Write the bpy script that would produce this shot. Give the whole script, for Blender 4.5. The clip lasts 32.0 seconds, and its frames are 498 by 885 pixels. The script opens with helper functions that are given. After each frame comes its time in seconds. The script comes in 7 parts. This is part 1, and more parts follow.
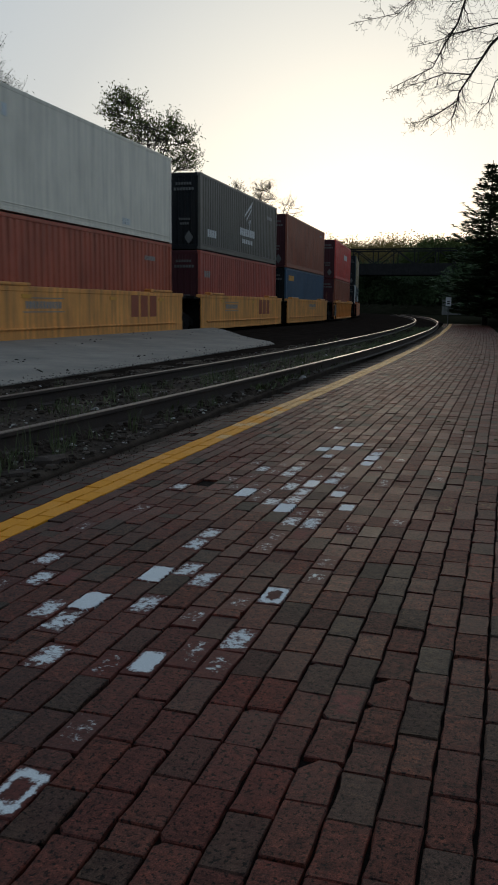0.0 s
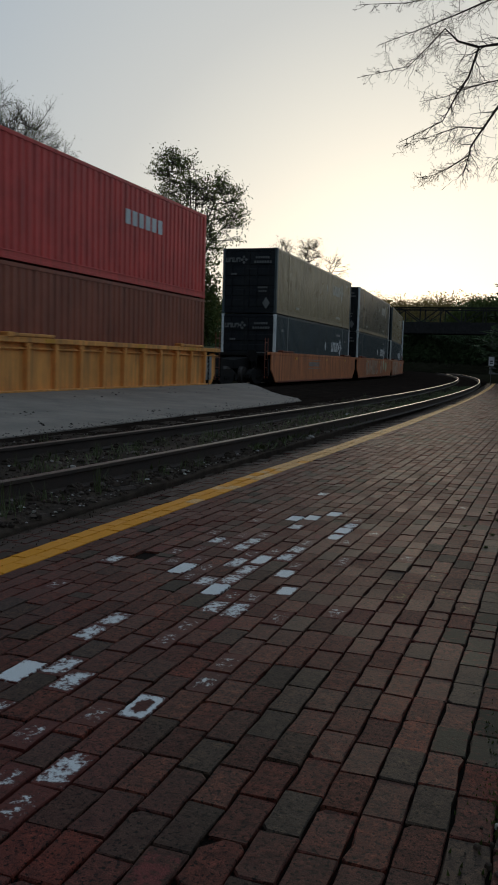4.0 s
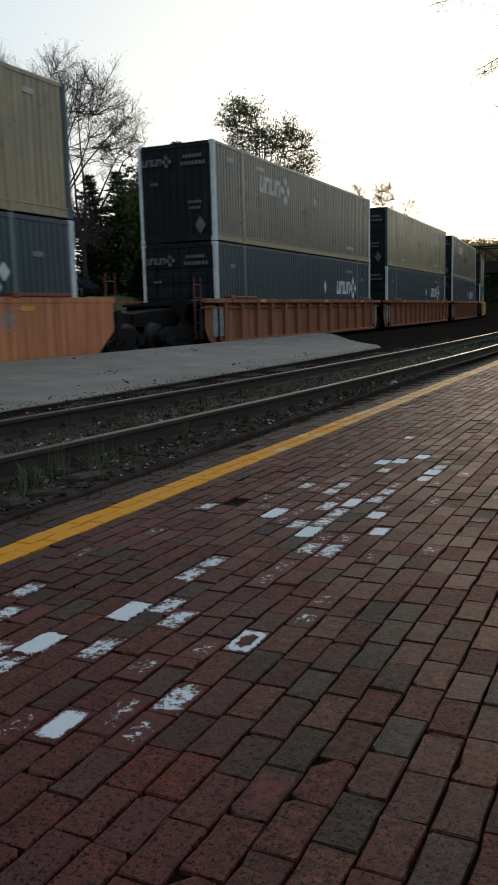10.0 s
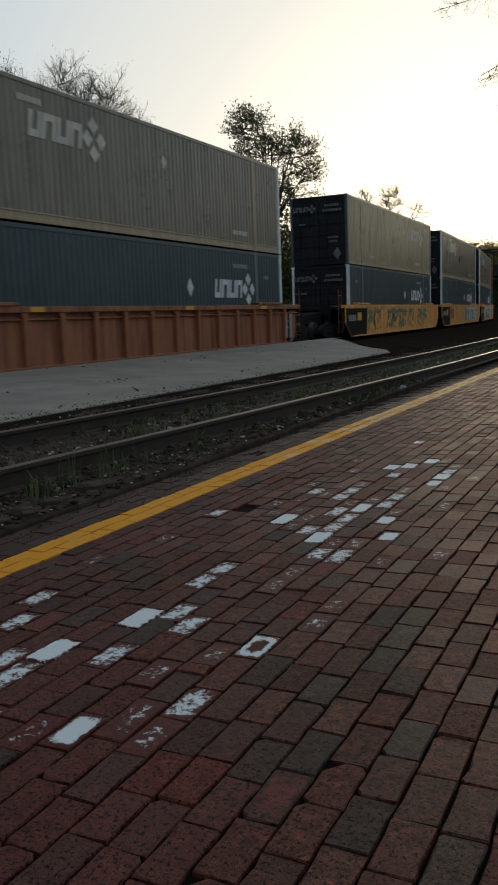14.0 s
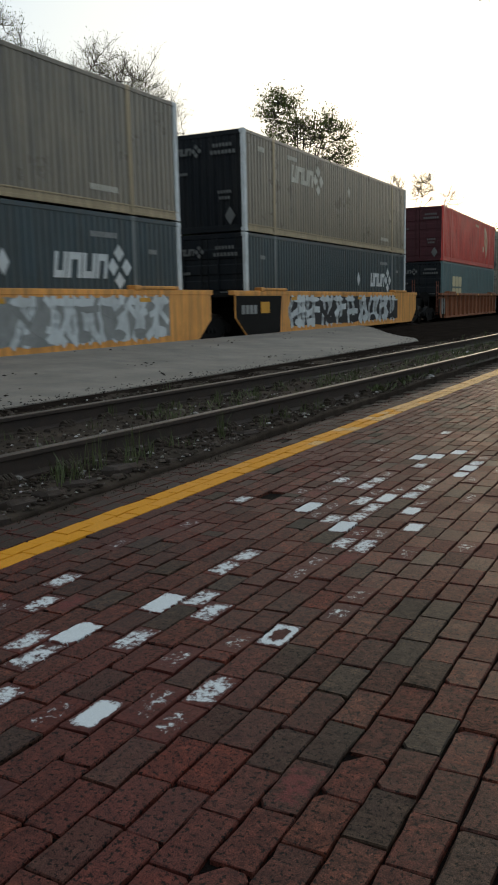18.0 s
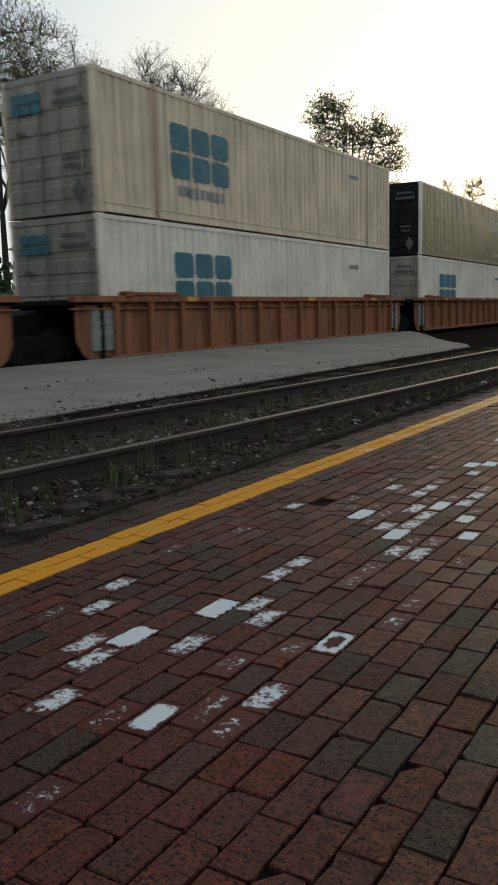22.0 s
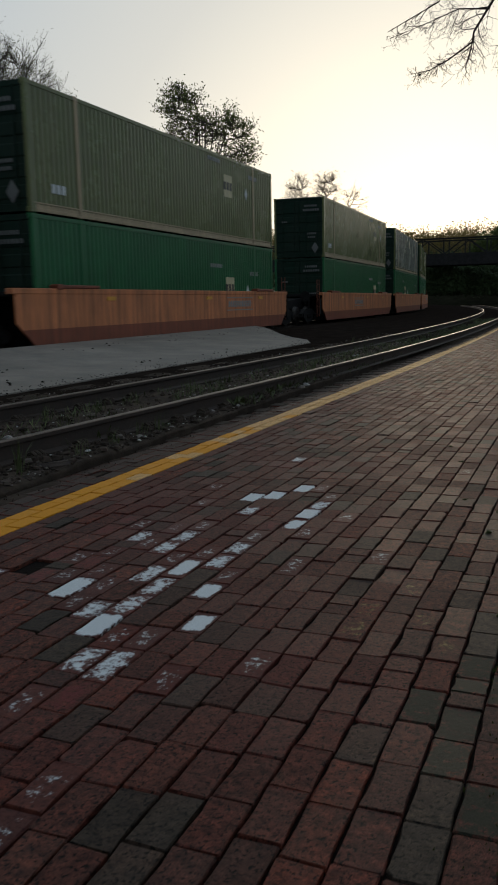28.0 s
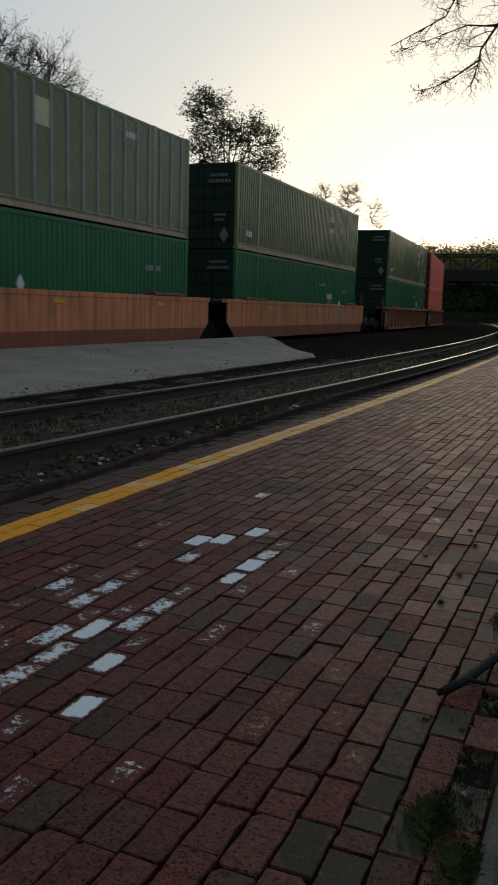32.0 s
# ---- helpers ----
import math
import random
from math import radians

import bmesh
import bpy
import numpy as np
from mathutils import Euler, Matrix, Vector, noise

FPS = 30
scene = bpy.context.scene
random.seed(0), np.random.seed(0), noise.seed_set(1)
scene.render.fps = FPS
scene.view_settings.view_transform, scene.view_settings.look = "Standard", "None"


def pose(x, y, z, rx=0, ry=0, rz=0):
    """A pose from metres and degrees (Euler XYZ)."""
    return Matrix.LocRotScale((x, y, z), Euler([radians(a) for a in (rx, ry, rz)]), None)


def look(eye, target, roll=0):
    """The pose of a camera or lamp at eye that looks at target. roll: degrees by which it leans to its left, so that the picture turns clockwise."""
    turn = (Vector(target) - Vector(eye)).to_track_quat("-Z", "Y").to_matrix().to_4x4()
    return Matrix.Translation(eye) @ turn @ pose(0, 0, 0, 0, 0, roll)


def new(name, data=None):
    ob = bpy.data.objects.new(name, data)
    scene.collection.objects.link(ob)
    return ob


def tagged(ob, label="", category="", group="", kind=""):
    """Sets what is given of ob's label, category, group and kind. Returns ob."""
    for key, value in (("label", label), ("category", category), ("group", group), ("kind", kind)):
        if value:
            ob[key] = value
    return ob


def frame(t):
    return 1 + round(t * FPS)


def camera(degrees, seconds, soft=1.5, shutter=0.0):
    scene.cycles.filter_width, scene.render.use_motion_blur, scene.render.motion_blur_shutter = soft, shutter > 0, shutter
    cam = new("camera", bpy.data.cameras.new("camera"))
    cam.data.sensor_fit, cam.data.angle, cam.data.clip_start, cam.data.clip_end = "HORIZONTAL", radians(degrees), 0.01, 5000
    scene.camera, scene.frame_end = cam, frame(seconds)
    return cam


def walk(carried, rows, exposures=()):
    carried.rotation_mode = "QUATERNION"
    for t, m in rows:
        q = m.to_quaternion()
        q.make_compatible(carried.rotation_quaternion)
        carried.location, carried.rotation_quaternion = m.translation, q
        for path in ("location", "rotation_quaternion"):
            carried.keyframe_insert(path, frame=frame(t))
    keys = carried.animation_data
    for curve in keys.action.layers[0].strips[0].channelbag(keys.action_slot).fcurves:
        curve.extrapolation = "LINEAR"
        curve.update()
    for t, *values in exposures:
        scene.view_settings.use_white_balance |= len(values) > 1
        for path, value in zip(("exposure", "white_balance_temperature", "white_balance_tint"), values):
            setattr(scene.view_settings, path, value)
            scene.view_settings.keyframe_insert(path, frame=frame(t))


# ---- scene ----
# The camera is carried by hand along a brick platform while a container train runs past.
cam = camera(33.23, 32.0, soft=1.8, shutter=0.3)
PATH = [
    (0, (0.980, 0.616, 1.177), (-0.463, 5.334, 0.370), 0.58),
    (0.5, (1.063, 0.777, 1.158), (-0.450, 5.475, 0.358), 0.24),
    (1, (1.171, 0.997, 1.173), (-0.477, 5.650, 0.377), -0.59),
    (1.5, (1.174, 1.267, 1.184), (0.053, 6.072, 0.375), -0.11),
    (2, (1.215, 1.361, 1.174), (0.013, 6.176, 0.562), 0.32),
    (2.5, (1.426, 1.396, 1.237), (-0.141, 6.111, 0.676), 0.52),
    (4.5, (1.392, 1.279, 1.187), (-0.334, 5.947, 0.708), 1.65),
    (5, (1.376, 1.273, 1.180), (-0.299, 5.958, 0.685), 1.76),
    (5.5, (1.404, 1.267, 1.185), (-0.257, 5.957, 0.691), 1.06),
    (6, (1.403, 1.258, 1.185), (-0.326, 5.924, 0.697), 1.03),
    (6.5, (1.396, 1.255, 1.183), (-0.411, 5.891, 0.693), 0.62),
    (7, (1.391, 1.225, 1.191), (-0.490, 5.831, 0.704), -0.62),
    (7.5, (1.394, 1.232, 1.184), (-0.548, 5.806, 0.627), -1.47),
    (8, (1.407, 1.246, 1.181), (-0.526, 5.810, 0.529), -2.30),
    (8.5, (1.428, 1.232, 1.190), (-0.539, 5.785, 0.554), -3.13),
    (9, (1.408, 1.206, 1.189), (-0.605, 5.739, 0.555), -2.04),
    (9.5, (1.398, 1.231, 1.175), (-0.705, 5.704, 0.416), -1.20),
    (10, (1.389, 1.239, 1.168), (-0.760, 5.687, 0.398), -1.48),
    (10.5, (1.385, 1.235, 1.176), (-0.822, 5.657, 0.417), -1.67),
    (11, (1.386, 1.223, 1.180), (-0.864, 5.624, 0.426), -1.85),
    (11.5, (1.388, 1.217, 1.183), (-0.895, 5.603, 0.439), -1.85),
    (12, (1.403, 1.210, 1.180), (-0.940, 5.563, 0.427), -2.30),
    (12.5, (1.407, 1.207, 1.180), (-0.947, 5.556, 0.442), -2.15),
    (13, (1.403, 1.215, 1.175), (-0.887, 5.597, 0.437), -1.97),
    (13.5, (1.412, 1.214, 1.176), (-0.826, 5.624, 0.441), -2.22),
    (14, (1.405, 1.217, 1.175), (-0.799, 5.645, 0.443), -2.21),
    (14.5, (1.408, 1.207, 1.177), (-0.783, 5.641, 0.445), -2.19),
    (16.5, (1.396, 1.220, 1.176), (-0.814, 5.644, 0.437), -1.09),
    (17, (1.393, 1.231, 1.172), (-0.847, 5.639, 0.428), -1.46),
    (17.5, (1.396, 1.228, 1.180), (-0.892, 5.609, 0.424), -1.11),
    (18, (1.395, 1.231, 1.180), (-0.940, 5.577, 0.368), -1.26),
    (18.5, (1.394, 1.234, 1.171), (-1.005, 5.511, 0.196), -1.77),
    (19, (1.401, 1.227, 1.170), (-1.022, 5.488, 0.187), -2.34),
    (19.5, (1.409, 1.202, 1.181), (-0.976, 5.489, 0.212), -2.37),
    (20, (1.395, 1.204, 1.184), (-1.020, 5.484, 0.268), -2.39),
    (20.5, (1.388, 1.216, 1.183), (-1.068, 5.486, 0.321), -2.43),
    (21, (1.399, 1.220, 1.181), (-1.110, 5.469, 0.375), -2.77),
    (21.5, (1.383, 1.211, 1.187), (-1.154, 5.446, 0.392), -2.24),
    (22, (1.374, 1.208, 1.185), (-1.209, 5.419, 0.415), -1.51),
    (22.5, (1.351, 1.195, 1.185), (-1.293, 5.369, 0.417), -0.39),
    (23, (1.357, 1.189, 1.187), (-1.343, 5.329, 0.431), -0.33),
    (23.5, (1.369, 1.194, 1.183), (-1.387, 5.297, 0.428), -0.38),
    (24, (1.375, 1.220, 1.181), (-1.320, 5.363, 0.425), -0.43),
    (24.5, (1.378, 1.198, 1.183), (-1.262, 5.380, 0.450), -1.01),
    (26.5, (1.439, 1.416, 1.140), (-0.885, 5.773, 0.357), -2.70),
    (27, (1.452, 1.935, 1.204), (-0.784, 6.328, 0.365), -5.60),
    (27.5, (1.338, 2.319, 1.212), (-0.534, 6.866, 0.305), -0.89),
    (28, (1.448, 2.725, 1.190), (-0.416, 7.290, 0.362), -1.14),
    (28.5, (1.508, 2.801, 1.240), (-0.536, 7.298, 0.462), -1.24),
    (29, (1.533, 3.050, 1.220), (-0.519, 7.543, 0.441), -1.16),
    (29.5, (1.528, 3.206, 1.253), (-0.579, 7.668, 0.446), 0.68),
    (30, (1.603, 3.315, 1.277), (-1.107, 7.442, 0.485), 0.27),
    (30.5, (1.585, 3.319, 1.255), (-0.932, 7.564, 0.452), -0.88),
    (31, (1.585, 3.306, 1.307), (-0.638, 7.700, 0.440), 0.73),
    (31.5, (1.589, 3.254, 1.247), (-0.196, 7.863, 0.490), 1.58),
    (32, (1.631, 3.243, 1.323), (-0.307, 7.783, 0.527), 1.64),
]
walk(cam, [(t, look(eye, target, roll)) for t, eye, target, roll in PATH],
     exposures=[(0.0, 0.16, 6350, 10), (1.5, -0.04, 6300, 10), (2.5, -0.20, 6250, 10), (5.0, 0.20, 6600, 10), (6.0, 0.14, 6600, 10), (8.0, 0.36, 6500, 10), (9.0, 0.38, 6700, 10), (10.0, 0.85, 6750, 10), (11.0, 0.58, 6850, 10), (13.0, 0.57, 6950, 10), (17.0, 0.62, 7180, 10), (18.0, 1.05, 7280, 10), (19.0, 1.25, 7480, 10), (20.0, 0.86, 7480, 10), (22.0, 0.89, 7480, 10), (23.0, 1.10, 7680, 10), (24.5, 1.02, 7480, 10), (26.4, 0.90, 7480, 10), (27.0, 1.00, 7480, 10), (28.0, 0.25, 6750, 10), (29.0, 0.47, 6950, 10), (30.0, 1.00, 8080, 10), (31.0, 1.38, 7880, 10), (32.0, 0.31, 6800, 10)])

# ---- light ----
SUN_AZ, SUN_EL = 9.0, 5.0   # degrees left of +y, and above the horizon
world = bpy.data.worlds.new("dusk_sky")
scene.world = world
world.use_nodes = True
wn, wl = world.node_tree.nodes, world.node_tree.links
wn.clear()
sky = wn.new("ShaderNodeTexSky")
sky.sky_type, sky.sun_disc = "NISHITA", False
sky.sun_elevation, sky.sun_rotation = radians(SUN_EL), radians(-SUN_AZ)
sky.altitude, sky.air_density, sky.dust_density, sky.ozone_density = 200, 1.0, 2.2, 1.5
calm = wn.new("ShaderNodeHueSaturation")
calm.inputs["Saturation"].default_value = 0.75
haze = wn.new("ShaderNodeMix")
haze.data_type = "RGBA"
haze.inputs["Factor"].default_value = 0.86
glow = wn.new("ShaderNodeBackground")
glow.inputs["Strength"].default_value = 0.11
wout = wn.new("ShaderNodeOutputWorld")
wl.new(sky.outputs["Color"], calm.inputs["Color"])
side = wn.new("ShaderNodeVectorMath")     # the haze is thinner and darker away from the sun
side.operation = "DOT_PRODUCT"
side.inputs[1].default_value = (-math.sin(radians(SUN_AZ)), math.cos(radians(SUN_AZ)), 0)
wl.new(wn.new("ShaderNodeTexCoord").outputs["Generated"], side.inputs[0])
fade = wn.new("ShaderNodeMapRange")
fade.inputs["From Min"].default_value, fade.inputs["From Max"].default_value = -0.7, 1.0
wl.new(side.outputs["Value"], fade.inputs["Value"])
air = wn.new("ShaderNodeValToRGB")
air.color_ramp.elements[0].color = (2.7, 3.4, 4.1, 1)
air.color_ramp.elements[1].color = (8.3, 8.0, 6.8, 1)
for at, tone in ((0.60, (2.35, 3.2, 4.1, 1)), (0.735, (2.3, 3.15, 4.1, 1)), (0.85, (3.1, 3.9, 4.75, 1)), (0.95, (5.3, 5.45, 5.3, 1))):
    air.color_ramp.elements.new(at).color = tone
wl.new(fade.outputs["Result"], air.inputs["Fac"])
wl.new(air.outputs["Color"], haze.inputs["B"])
wl.new(calm.outputs["Color"], haze.inputs["A"])
wl.new(haze.outputs["Result"], glow.inputs["Color"])
wl.new(glow.outputs["Background"], wout.inputs["Surface"])
sun = new("sun", bpy.data.lights.new("sun", "SUN"))
sun.data.energy, sun.data.angle, sun.data.color = 0.30, radians(12), (1.0, 0.80, 0.58)
sun.matrix_world = look((0, 0, 30), (math.sin(radians(SUN_AZ)) * 30, -math.cos(radians(SUN_AZ)) * 30, 30 - 30 * math.tan(radians(SUN_EL))))


# ---- materials ----
def shader(name):
    m = bpy.data.materials.new(name)
    m.use_nodes = True
    t = m.node_tree
    return m, t.nodes, t.links, t.nodes["Principled BSDF"]


def ramp(nodes, stops):
    r = nodes.new("ShaderNodeValToRGB")
    while len(r.color_ramp.elements) < len(stops):
        r.color_ramp.elements.new(0.5)
    for e, (p, c) in zip(r.color_ramp.elements, stops):
        e.position, e.color = p, (*c, 1)
    return r


def noise_node(nodes, links, coord, scale, detail=4, rough=0.6):
    n = nodes.new("ShaderNodeTexNoise")
    n.inputs["Scale"].default_value, n.inputs["Detail"].default_value, n.inputs["Roughness"].default_value = scale, detail, rough
    if coord:
        links.new(coord, n.inputs["Vector"])
    return n


def mix_col(nodes, links, fac, a, b, mode="MIX"):
    m = nodes.new("ShaderNodeMix")
    m.data_type, m.blend_type = "RGBA", mode
    for sock, v in (("Factor", fac), ("A", a), ("B", b)):
        if isinstance(v, (int, float)):
            m.inputs[sock].default_value = v
        elif isinstance(v, tuple):
            m.inputs[sock].default_value = (*v[:3], 1)
        else:
            links.new(v, m.inputs[sock])
    return m.outputs["Result"]


def surface(name, base, rough=0.6, metal=0.0, var=0.35, scale=3.0, fine=40.0, bump=0.1, dirt=None, dirt_amount=0.4, streak=False, spec=0.5):
    """A material with a broad and a fine variation, dirt of its own shape, and fine relief."""
    m, nodes, links, bsdf = shader(name)
    tc = nodes.new("ShaderNodeTexCoord").outputs["Object"]
    broad = noise_node(nodes, links, tc, scale, 5, 0.65)
    grain = noise_node(nodes, links, tc, fine, 3, 0.7)
    lo, hi = tuple(c * (1 - var) for c in base), tuple(min(1, c * (1 + var)) for c in base)
    col = ramp(nodes, [(0.3, lo), (0.7, hi)])
    links.new(broad.outputs["Fac"], col.inputs["Fac"])
    out = mix_col(nodes, links, 0.25, col.outputs["Color"], grain.outputs["Color"], "OVERLAY")
    if dirt:
        mp = nodes.new("ShaderNodeMapping")
        links.new(tc, mp.inputs["Vector"])
        mp.inputs["Scale"].default_value = (1, 3.4, 0.16) if streak else (1, 1, 1)
        dn = noise_node(nodes, links, mp.outputs["Vector"], 1.7, 6, 0.7)
        dr = ramp(nodes, [(0.44, (0, 0, 0)), (0.67 if streak else 0.75, (dirt_amount,) * 3)])
        links.new(dn.outputs["Fac"], dr.inputs["Fac"])
        out = mix_col(nodes, links, dr.outputs["Color"], out, dirt)
    links.new(out, bsdf.inputs["Base Color"])
    rr = nodes.new("ShaderNodeMapRange")
    rr.inputs["To Min"].default_value, rr.inputs["To Max"].default_value = max(0.05, rough - 0.12), min(1, rough + 0.12)
    links.new(broad.outputs["Fac"], rr.inputs["Value"])
    links.new(rr.outputs["Result"], bsdf.inputs["Roughness"])
    bsdf.inputs["Metallic"].default_value = metal
    bsdf.inputs["Specular IOR Level"].default_value = spec
    if bump:
        b = nodes.new("ShaderNodeBump")
        b.inputs["Strength"].default_value, b.inputs["Distance"].default_value = bump, 0.01
        links.new(grain.outputs["Fac"], b.inputs["Height"])
        links.new(b.outputs["Normal"], bsdf.inputs["Normal"])
    return m


WHITE, YELLOW, RED = (0.55, 0.57, 0.575), (0.60, 0.245, 0.016), (0.11, 0.024, 0.022)


def brick_surface(name, joined, paint=None, amount=0.0, grey=False, ring=False, rim=1.7):
    """Fired clay paving brick. joined: colour by island, else by object. paint: worn paint over it, amount: how much is left."""
    m, nodes, links, bsdf = shader(name)
    geo = nodes.new("ShaderNodeNewGeometry")
    pos = geo.outputs["Position"]
    rnd = geo.outputs["Random Per Island"] if joined else nodes.new("ShaderNodeObjectInfo").outputs["Random"]
    if grey:
        clay = ramp(nodes, [(0.0, (0.0240, 0.0167, 0.0121)), (0.4, (0.0340, 0.0237, 0.0165)), (0.7, (0.0400, 0.0262, 0.0180)), (1.0, (0.0490, 0.0262, 0.0180))])
    else:
        clay = ramp(nodes, [(0.0, (0.0380, 0.0153, 0.0109)), (0.25, (0.0640, 0.0190, 0.0135)), (0.5, (0.0800, 0.0214, 0.0148)), (0.75, (0.0850, 0.0275, 0.0175)), (0.9, (0.0920, 0.0214, 0.0138)), (1.0, (0.1150, 0.0248, 0.0138))])
    links.new(rnd, clay.inputs["Fac"])
    bsdf.inputs["Specular IOR Level"].default_value = 0.13
    broad = noise_node(nodes, links, pos, 1.1, 4, 0.6)
    mid = noise_node(nodes, links, pos, 26, 6, 0.75)
    fine = noise_node(nodes, links, pos, 78, 4, 0.7)
    tone = ramp(nodes, [(0.36, (0.30, 0.30, 0.29)), (0.5, (0.95, 0.94, 0.90)), (0.64, (1.80, 1.72, 1.58))])
    links.new(mid.outputs["Fac"], tone.inputs["Fac"])
    col = mix_col(nodes, links, 1.0, clay.outputs["Color"], tone.outputs["Color"], "MULTIPLY")
    blot = noise_node(nodes, links, pos, 11, 5, 0.7)
    blots = ramp(nodes, [(0.44, (0, 0, 0)), (0.60, (0.50, 0.50, 0.50))])
    links.new(blot.outputs["Fac"], blots.inputs["Fac"])
    col = mix_col(nodes, links, blots.outputs["Color"], col, (0.038, 0.0270, 0.0205) if grey else (0.065, 0.0260, 0.0185))
    dust = ramp(nodes, [(0.4, (0, 0, 0)), (0.7, (0.16, 0.16, 0.16))])
    links.new(broad.outputs["Fac"], dust.inputs["Fac"])
    col = mix_col(nodes, links, dust.outputs["Color"], col, (0.070, 0.044, 0.034))
    wash = noise_node(nodes, links, pos, 0.55, 3, 0.5)
    washed = ramp(nodes, [(0.45, (0, 0, 0)), (0.62, (0.45, 0.45, 0.45))])
    links.new(wash.outputs["Fac"], washed.inputs["Fac"])
    col = mix_col(nodes, links, washed.outputs["Color"], col, (0.098, 0.0195, 0.0165))
    pits = ramp(nodes, [(0.40, (0.05, 0.05, 0.05)), (0.46, (1, 1, 1))])
    links.new(fine.outputs["Fac"], pits.inputs["Fac"])
    col = mix_col(nodes, links, 1.0, col, pits.outputs["Color"], "MULTIPLY")
    if paint:
        if paint == WHITE:
            col = mix_col(nodes, links, 0.4, col, (0.085, 0.020, 0.017))
        uv = nodes.new("ShaderNodeTexCoord").outputs["UV"]
        shift = nodes.new("ShaderNodeVectorMath")
        shift.operation = "SUBTRACT"
        links.new(uv, shift.inputs[0])
        shift.inputs[1].default_value = (0.5, 0.5, 0)
        size = nodes.new("ShaderNodeVectorMath")
        size.operation = "ABSOLUTE"
        links.new(shift.outputs["Vector"], size.inputs[0])
        axes = nodes.new("ShaderNodeSeparateXYZ")
        links.new(size.outputs["Vector"], axes.inputs["Vector"])
        far = nodes.new("ShaderNodeMath")
        far.operation = "SMOOTH_MAX"
        links.new(axes.outputs["X"], far.inputs[0])
        links.new(axes.outputs["Y"], far.inputs[1])
        far.inputs[2].default_value = 0.25
        cube = nodes.new("ShaderNodeMath")
        cube.operation = "POWER"
        links.new(far.outputs["Value"], cube.inputs[0])
        cube.inputs[1].default_value = 3.0
        worn = noise_node(nodes, links, pos, 30, 8, 0.75)
        reach = cube.outputs["Value"]
        if ring:     # the paint is left in a band and worn through in the middle
            band = nodes.new("ShaderNodeMath")
            band.operation = "SUBTRACT"
            links.new(far.outputs["Value"], band.inputs[0])
            band.inputs[1].default_value = 0.345
            thick = nodes.new("ShaderNodeMath")
            thick.operation = "ABSOLUTE"
            links.new(band.outputs["Value"], thick.inputs[0])
            reach = thick.outputs["Value"]
        s = nodes.new("ShaderNodeMath")
        s.operation = "MULTIPLY_ADD"
        links.new(reach, s.inputs[0])
        s.inputs[1].default_value = -1.9 if ring else -rim
        links.new(worn.outputs["Fac"], s.inputs[2])
        cut = nodes.new("ShaderNodeMapRange")
        lo = amount
        cut.inputs["From Min"].default_value, cut.inputs["From Max"].default_value = lo, lo + 0.1
        links.new(s.outputs["Value"], cut.inputs["Value"])
        col = mix_col(nodes, links, cut.outputs["Result"], col, paint)
    sand = noise_node(nodes, links, pos, 330, 2, 0.6)
    speck = ramp(nodes, [(0.34, (0.45, 0.45, 0.45)), (0.5, (1, 1, 1)), (0.66, (1.75, 1.7, 1.7))])
    links.new(sand.outputs["Fac"], speck.inputs["Fac"])
    col = mix_col(nodes, links, 0.3 if paint in (WHITE, YELLOW) else 1.0, col, speck.outputs["Color"], "MULTIPLY")
    links.new(col, bsdf.inputs["Base Color"])
    rr = nodes.new("ShaderNodeMapRange")
    rr.inputs["To Min"].default_value, rr.inputs["To Max"].default_value = 0.55, 0.70
    mixed = nodes.new("ShaderNodeMath")
    mixed.operation = "MULTIPLY"
    mixed.inputs[1].default_value = 7.31
    links.new(rnd, mixed.inputs[0])
    part_of = nodes.new("ShaderNodeMath")
    part_of.operation = "FRACT"
    links.new(mixed.outputs["Value"], part_of.inputs[0])
    links.new(part_of.outputs["Value"], rr.inputs["Value"])
    links.new(rr.outputs["Result"], bsdf.inputs["Roughness"])
    b = nodes.new("ShaderNodeBump")
    b.inputs["Strength"].default_value, b.inputs["Distance"].default_value = 0.4, 0.003
    hsum = nodes.new("ShaderNodeMath")
    hsum.operation = "ADD"
    links.new(fine.outputs["Fac"], hsum.inputs[0])
    links.new(mid.outputs["Fac"], hsum.inputs[1])
    links.new(hsum.outputs["Value"], b.inputs["Height"])
    links.new(b.outputs["Normal"], bsdf.inputs["Normal"])
    return m


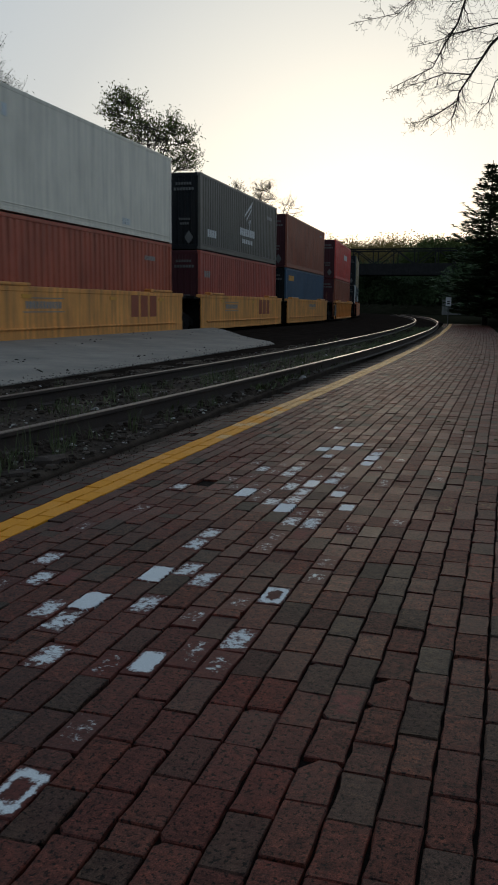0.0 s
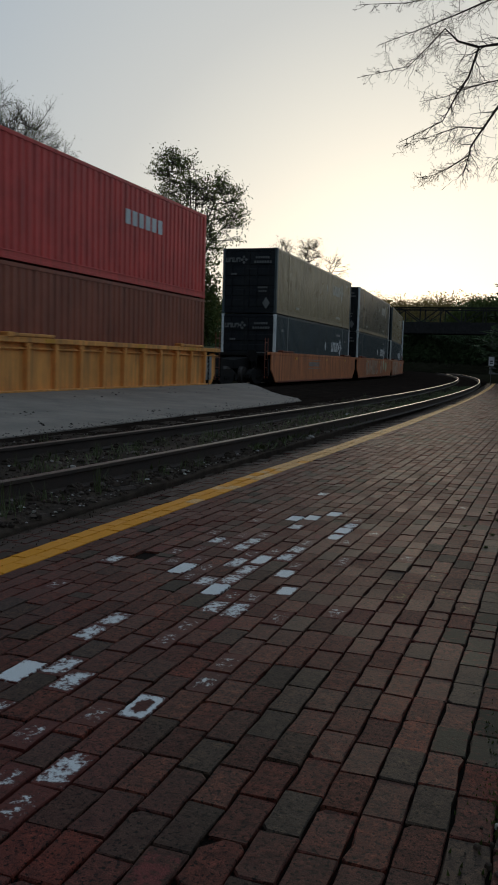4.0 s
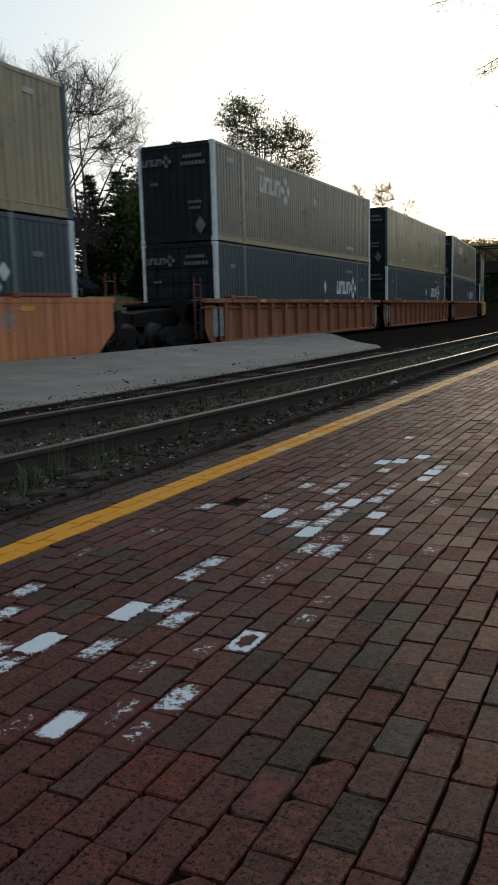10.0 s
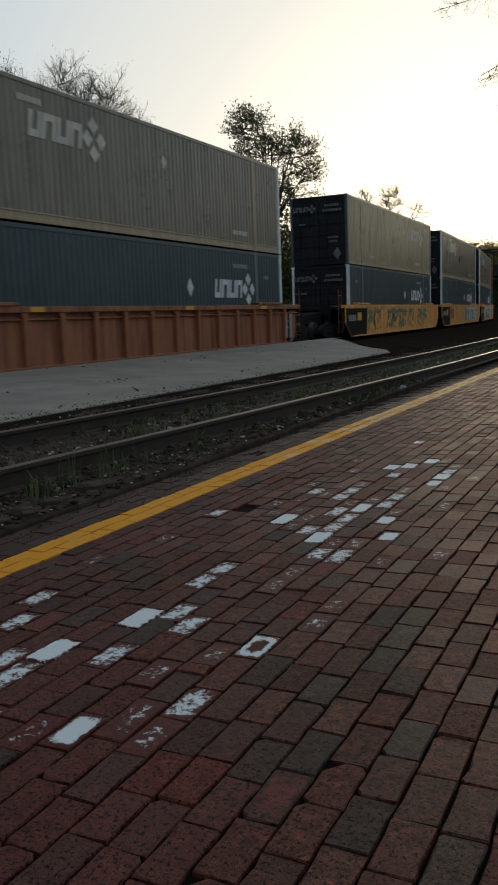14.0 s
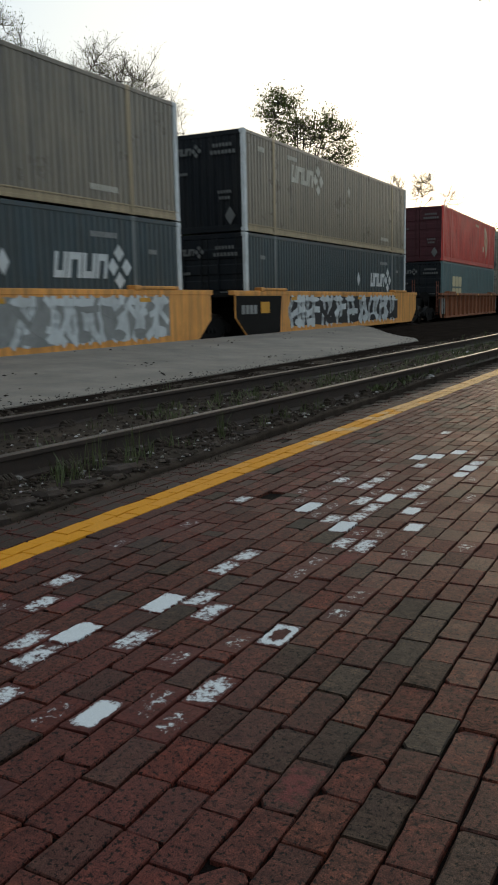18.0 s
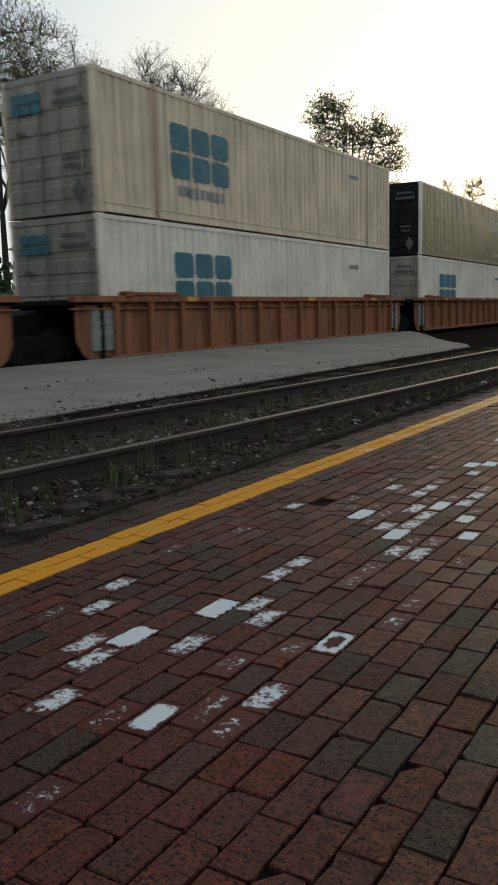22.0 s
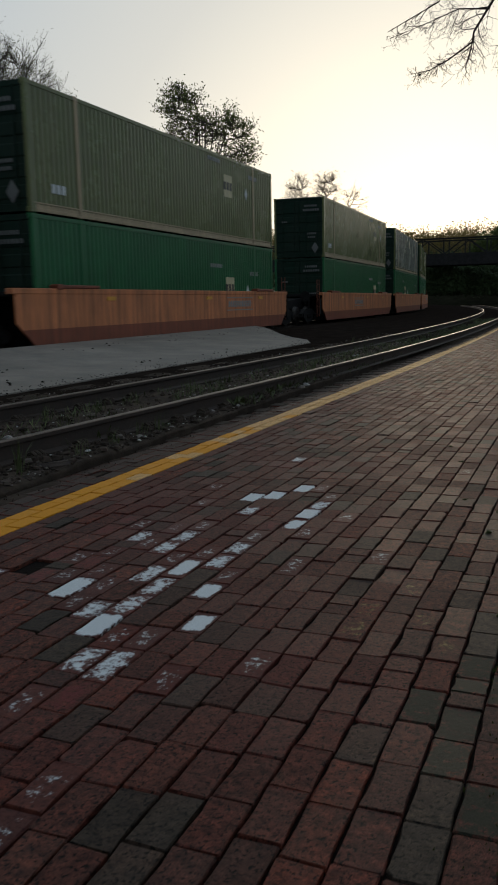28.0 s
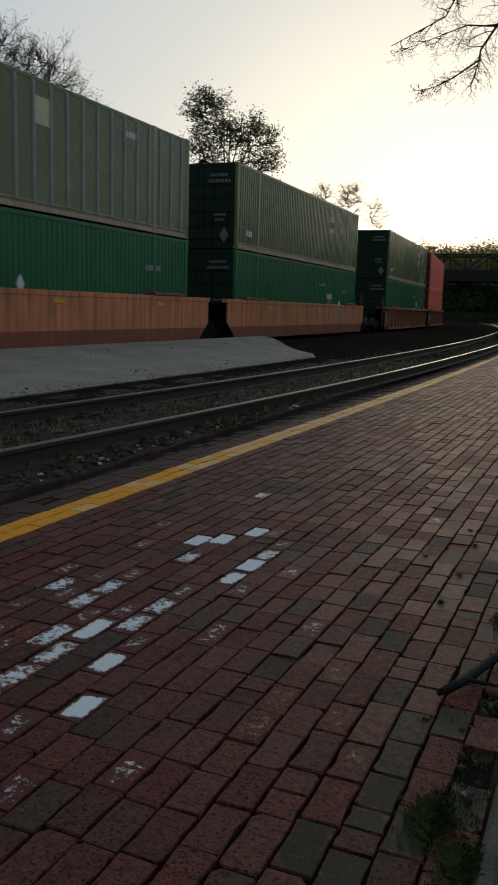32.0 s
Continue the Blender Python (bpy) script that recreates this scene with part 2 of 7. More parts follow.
BRICK = {}
for way in (True, False):
    end = "joined" if way else "single"
    BRICK["plain", way] = brick_surface("brick_" + end, way)
    BRICK["grey", way] = brick_surface("grey_brick_" + end, way, grey=True)
    BRICK["ring", way] = brick_surface("brick_paint_ring_" + end, way, WHITE, 0.30, ring=True)
    BRICK["splat", way] = brick_surface("brick_pale_splash_" + end, way, (0.20, 0.145, 0.06), 0.50)
    BRICK["solid", way] = brick_surface("brick_white_paint_" + end, way, WHITE, 0.17, rim=2.9)
    BRICK["oval", way] = brick_surface("brick_white_oval_" + end, way, WHITE, 0.17, rim=5.5)
    BRICK["oldline", way] = brick_surface("brick_faded_line_" + end, way, (0.55, 0.31, 0.12), 0.13)
    BRICK["mossy", way] = brick_surface("brick_under_moss_" + end, way, (0.0165, 0.0175, 0.0105), 0.34, rim=0.9)
    BRICK["worn", way] = brick_surface("brick_worn_paint_" + end, way, WHITE, 0.40)
    BRICK["trace", way] = brick_surface("brick_paint_trace_" + end, way, WHITE, 0.51)
    BRICK["red", way] = brick_surface("brick_red_paint_" + end, way, RED, 0.40)
    BRICK["line", way] = brick_surface("brick_yellow_line_" + end, way, YELLOW, 0.08)
    BRICK["dirty", way] = brick_surface("brick_under_dirt_" + end, way, (0.034, 0.0215, 0.0160), 0.30)
M = {
    "soil": surface("soil", (0.0070, 0.0050, 0.0042), 0.95, var=0.5, scale=6, fine=60, bump=0.6, spec=0.05),
    "earth": surface("earth", (0.018, 0.016, 0.011), 0.95, var=0.5, scale=0.6, fine=25, bump=0.5, dirt=(0.016, 0.022, 0.009), dirt_amount=0.8, spec=0.0),
    "gravel": surface("gravel_bed", (0.047, 0.034, 0.0255), 0.92, var=0.5, scale=4, fine=45, bump=1.0, dirt=(0.014, 0.012, 0.010), dirt_amount=0.7, spec=0.08),
    # A darker gravel tone for the yard and the far track bed.
    "yard": surface("dark_gravel", (0.021, 0.0155, 0.0125), 0.95, var=0.5, scale=2, fine=45, bump=1.0, dirt=(0.010, 0.009, 0.008), dirt_amount=0.7, spec=0.0),
    "asphalt": surface("asphalt", (0.240, 0.207, 0.176), 0.9, var=0.2, scale=0.8, fine=120, bump=0.5, dirt=(0.13, 0.125, 0.115), dirt_amount=0.6, spec=0.25),
    "rail": surface("rusty_rail", (0.033, 0.0195, 0.0135), 0.75, 0.0, scale=8, fine=80, bump=0.3),
    "railtop": surface("rubbed_rail_head", (0.10, 0.072, 0.055), 0.40, 0.75, var=0.25, scale=5, bump=0.05),
    "tie": surface("old_tie_wood", (0.045, 0.033, 0.025), 0.9, var=0.45, scale=5, fine=30, bump=0.8, spec=0.2),
    "turfblade": surface("turf_blades", (0.046, 0.062, 0.017), 0.8, var=0.5, scale=2, bump=0, spec=0.1),
    "grass": surface("grass_blades", (0.066, 0.082, 0.024), 0.7, var=0.45, scale=2, bump=0),
    "verge": surface("verge_turf", (0.050, 0.064, 0.018), 0.9, var=0.5, scale=3, fine=60, bump=1.0, dirt=(0.05, 0.04, 0.025), dirt_amount=0.6, spec=0.2),
    "stone": surface("kerb_stone", (0.060, 0.055, 0.045), 0.9, var=0.45, scale=5, bump=0.9, dirt=(0.025, 0.03, 0.016), dirt_amount=0.9),
    "edging": surface("old_edging_block", (0.043, 0.030, 0.024), 0.85, var=0.5, scale=9, fine=60, bump=0.8, dirt=(0.022, 0.016, 0.012), dirt_amount=0.8, spec=0.25),
    "bark": surface("bark", (0.05, 0.040, 0.033), 0.9, var=0.4, scale=6, fine=30, bump=0.6, spec=0.2),
    "deadwood": surface("wet_dead_wood", (0.014, 0.011, 0.009), 0.8, var=0.5, scale=9, fine=40, bump=0.8, spec=0.15),
    "twig": surface("twig", (0.028, 0.021, 0.018), 0.9, var=0.3, scale=3, bump=0, spec=0.2),
    "needle": surface("needle_foliage", (0.048, 0.074, 0.030), 0.8, var=0.5, scale=1.5, bump=0, spec=0.2),
    "blossom": surface("redbud_blossom", (0.12, 0.05, 0.075), 0.8, var=0.4, scale=2, bump=0, spec=0.2),
    "steel": surface("dark_bridge_steel", (0.022, 0.021, 0.021), 0.85, 0.0, var=0.4, scale=2, bump=0.3, spec=0.1),
    "concrete": surface("aged_concrete", (0.16, 0.155, 0.145), 0.9, var=0.3, scale=1, bump=0.5, dirt=(0.06, 0.058, 0.05), dirt_amount=0.7, streak=True),
    "black": surface("sooty_black_steel", (0.010, 0.009, 0.0085), 0.8, 0.0, var=0.5, scale=4, bump=0.3, spec=0.12),
    "wheel": surface("wheel_steel", (0.05, 0.042, 0.038), 0.5, 0.7, var=0.4, scale=6, bump=0.2),
    "fence": surface("black_fence_metal", (0.010, 0.011, 0.011), 0.9, 0.0, var=0.2, bump=0, spec=0.08),
    "post": surface("grey_post", (0.09, 0.09, 0.09), 0.7, 0.1, var=0.2, bump=0.1),
    "sign": surface("white_sign", (0.55, 0.55, 0.55), 0.5, var=0.1, bump=0),
    "wall": surface("pale_house_wall", (0.30, 0.26, 0.24), 0.9, var=0.2, scale=1, bump=0.2),
    "roofing": surface("dark_shingle", (0.05, 0.045, 0.045), 0.9, var=0.3, bump=0.3),
    "car": surface("silver_car_paint", (0.35, 0.38, 0.40), 0.3, 0.5, var=0.1, bump=0),
}


def leafy(name, base, through_light=0.45):
    """Thin foliage: part of the light passes through the leaves."""
    m = surface(name, base, 0.7, var=0.5, scale=0.8, bump=0, spec=0.2)
    nodes, links = m.node_tree.nodes, m.node_tree.links
    bsdf = nodes["Principled BSDF"]
    thin = nodes.new("ShaderNodeBsdfTranslucent")
    links.new(bsdf.inputs["Base Color"].links[0].from_socket, thin.inputs["Color"])
    both = nodes.new("ShaderNodeMixShader")
    both.inputs["Fac"].default_value = through_light
    links.new(bsdf.outputs["BSDF"], both.inputs[1])
    links.new(thin.outputs["BSDF"], both.inputs[2])
    links.new(both.outputs["Shader"], nodes["Material Output"].inputs["Surface"])
    return m


M["leaf"] = leafy("young_leaf", (0.095, 0.115, 0.034))
# The low sun's gold on the far trees is put into this leaf colour.
M["leafgold"] = leafy("sun_tinted_young_leaf", (0.20, 0.15, 0.05), 0.5)
M["leafdark"] = leafy("full_leaf", (0.075, 0.098, 0.028), 0.4)


def glowing(name, colour, strength):
    m, nodes, links, bsdf = shader(name)
    bsdf.inputs["Base Color"].default_value = (*colour, 1)
    bsdf.inputs["Emission Color"].default_value = (*colour, 1)
    bsdf.inputs["Emission Strength"].default_value = strength
    return m


M["lampglow"] = glowing("lamp_glass_lit", (1.0, 0.55, 0.15), 1.3)
M["lampdim"] = glowing("small_lamp_lit", (1.0, 0.8, 0.5), 0.9)
M["windowglow"] = glowing("lit_window", (1.0, 0.75, 0.4), 1.5)
m_, n_, l_, b_ = shader("window_glass")
b_.inputs["Base Color"].default_value, b_.inputs["Roughness"].default_value = (0.02, 0.025, 0.03, 1), 0.08
M["glass"] = m_


def paintwork(name, base, rough=0.45, dust=(0.10, 0.085, 0.065), amount=0.5, var=0.18, gloss=0.22):
    return surface(name, base, rough, 0.0, var, 0.9, 30, 0.06, dust, amount, True, gloss)


PAINT = {
    "slate": paintwork("slate_blue_paint", (0.052, 0.073, 0.080), 0.40, amount=0.35),
    # Uppers are slate too; sunset sheen is put into these tans, with dust streaks.
    "slatedust": paintwork("sky_sheen_slate_paint", (0.36, 0.275, 0.160), 0.30, (0.18, 0.135, 0.075), 0.75, 0.18, 0.35),
    # Paler tan: the light on the uppers' lower rails is in the colour.
    "tanrail": paintwork("pale_tan_rail_paint", (0.390, 0.293, 0.179), 0.5, (0.15, 0.12, 0.08), 0.6),
    "slategrey": paintwork("brown_sheen_slate_paint", (0.190, 0.150, 0.100), 0.30, (0.085, 0.068, 0.05), 0.8, 0.18, 0.5),
    "slatepost": paintwork("worn_slate_post_paint", (0.15, 0.165, 0.165), 0.45, amount=0.5),
    "rustpost": paintwork("rust_streaked_post_paint", (0.50, 0.34, 0.23), 0.6, (0.15, 0.08, 0.05), 0.7),
    # Near-black navy holds the shade of container ends; a parked car has it too.
    "navy": paintwork("navy_paint_darkened", (0.006, 0.008, 0.011), 0.55, amount=0.12, gloss=0.15),
    "white": paintwork("white_container_paint", (0.860, 0.770, 0.660), 0.5, (0.34, 0.28, 0.21), 0.24),
    "cream": paintwork("cream_container_paint", (0.802, 0.625, 0.460), 0.5, (0.26, 0.18, 0.12), 0.5),
    "grey": paintwork("light_grey_reefer_paint", (0.767, 0.691, 0.568), 0.5, (0.22, 0.2, 0.17), 0.3, 0.08),
    "rust": paintwork("rust_red_container_paint", (0.429, 0.111, 0.065), 0.5, (0.08, 0.05, 0.035), 0.4),
    "maroon": paintwork("maroon_container_paint", (0.415, 0.101, 0.073), 0.5, (0.07, 0.04, 0.035), 0.4),
    "brown": paintwork("brown_container_paint", (0.300, 0.096, 0.059), 0.5, (0.08, 0.05, 0.04), 0.4),
    "red": paintwork("red_container_paint", (0.614, 0.079, 0.066), 0.45, (0.12, 0.04, 0.035), 0.4),
    "orange": paintwork("orange_red_container_paint", (0.850, 0.161, 0.093), 0.5, (0.2, 0.06, 0.04), 0.4),
    "black": paintwork("black_grey_container_paint", (0.130, 0.122, 0.105), 0.45, (0.09, 0.08, 0.065), 0.4),
    "blue": paintwork("blue_container_paint", (0.061, 0.107, 0.165), 0.5, (0.07, 0.07, 0.07), 0.35),
    "teal": paintwork("grey_teal_container_paint", (0.108, 0.171, 0.176), 0.45, (0.12, 0.11, 0.09), 0.35),
    "green": paintwork("green_container_paint", (0.018, 0.118, 0.044), 0.40, (0.02, 0.06, 0.035), 0.3),
    # Sky glare on the upper green containers is put into this olive.
    "greendust": paintwork("olive_sheen_green_container_paint", (0.122, 0.140, 0.054), 0.26, (0.15, 0.135, 0.07), 0.6),
    "terra": paintwork("terracotta_car_paint", (0.614, 0.216, 0.093), 0.6, (0.10, 0.05, 0.035), 0.7),
    "terradark": paintwork("dark_terracotta_car_paint", (0.261, 0.079, 0.046), 0.65, (0.07, 0.045, 0.035), 0.5),
    "ribbed": paintwork("brown_red_car_paint", (0.34, 0.125, 0.062), 0.65, (0.10, 0.045, 0.028), 0.9),
    "yellow": paintwork("weathered_yellow_car_paint", (0.850, 0.367, 0.099), 0.6, (0.16, 0.10, 0.06), 0.6),
    # End walls face away from the sunset; their shade is put into these colours.
    "greenend": paintwork("shaded_green_end_paint", (0.005, 0.019, 0.012), 0.6, amount=0.10, gloss=0.12),
    "endmaroon": paintwork("shaded_maroon_end_paint", (0.060, 0.014, 0.018), 0.6, (0.04, 0.02, 0.02), 0.3),
    "endwhite_shade": paintwork("shaded_dirty_white_end_paint", (0.36, 0.33, 0.28), 0.6, (0.12, 0.10, 0.08), 0.6),
    "mark_white": surface("white_marking", (0.60, 0.62, 0.62), 0.6, var=0.15, bump=0, dirt=(0.25, 0.24, 0.22), dirt_amount=0.5),
    "mark_grey": surface("faded_marking", (0.26, 0.26, 0.25), 0.6, var=0.2, bump=0, dirt=(0.1, 0.1, 0.09), dirt_amount=0.6),
    "mark_dim": surface("grimy_marking", (0.13, 0.13, 0.125), 0.7, var=0.3, bump=0, dirt=(0.04, 0.04, 0.04), dirt_amount=0.8),
    "mark_pale": surface("pale_cream_marking", (0.55, 0.51, 0.43), 0.6, var=0.2, bump=0, dirt=(0.26, 0.22, 0.16), dirt_amount=0.6),
    "mark_teal": surface("teal_marking", (0.02, 0.13, 0.17), 0.6, var=0.15, bump=0, dirt=(0.2, 0.3, 0.32), dirt_amount=0.3),
    "mark_cream": surface("cream_marking", (0.52, 0.45, 0.27), 0.6, var=0.15, bump=0),
    "mark_black": surface("black_marking", (0.012, 0.012, 0.014), 0.6, var=0.2, bump=0),
    "mark_amber": surface("amber_marking", (0.65, 0.30, 0.03), 0.5, var=0.1, bump=0),
    "mark_red": surface("faded_red_marking", (0.30, 0.07, 0.03), 0.6, var=0.2, bump=0),
    "mark_pink": surface("pale_graffiti", (0.52, 0.33, 0.22), 0.6, var=0.3, bump=0, dirt=(0.40, 0.16, 0.08), dirt_amount=0.9),
    "mark_rose": surface("faded_rose_graffiti", (0.42, 0.17, 0.10), 0.6, var=0.3, bump=0, dirt=(0.30, 0.12, 0.07), dirt_amount=0.8),
    "mark_green": surface("green_graffiti", (0.10, 0.17, 0.09), 0.6, var=0.3, bump=0),
}


# ---- building blocks ----
class Shape:
    """Vertices and faces of one mesh in the making."""

    def __init__(self):
        self.v, self.f, self.s = [], [], []

    def add(self, verts, faces, slot=0):
        n = len(self.v)
        self.v += [tuple(p) for p in verts]
        self.f += [tuple(i + n for i in f) for f in faces]
        self.s += [slot] * len(faces)
        return self

    def box(self, x0, x1, y0, y1, z0, z1, c=0.0, slot=0):
        """A box whose edges are cut by c."""
        if c <= 0:
            p = [(x, y, z) for z in (z0, z1) for y in (y0, y1) for x in (x0, x1)]
            return self.add(p, [(0, 2, 3, 1), (4, 5, 7, 6), (0, 1, 5, 4), (2, 6, 7, 3), (0, 4, 6, 2), (1, 3, 7, 5)], slot)
        rings = []
        for z, k in ((z0, c), (z0 + c, 0), (z1 - c, 0), (z1, c)):
            a, b, d, e = x0 + k, x1 - k, y0 + k, y1 - k
            q = c if k == 0 else c * 0.4
            rings.append([(a + q, d, z), (b - q, d, z), (b, d + q, z), (b, e - q, z), (b - q, e, z), (a + q, e, z), (a, e - q, z), (a, d + q, z)])
        faces = [tuple(range(7, -1, -1)), tuple(range(24, 32))]
        for r in range(3):
            faces += [(r * 8 + i, r * 8 + (i + 1) % 8, r * 8 + 8 + (i + 1) % 8, r * 8 + 8 + i) for i in range(8)]
        return self.add([p for ring in rings for p in ring], faces, slot)

    def prism(self, outline, axis, a, b, slot=0):
        """A flat outline (pairs) pushed along an axis from a to b."""
        n = len(outline)
        place = {"x": lambda p, t: (t, p[0], p[1]), "y": lambda p, t: (p[0], t, p[1]), "z": lambda p, t: (p[0], p[1], t)}[axis]
        verts = [place(p, a) for p in outline] + [place(p, b) for p in outline]
        faces = [tuple(range(n - 1, -1, -1)), tuple(range(n, 2 * n))] + [(i, (i + 1) % n, n + (i + 1) % n, n + i) for i in range(n)]
        return self.add(verts, faces, slot)

    def tube(self, points, radii, sides=5, slot=0, closed=True):
        """A tapered tube along points."""
        n0 = len(self.v)
        for i, p in enumerate(points):
            d = Vector(points[min(i + 1, len(points) - 1)]) - Vector(points[max(i - 1, 0)])
            d = d.normalized() if d.length > 1e-9 else Vector((0, 0, 1))
            u = d.cross(Vector((0.31, 0.95, 0.05))).normalized()
            w = d.cross(u)
            for k in range(sides):
                a = 2 * math.pi * k / sides
                self.v.append(tuple(Vector(p) + radii[i] * (math.cos(a) * u + math.sin(a) * w)))
        for i in range(len(points) - 1):
            for k in range(sides):
                a, b = n0 + i * sides + k, n0 + i * sides + (k + 1) % sides
                self.f.append((a, b, b + sides, a + sides))
                self.s.append(slot)
        if closed:
            self.f += [tuple(n0 + k for k in range(sides - 1, -1, -1)), tuple(len(self.v) - sides + k for k in range(sides))]
            self.s += [slot, slot]
        return self

    def wheel(self, x0, x1, y, z, r, sides=20, slot=0):
        ring = [(y + r * math.cos(2 * math.pi * k / sides), z + r * math.sin(2 * math.pi * k / sides)) for k in range(sides)]
        return self.prism(ring, "x", x0, x1, slot)

    def mesh(self, name, *mats, smooth=False):
        me = bpy.data.meshes.new(name)
        me.from_pydata(self.v, [], self.f)
        for m in mats:
            me.materials.append(m)
        if len(mats) > 1:
            me.polygons.foreach_set("material_index", self.s)
        if smooth:
            me.polygons.foreach_set("use_smooth", [True] * len(me.polygons))
        me.update()
        return me


def put(name, mesh, parent=None, mat=None, label="", at=None):
    """One mesh object, under a thing or a part; mat: its own paint in place of the mesh's."""
    ob = new(name, mesh)
    if parent:
        ob.parent = parent
    if mat:
        ob.material_slots[0].link = "OBJECT"
        ob.material_slots[0].material = mat
    if at:
        ob.location = at
    if label:
        ob["label"] = label
    return ob


def part(name, shape, mat, parent=None, label="", smooth=False):
    return put(name, shape.mesh(name, mat, smooth=smooth), parent, label=label)


def thing(name, label, category, group="", kind="", m=None):
    ob = new(name)
    ob.empty_display_size = 0.2
    if m:
        ob.matrix_basis = m
    return tagged(ob, label, category, group, kind)


# ---- plan ----
BEND, TURN_IN, TIGHT = 862.0, 55.0, 350.0     # radius of the curve to the left beyond y = 17; beyond y = 55 it is tighter
FACE, RAIL2 = -11.755, 0.10     # the train's centre line and the top of its rails
TRACK1, RAIL1 = -2.72, 0.25     # the empty track's centre line and the top of its rails
GAUGE = 1.435


def along(u, centre):
    """A point, and the turn, u metres along a track."""
    if u <= 17:
        return centre, u, 0.0
    a = (min(u, TURN_IN) - 17) / BEND
    off = centre - FACE
    x, y = FACE - BEND * (1 - math.cos(a)), 17 + BEND * math.sin(a)
    if u > TURN_IN:
        b = a + (u - TURN_IN) / TIGHT
        x += TIGHT * (math.cos(b) - math.cos(a))
        y += TIGHT * (math.sin(b) - math.sin(a))
        a = b
    return x + off * math.cos(a), y + off * math.sin(a), math.degrees(a)


def bend_x(y, centre):
    x = centre if y <= 17 else centre - (y - 17) ** 2 / (2 * BEND)
    return x if y <= TURN_IN else x - (y - TURN_IN) ** 2 * (1 / TIGHT - 1 / BEND) / 2


def plat_x(y):
    """How far the platform's edge has drifted to the left at y."""
    return 0.0 if y < 18 else -0.01 * (y - 18) - 0.00052 * (y - 18) ** 2


def side_x(y):
    """How far the empty track's line lies left of its place at y = 22."""
    return -0.0021 * (y - 22) ** 2 if y < 22 else -0.0012 * (y - 22) ** 2


def along_side(u, centre):
    slope = -0.0042 * (u - 22) if u < 22 else -0.0024 * (u - 22)
    return centre + side_x(u), u, math.degrees(-math.atan(slope))


rnd = random.Random(4)

# ---- ground ----
g = Shape()
ys = [-2500, -300, -80, -20, 0, 8, 16, 30, 60, 100, 200, 400, 900, 2500]
xs = [-2500, -600, -200, -80, -40, -20, -13.5, -5.6, -2.0, 1.4, 6, 20, 80, 300, 2500]
g.add([(x, y, -0.06) for y in ys for x in xs], [(j * len(xs) + i, j * len(xs) + i + 1, (j + 1) * len(xs) + i + 1, (j + 1) * len(xs) + i)
                                                 for j in range(len(ys) - 1) for i in range(len(xs) - 1)])
tagged(part("ground", g, M["earth"]), "dark bare earth and scrub ground beside the railway", "ground", kind="structure")


def strip(name, x0, x1, y0, y1, step, height, mat, label, category, curve=None, limit=None):
    """A strip of rough ground along the track."""
    s = Shape()
    nx, ny = max(2, int((x1 - x0) / step)), max(2, int((y1 - y0) / (step * 2)))
    for j in range(ny + 1):
        y = y0 + (y1 - y0) * j / ny
        off = curve(y) if curve else 0
        for i in range(nx + 1):
            x = x0 + (x1 - x0) * i / nx
            px = x + off if limit is None else min(x + off, limit + plat_x(y))
            s.v.append((px, y, height(x, y)))
    s.f = [(j * (nx + 1) + i, j * (nx + 1) + i + 1, (j + 1) * (nx + 1) + i + 1, (j + 1) * (nx + 1) + i) for j in range(ny) for i in range(nx)]
    s.s = [0] * len(s.f)
    return tagged(part(name, s, mat, smooth=True), label, category, kind="structure")


def bed1(x, y):
    """Height of the gravel; x is taken across the empty track's line."""
    n = noise.noise((x * 1.3, y * 1.3, 3)) * 0.03 + noise.noise((x * 6, y * 6, 7)) * 0.012
    mid = 0.12 if x < TRACK1 else 0.12 * math.exp(-((x - TRACK1) / 1.35) ** 6)
    return -0.035 + mid + n


strip("ballast_bed", -4.9, -0.9, -2, 24, 0.09, bed1, M["gravel"], "dirty dark gravel bed of the empty track", "ballast", side_x, -1.975)
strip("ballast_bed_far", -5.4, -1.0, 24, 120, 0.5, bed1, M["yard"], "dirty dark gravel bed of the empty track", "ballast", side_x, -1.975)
strip("ballast_bed_main", -14.5, -9.7, -120, 240, 1.1, lambda x, y: -0.03 + 0.03 * noise.noise((x, y, 2)), M["gravel"], "dark gravel bed under the container train", "ballast", lambda y: bend_x(y, 0))
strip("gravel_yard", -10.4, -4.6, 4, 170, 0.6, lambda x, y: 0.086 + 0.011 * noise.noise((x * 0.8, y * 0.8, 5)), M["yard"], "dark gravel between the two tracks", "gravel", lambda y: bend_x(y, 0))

def apron_z(x):
    return 0.10 + 0.047 * max(0.0, -5.4 - x)


# The asphalt apron between the tracks, with a ragged far end.
a = Shape()
edge_near = [(-5.42 + 0.05 * noise.noise((y * 0.7, 1, 0)), y) for y in range(-30, 25)]
edge_far = [(-10.15, y) for y in range(32, -31, -1)]
tipline = [(-5.9, 25.2), (-6.6, 26.0), (-7.5, 27.4), (-8.4, 29.2), (-9.4, 31.0)]
a.prism(edge_near + tipline + edge_far, "z", -0.06, 0.10)
a.v = [(x, y, z if z < 0 else apron_z(x)) for x, y, z in a.v]
tagged(part("pavement_apron", a, M["asphalt"]), "worn pale grey asphalt apron between the two tracks", "asphalt", kind="structure")
clod = Shape()
spots = [(-8.2, 54.0), (-6.3, 9.2), (-7.2, 13.5), (-9.6, 15.5), (-8.8, 18.5), (-9.3, 20.2), (-6.1, 12.2), (-8.4, 22.5), (-6.4, 16.3), (-7.6, 10.6), (-9.0, 26.0), (-6.0, 19.5), (-9.8, 24.0)]
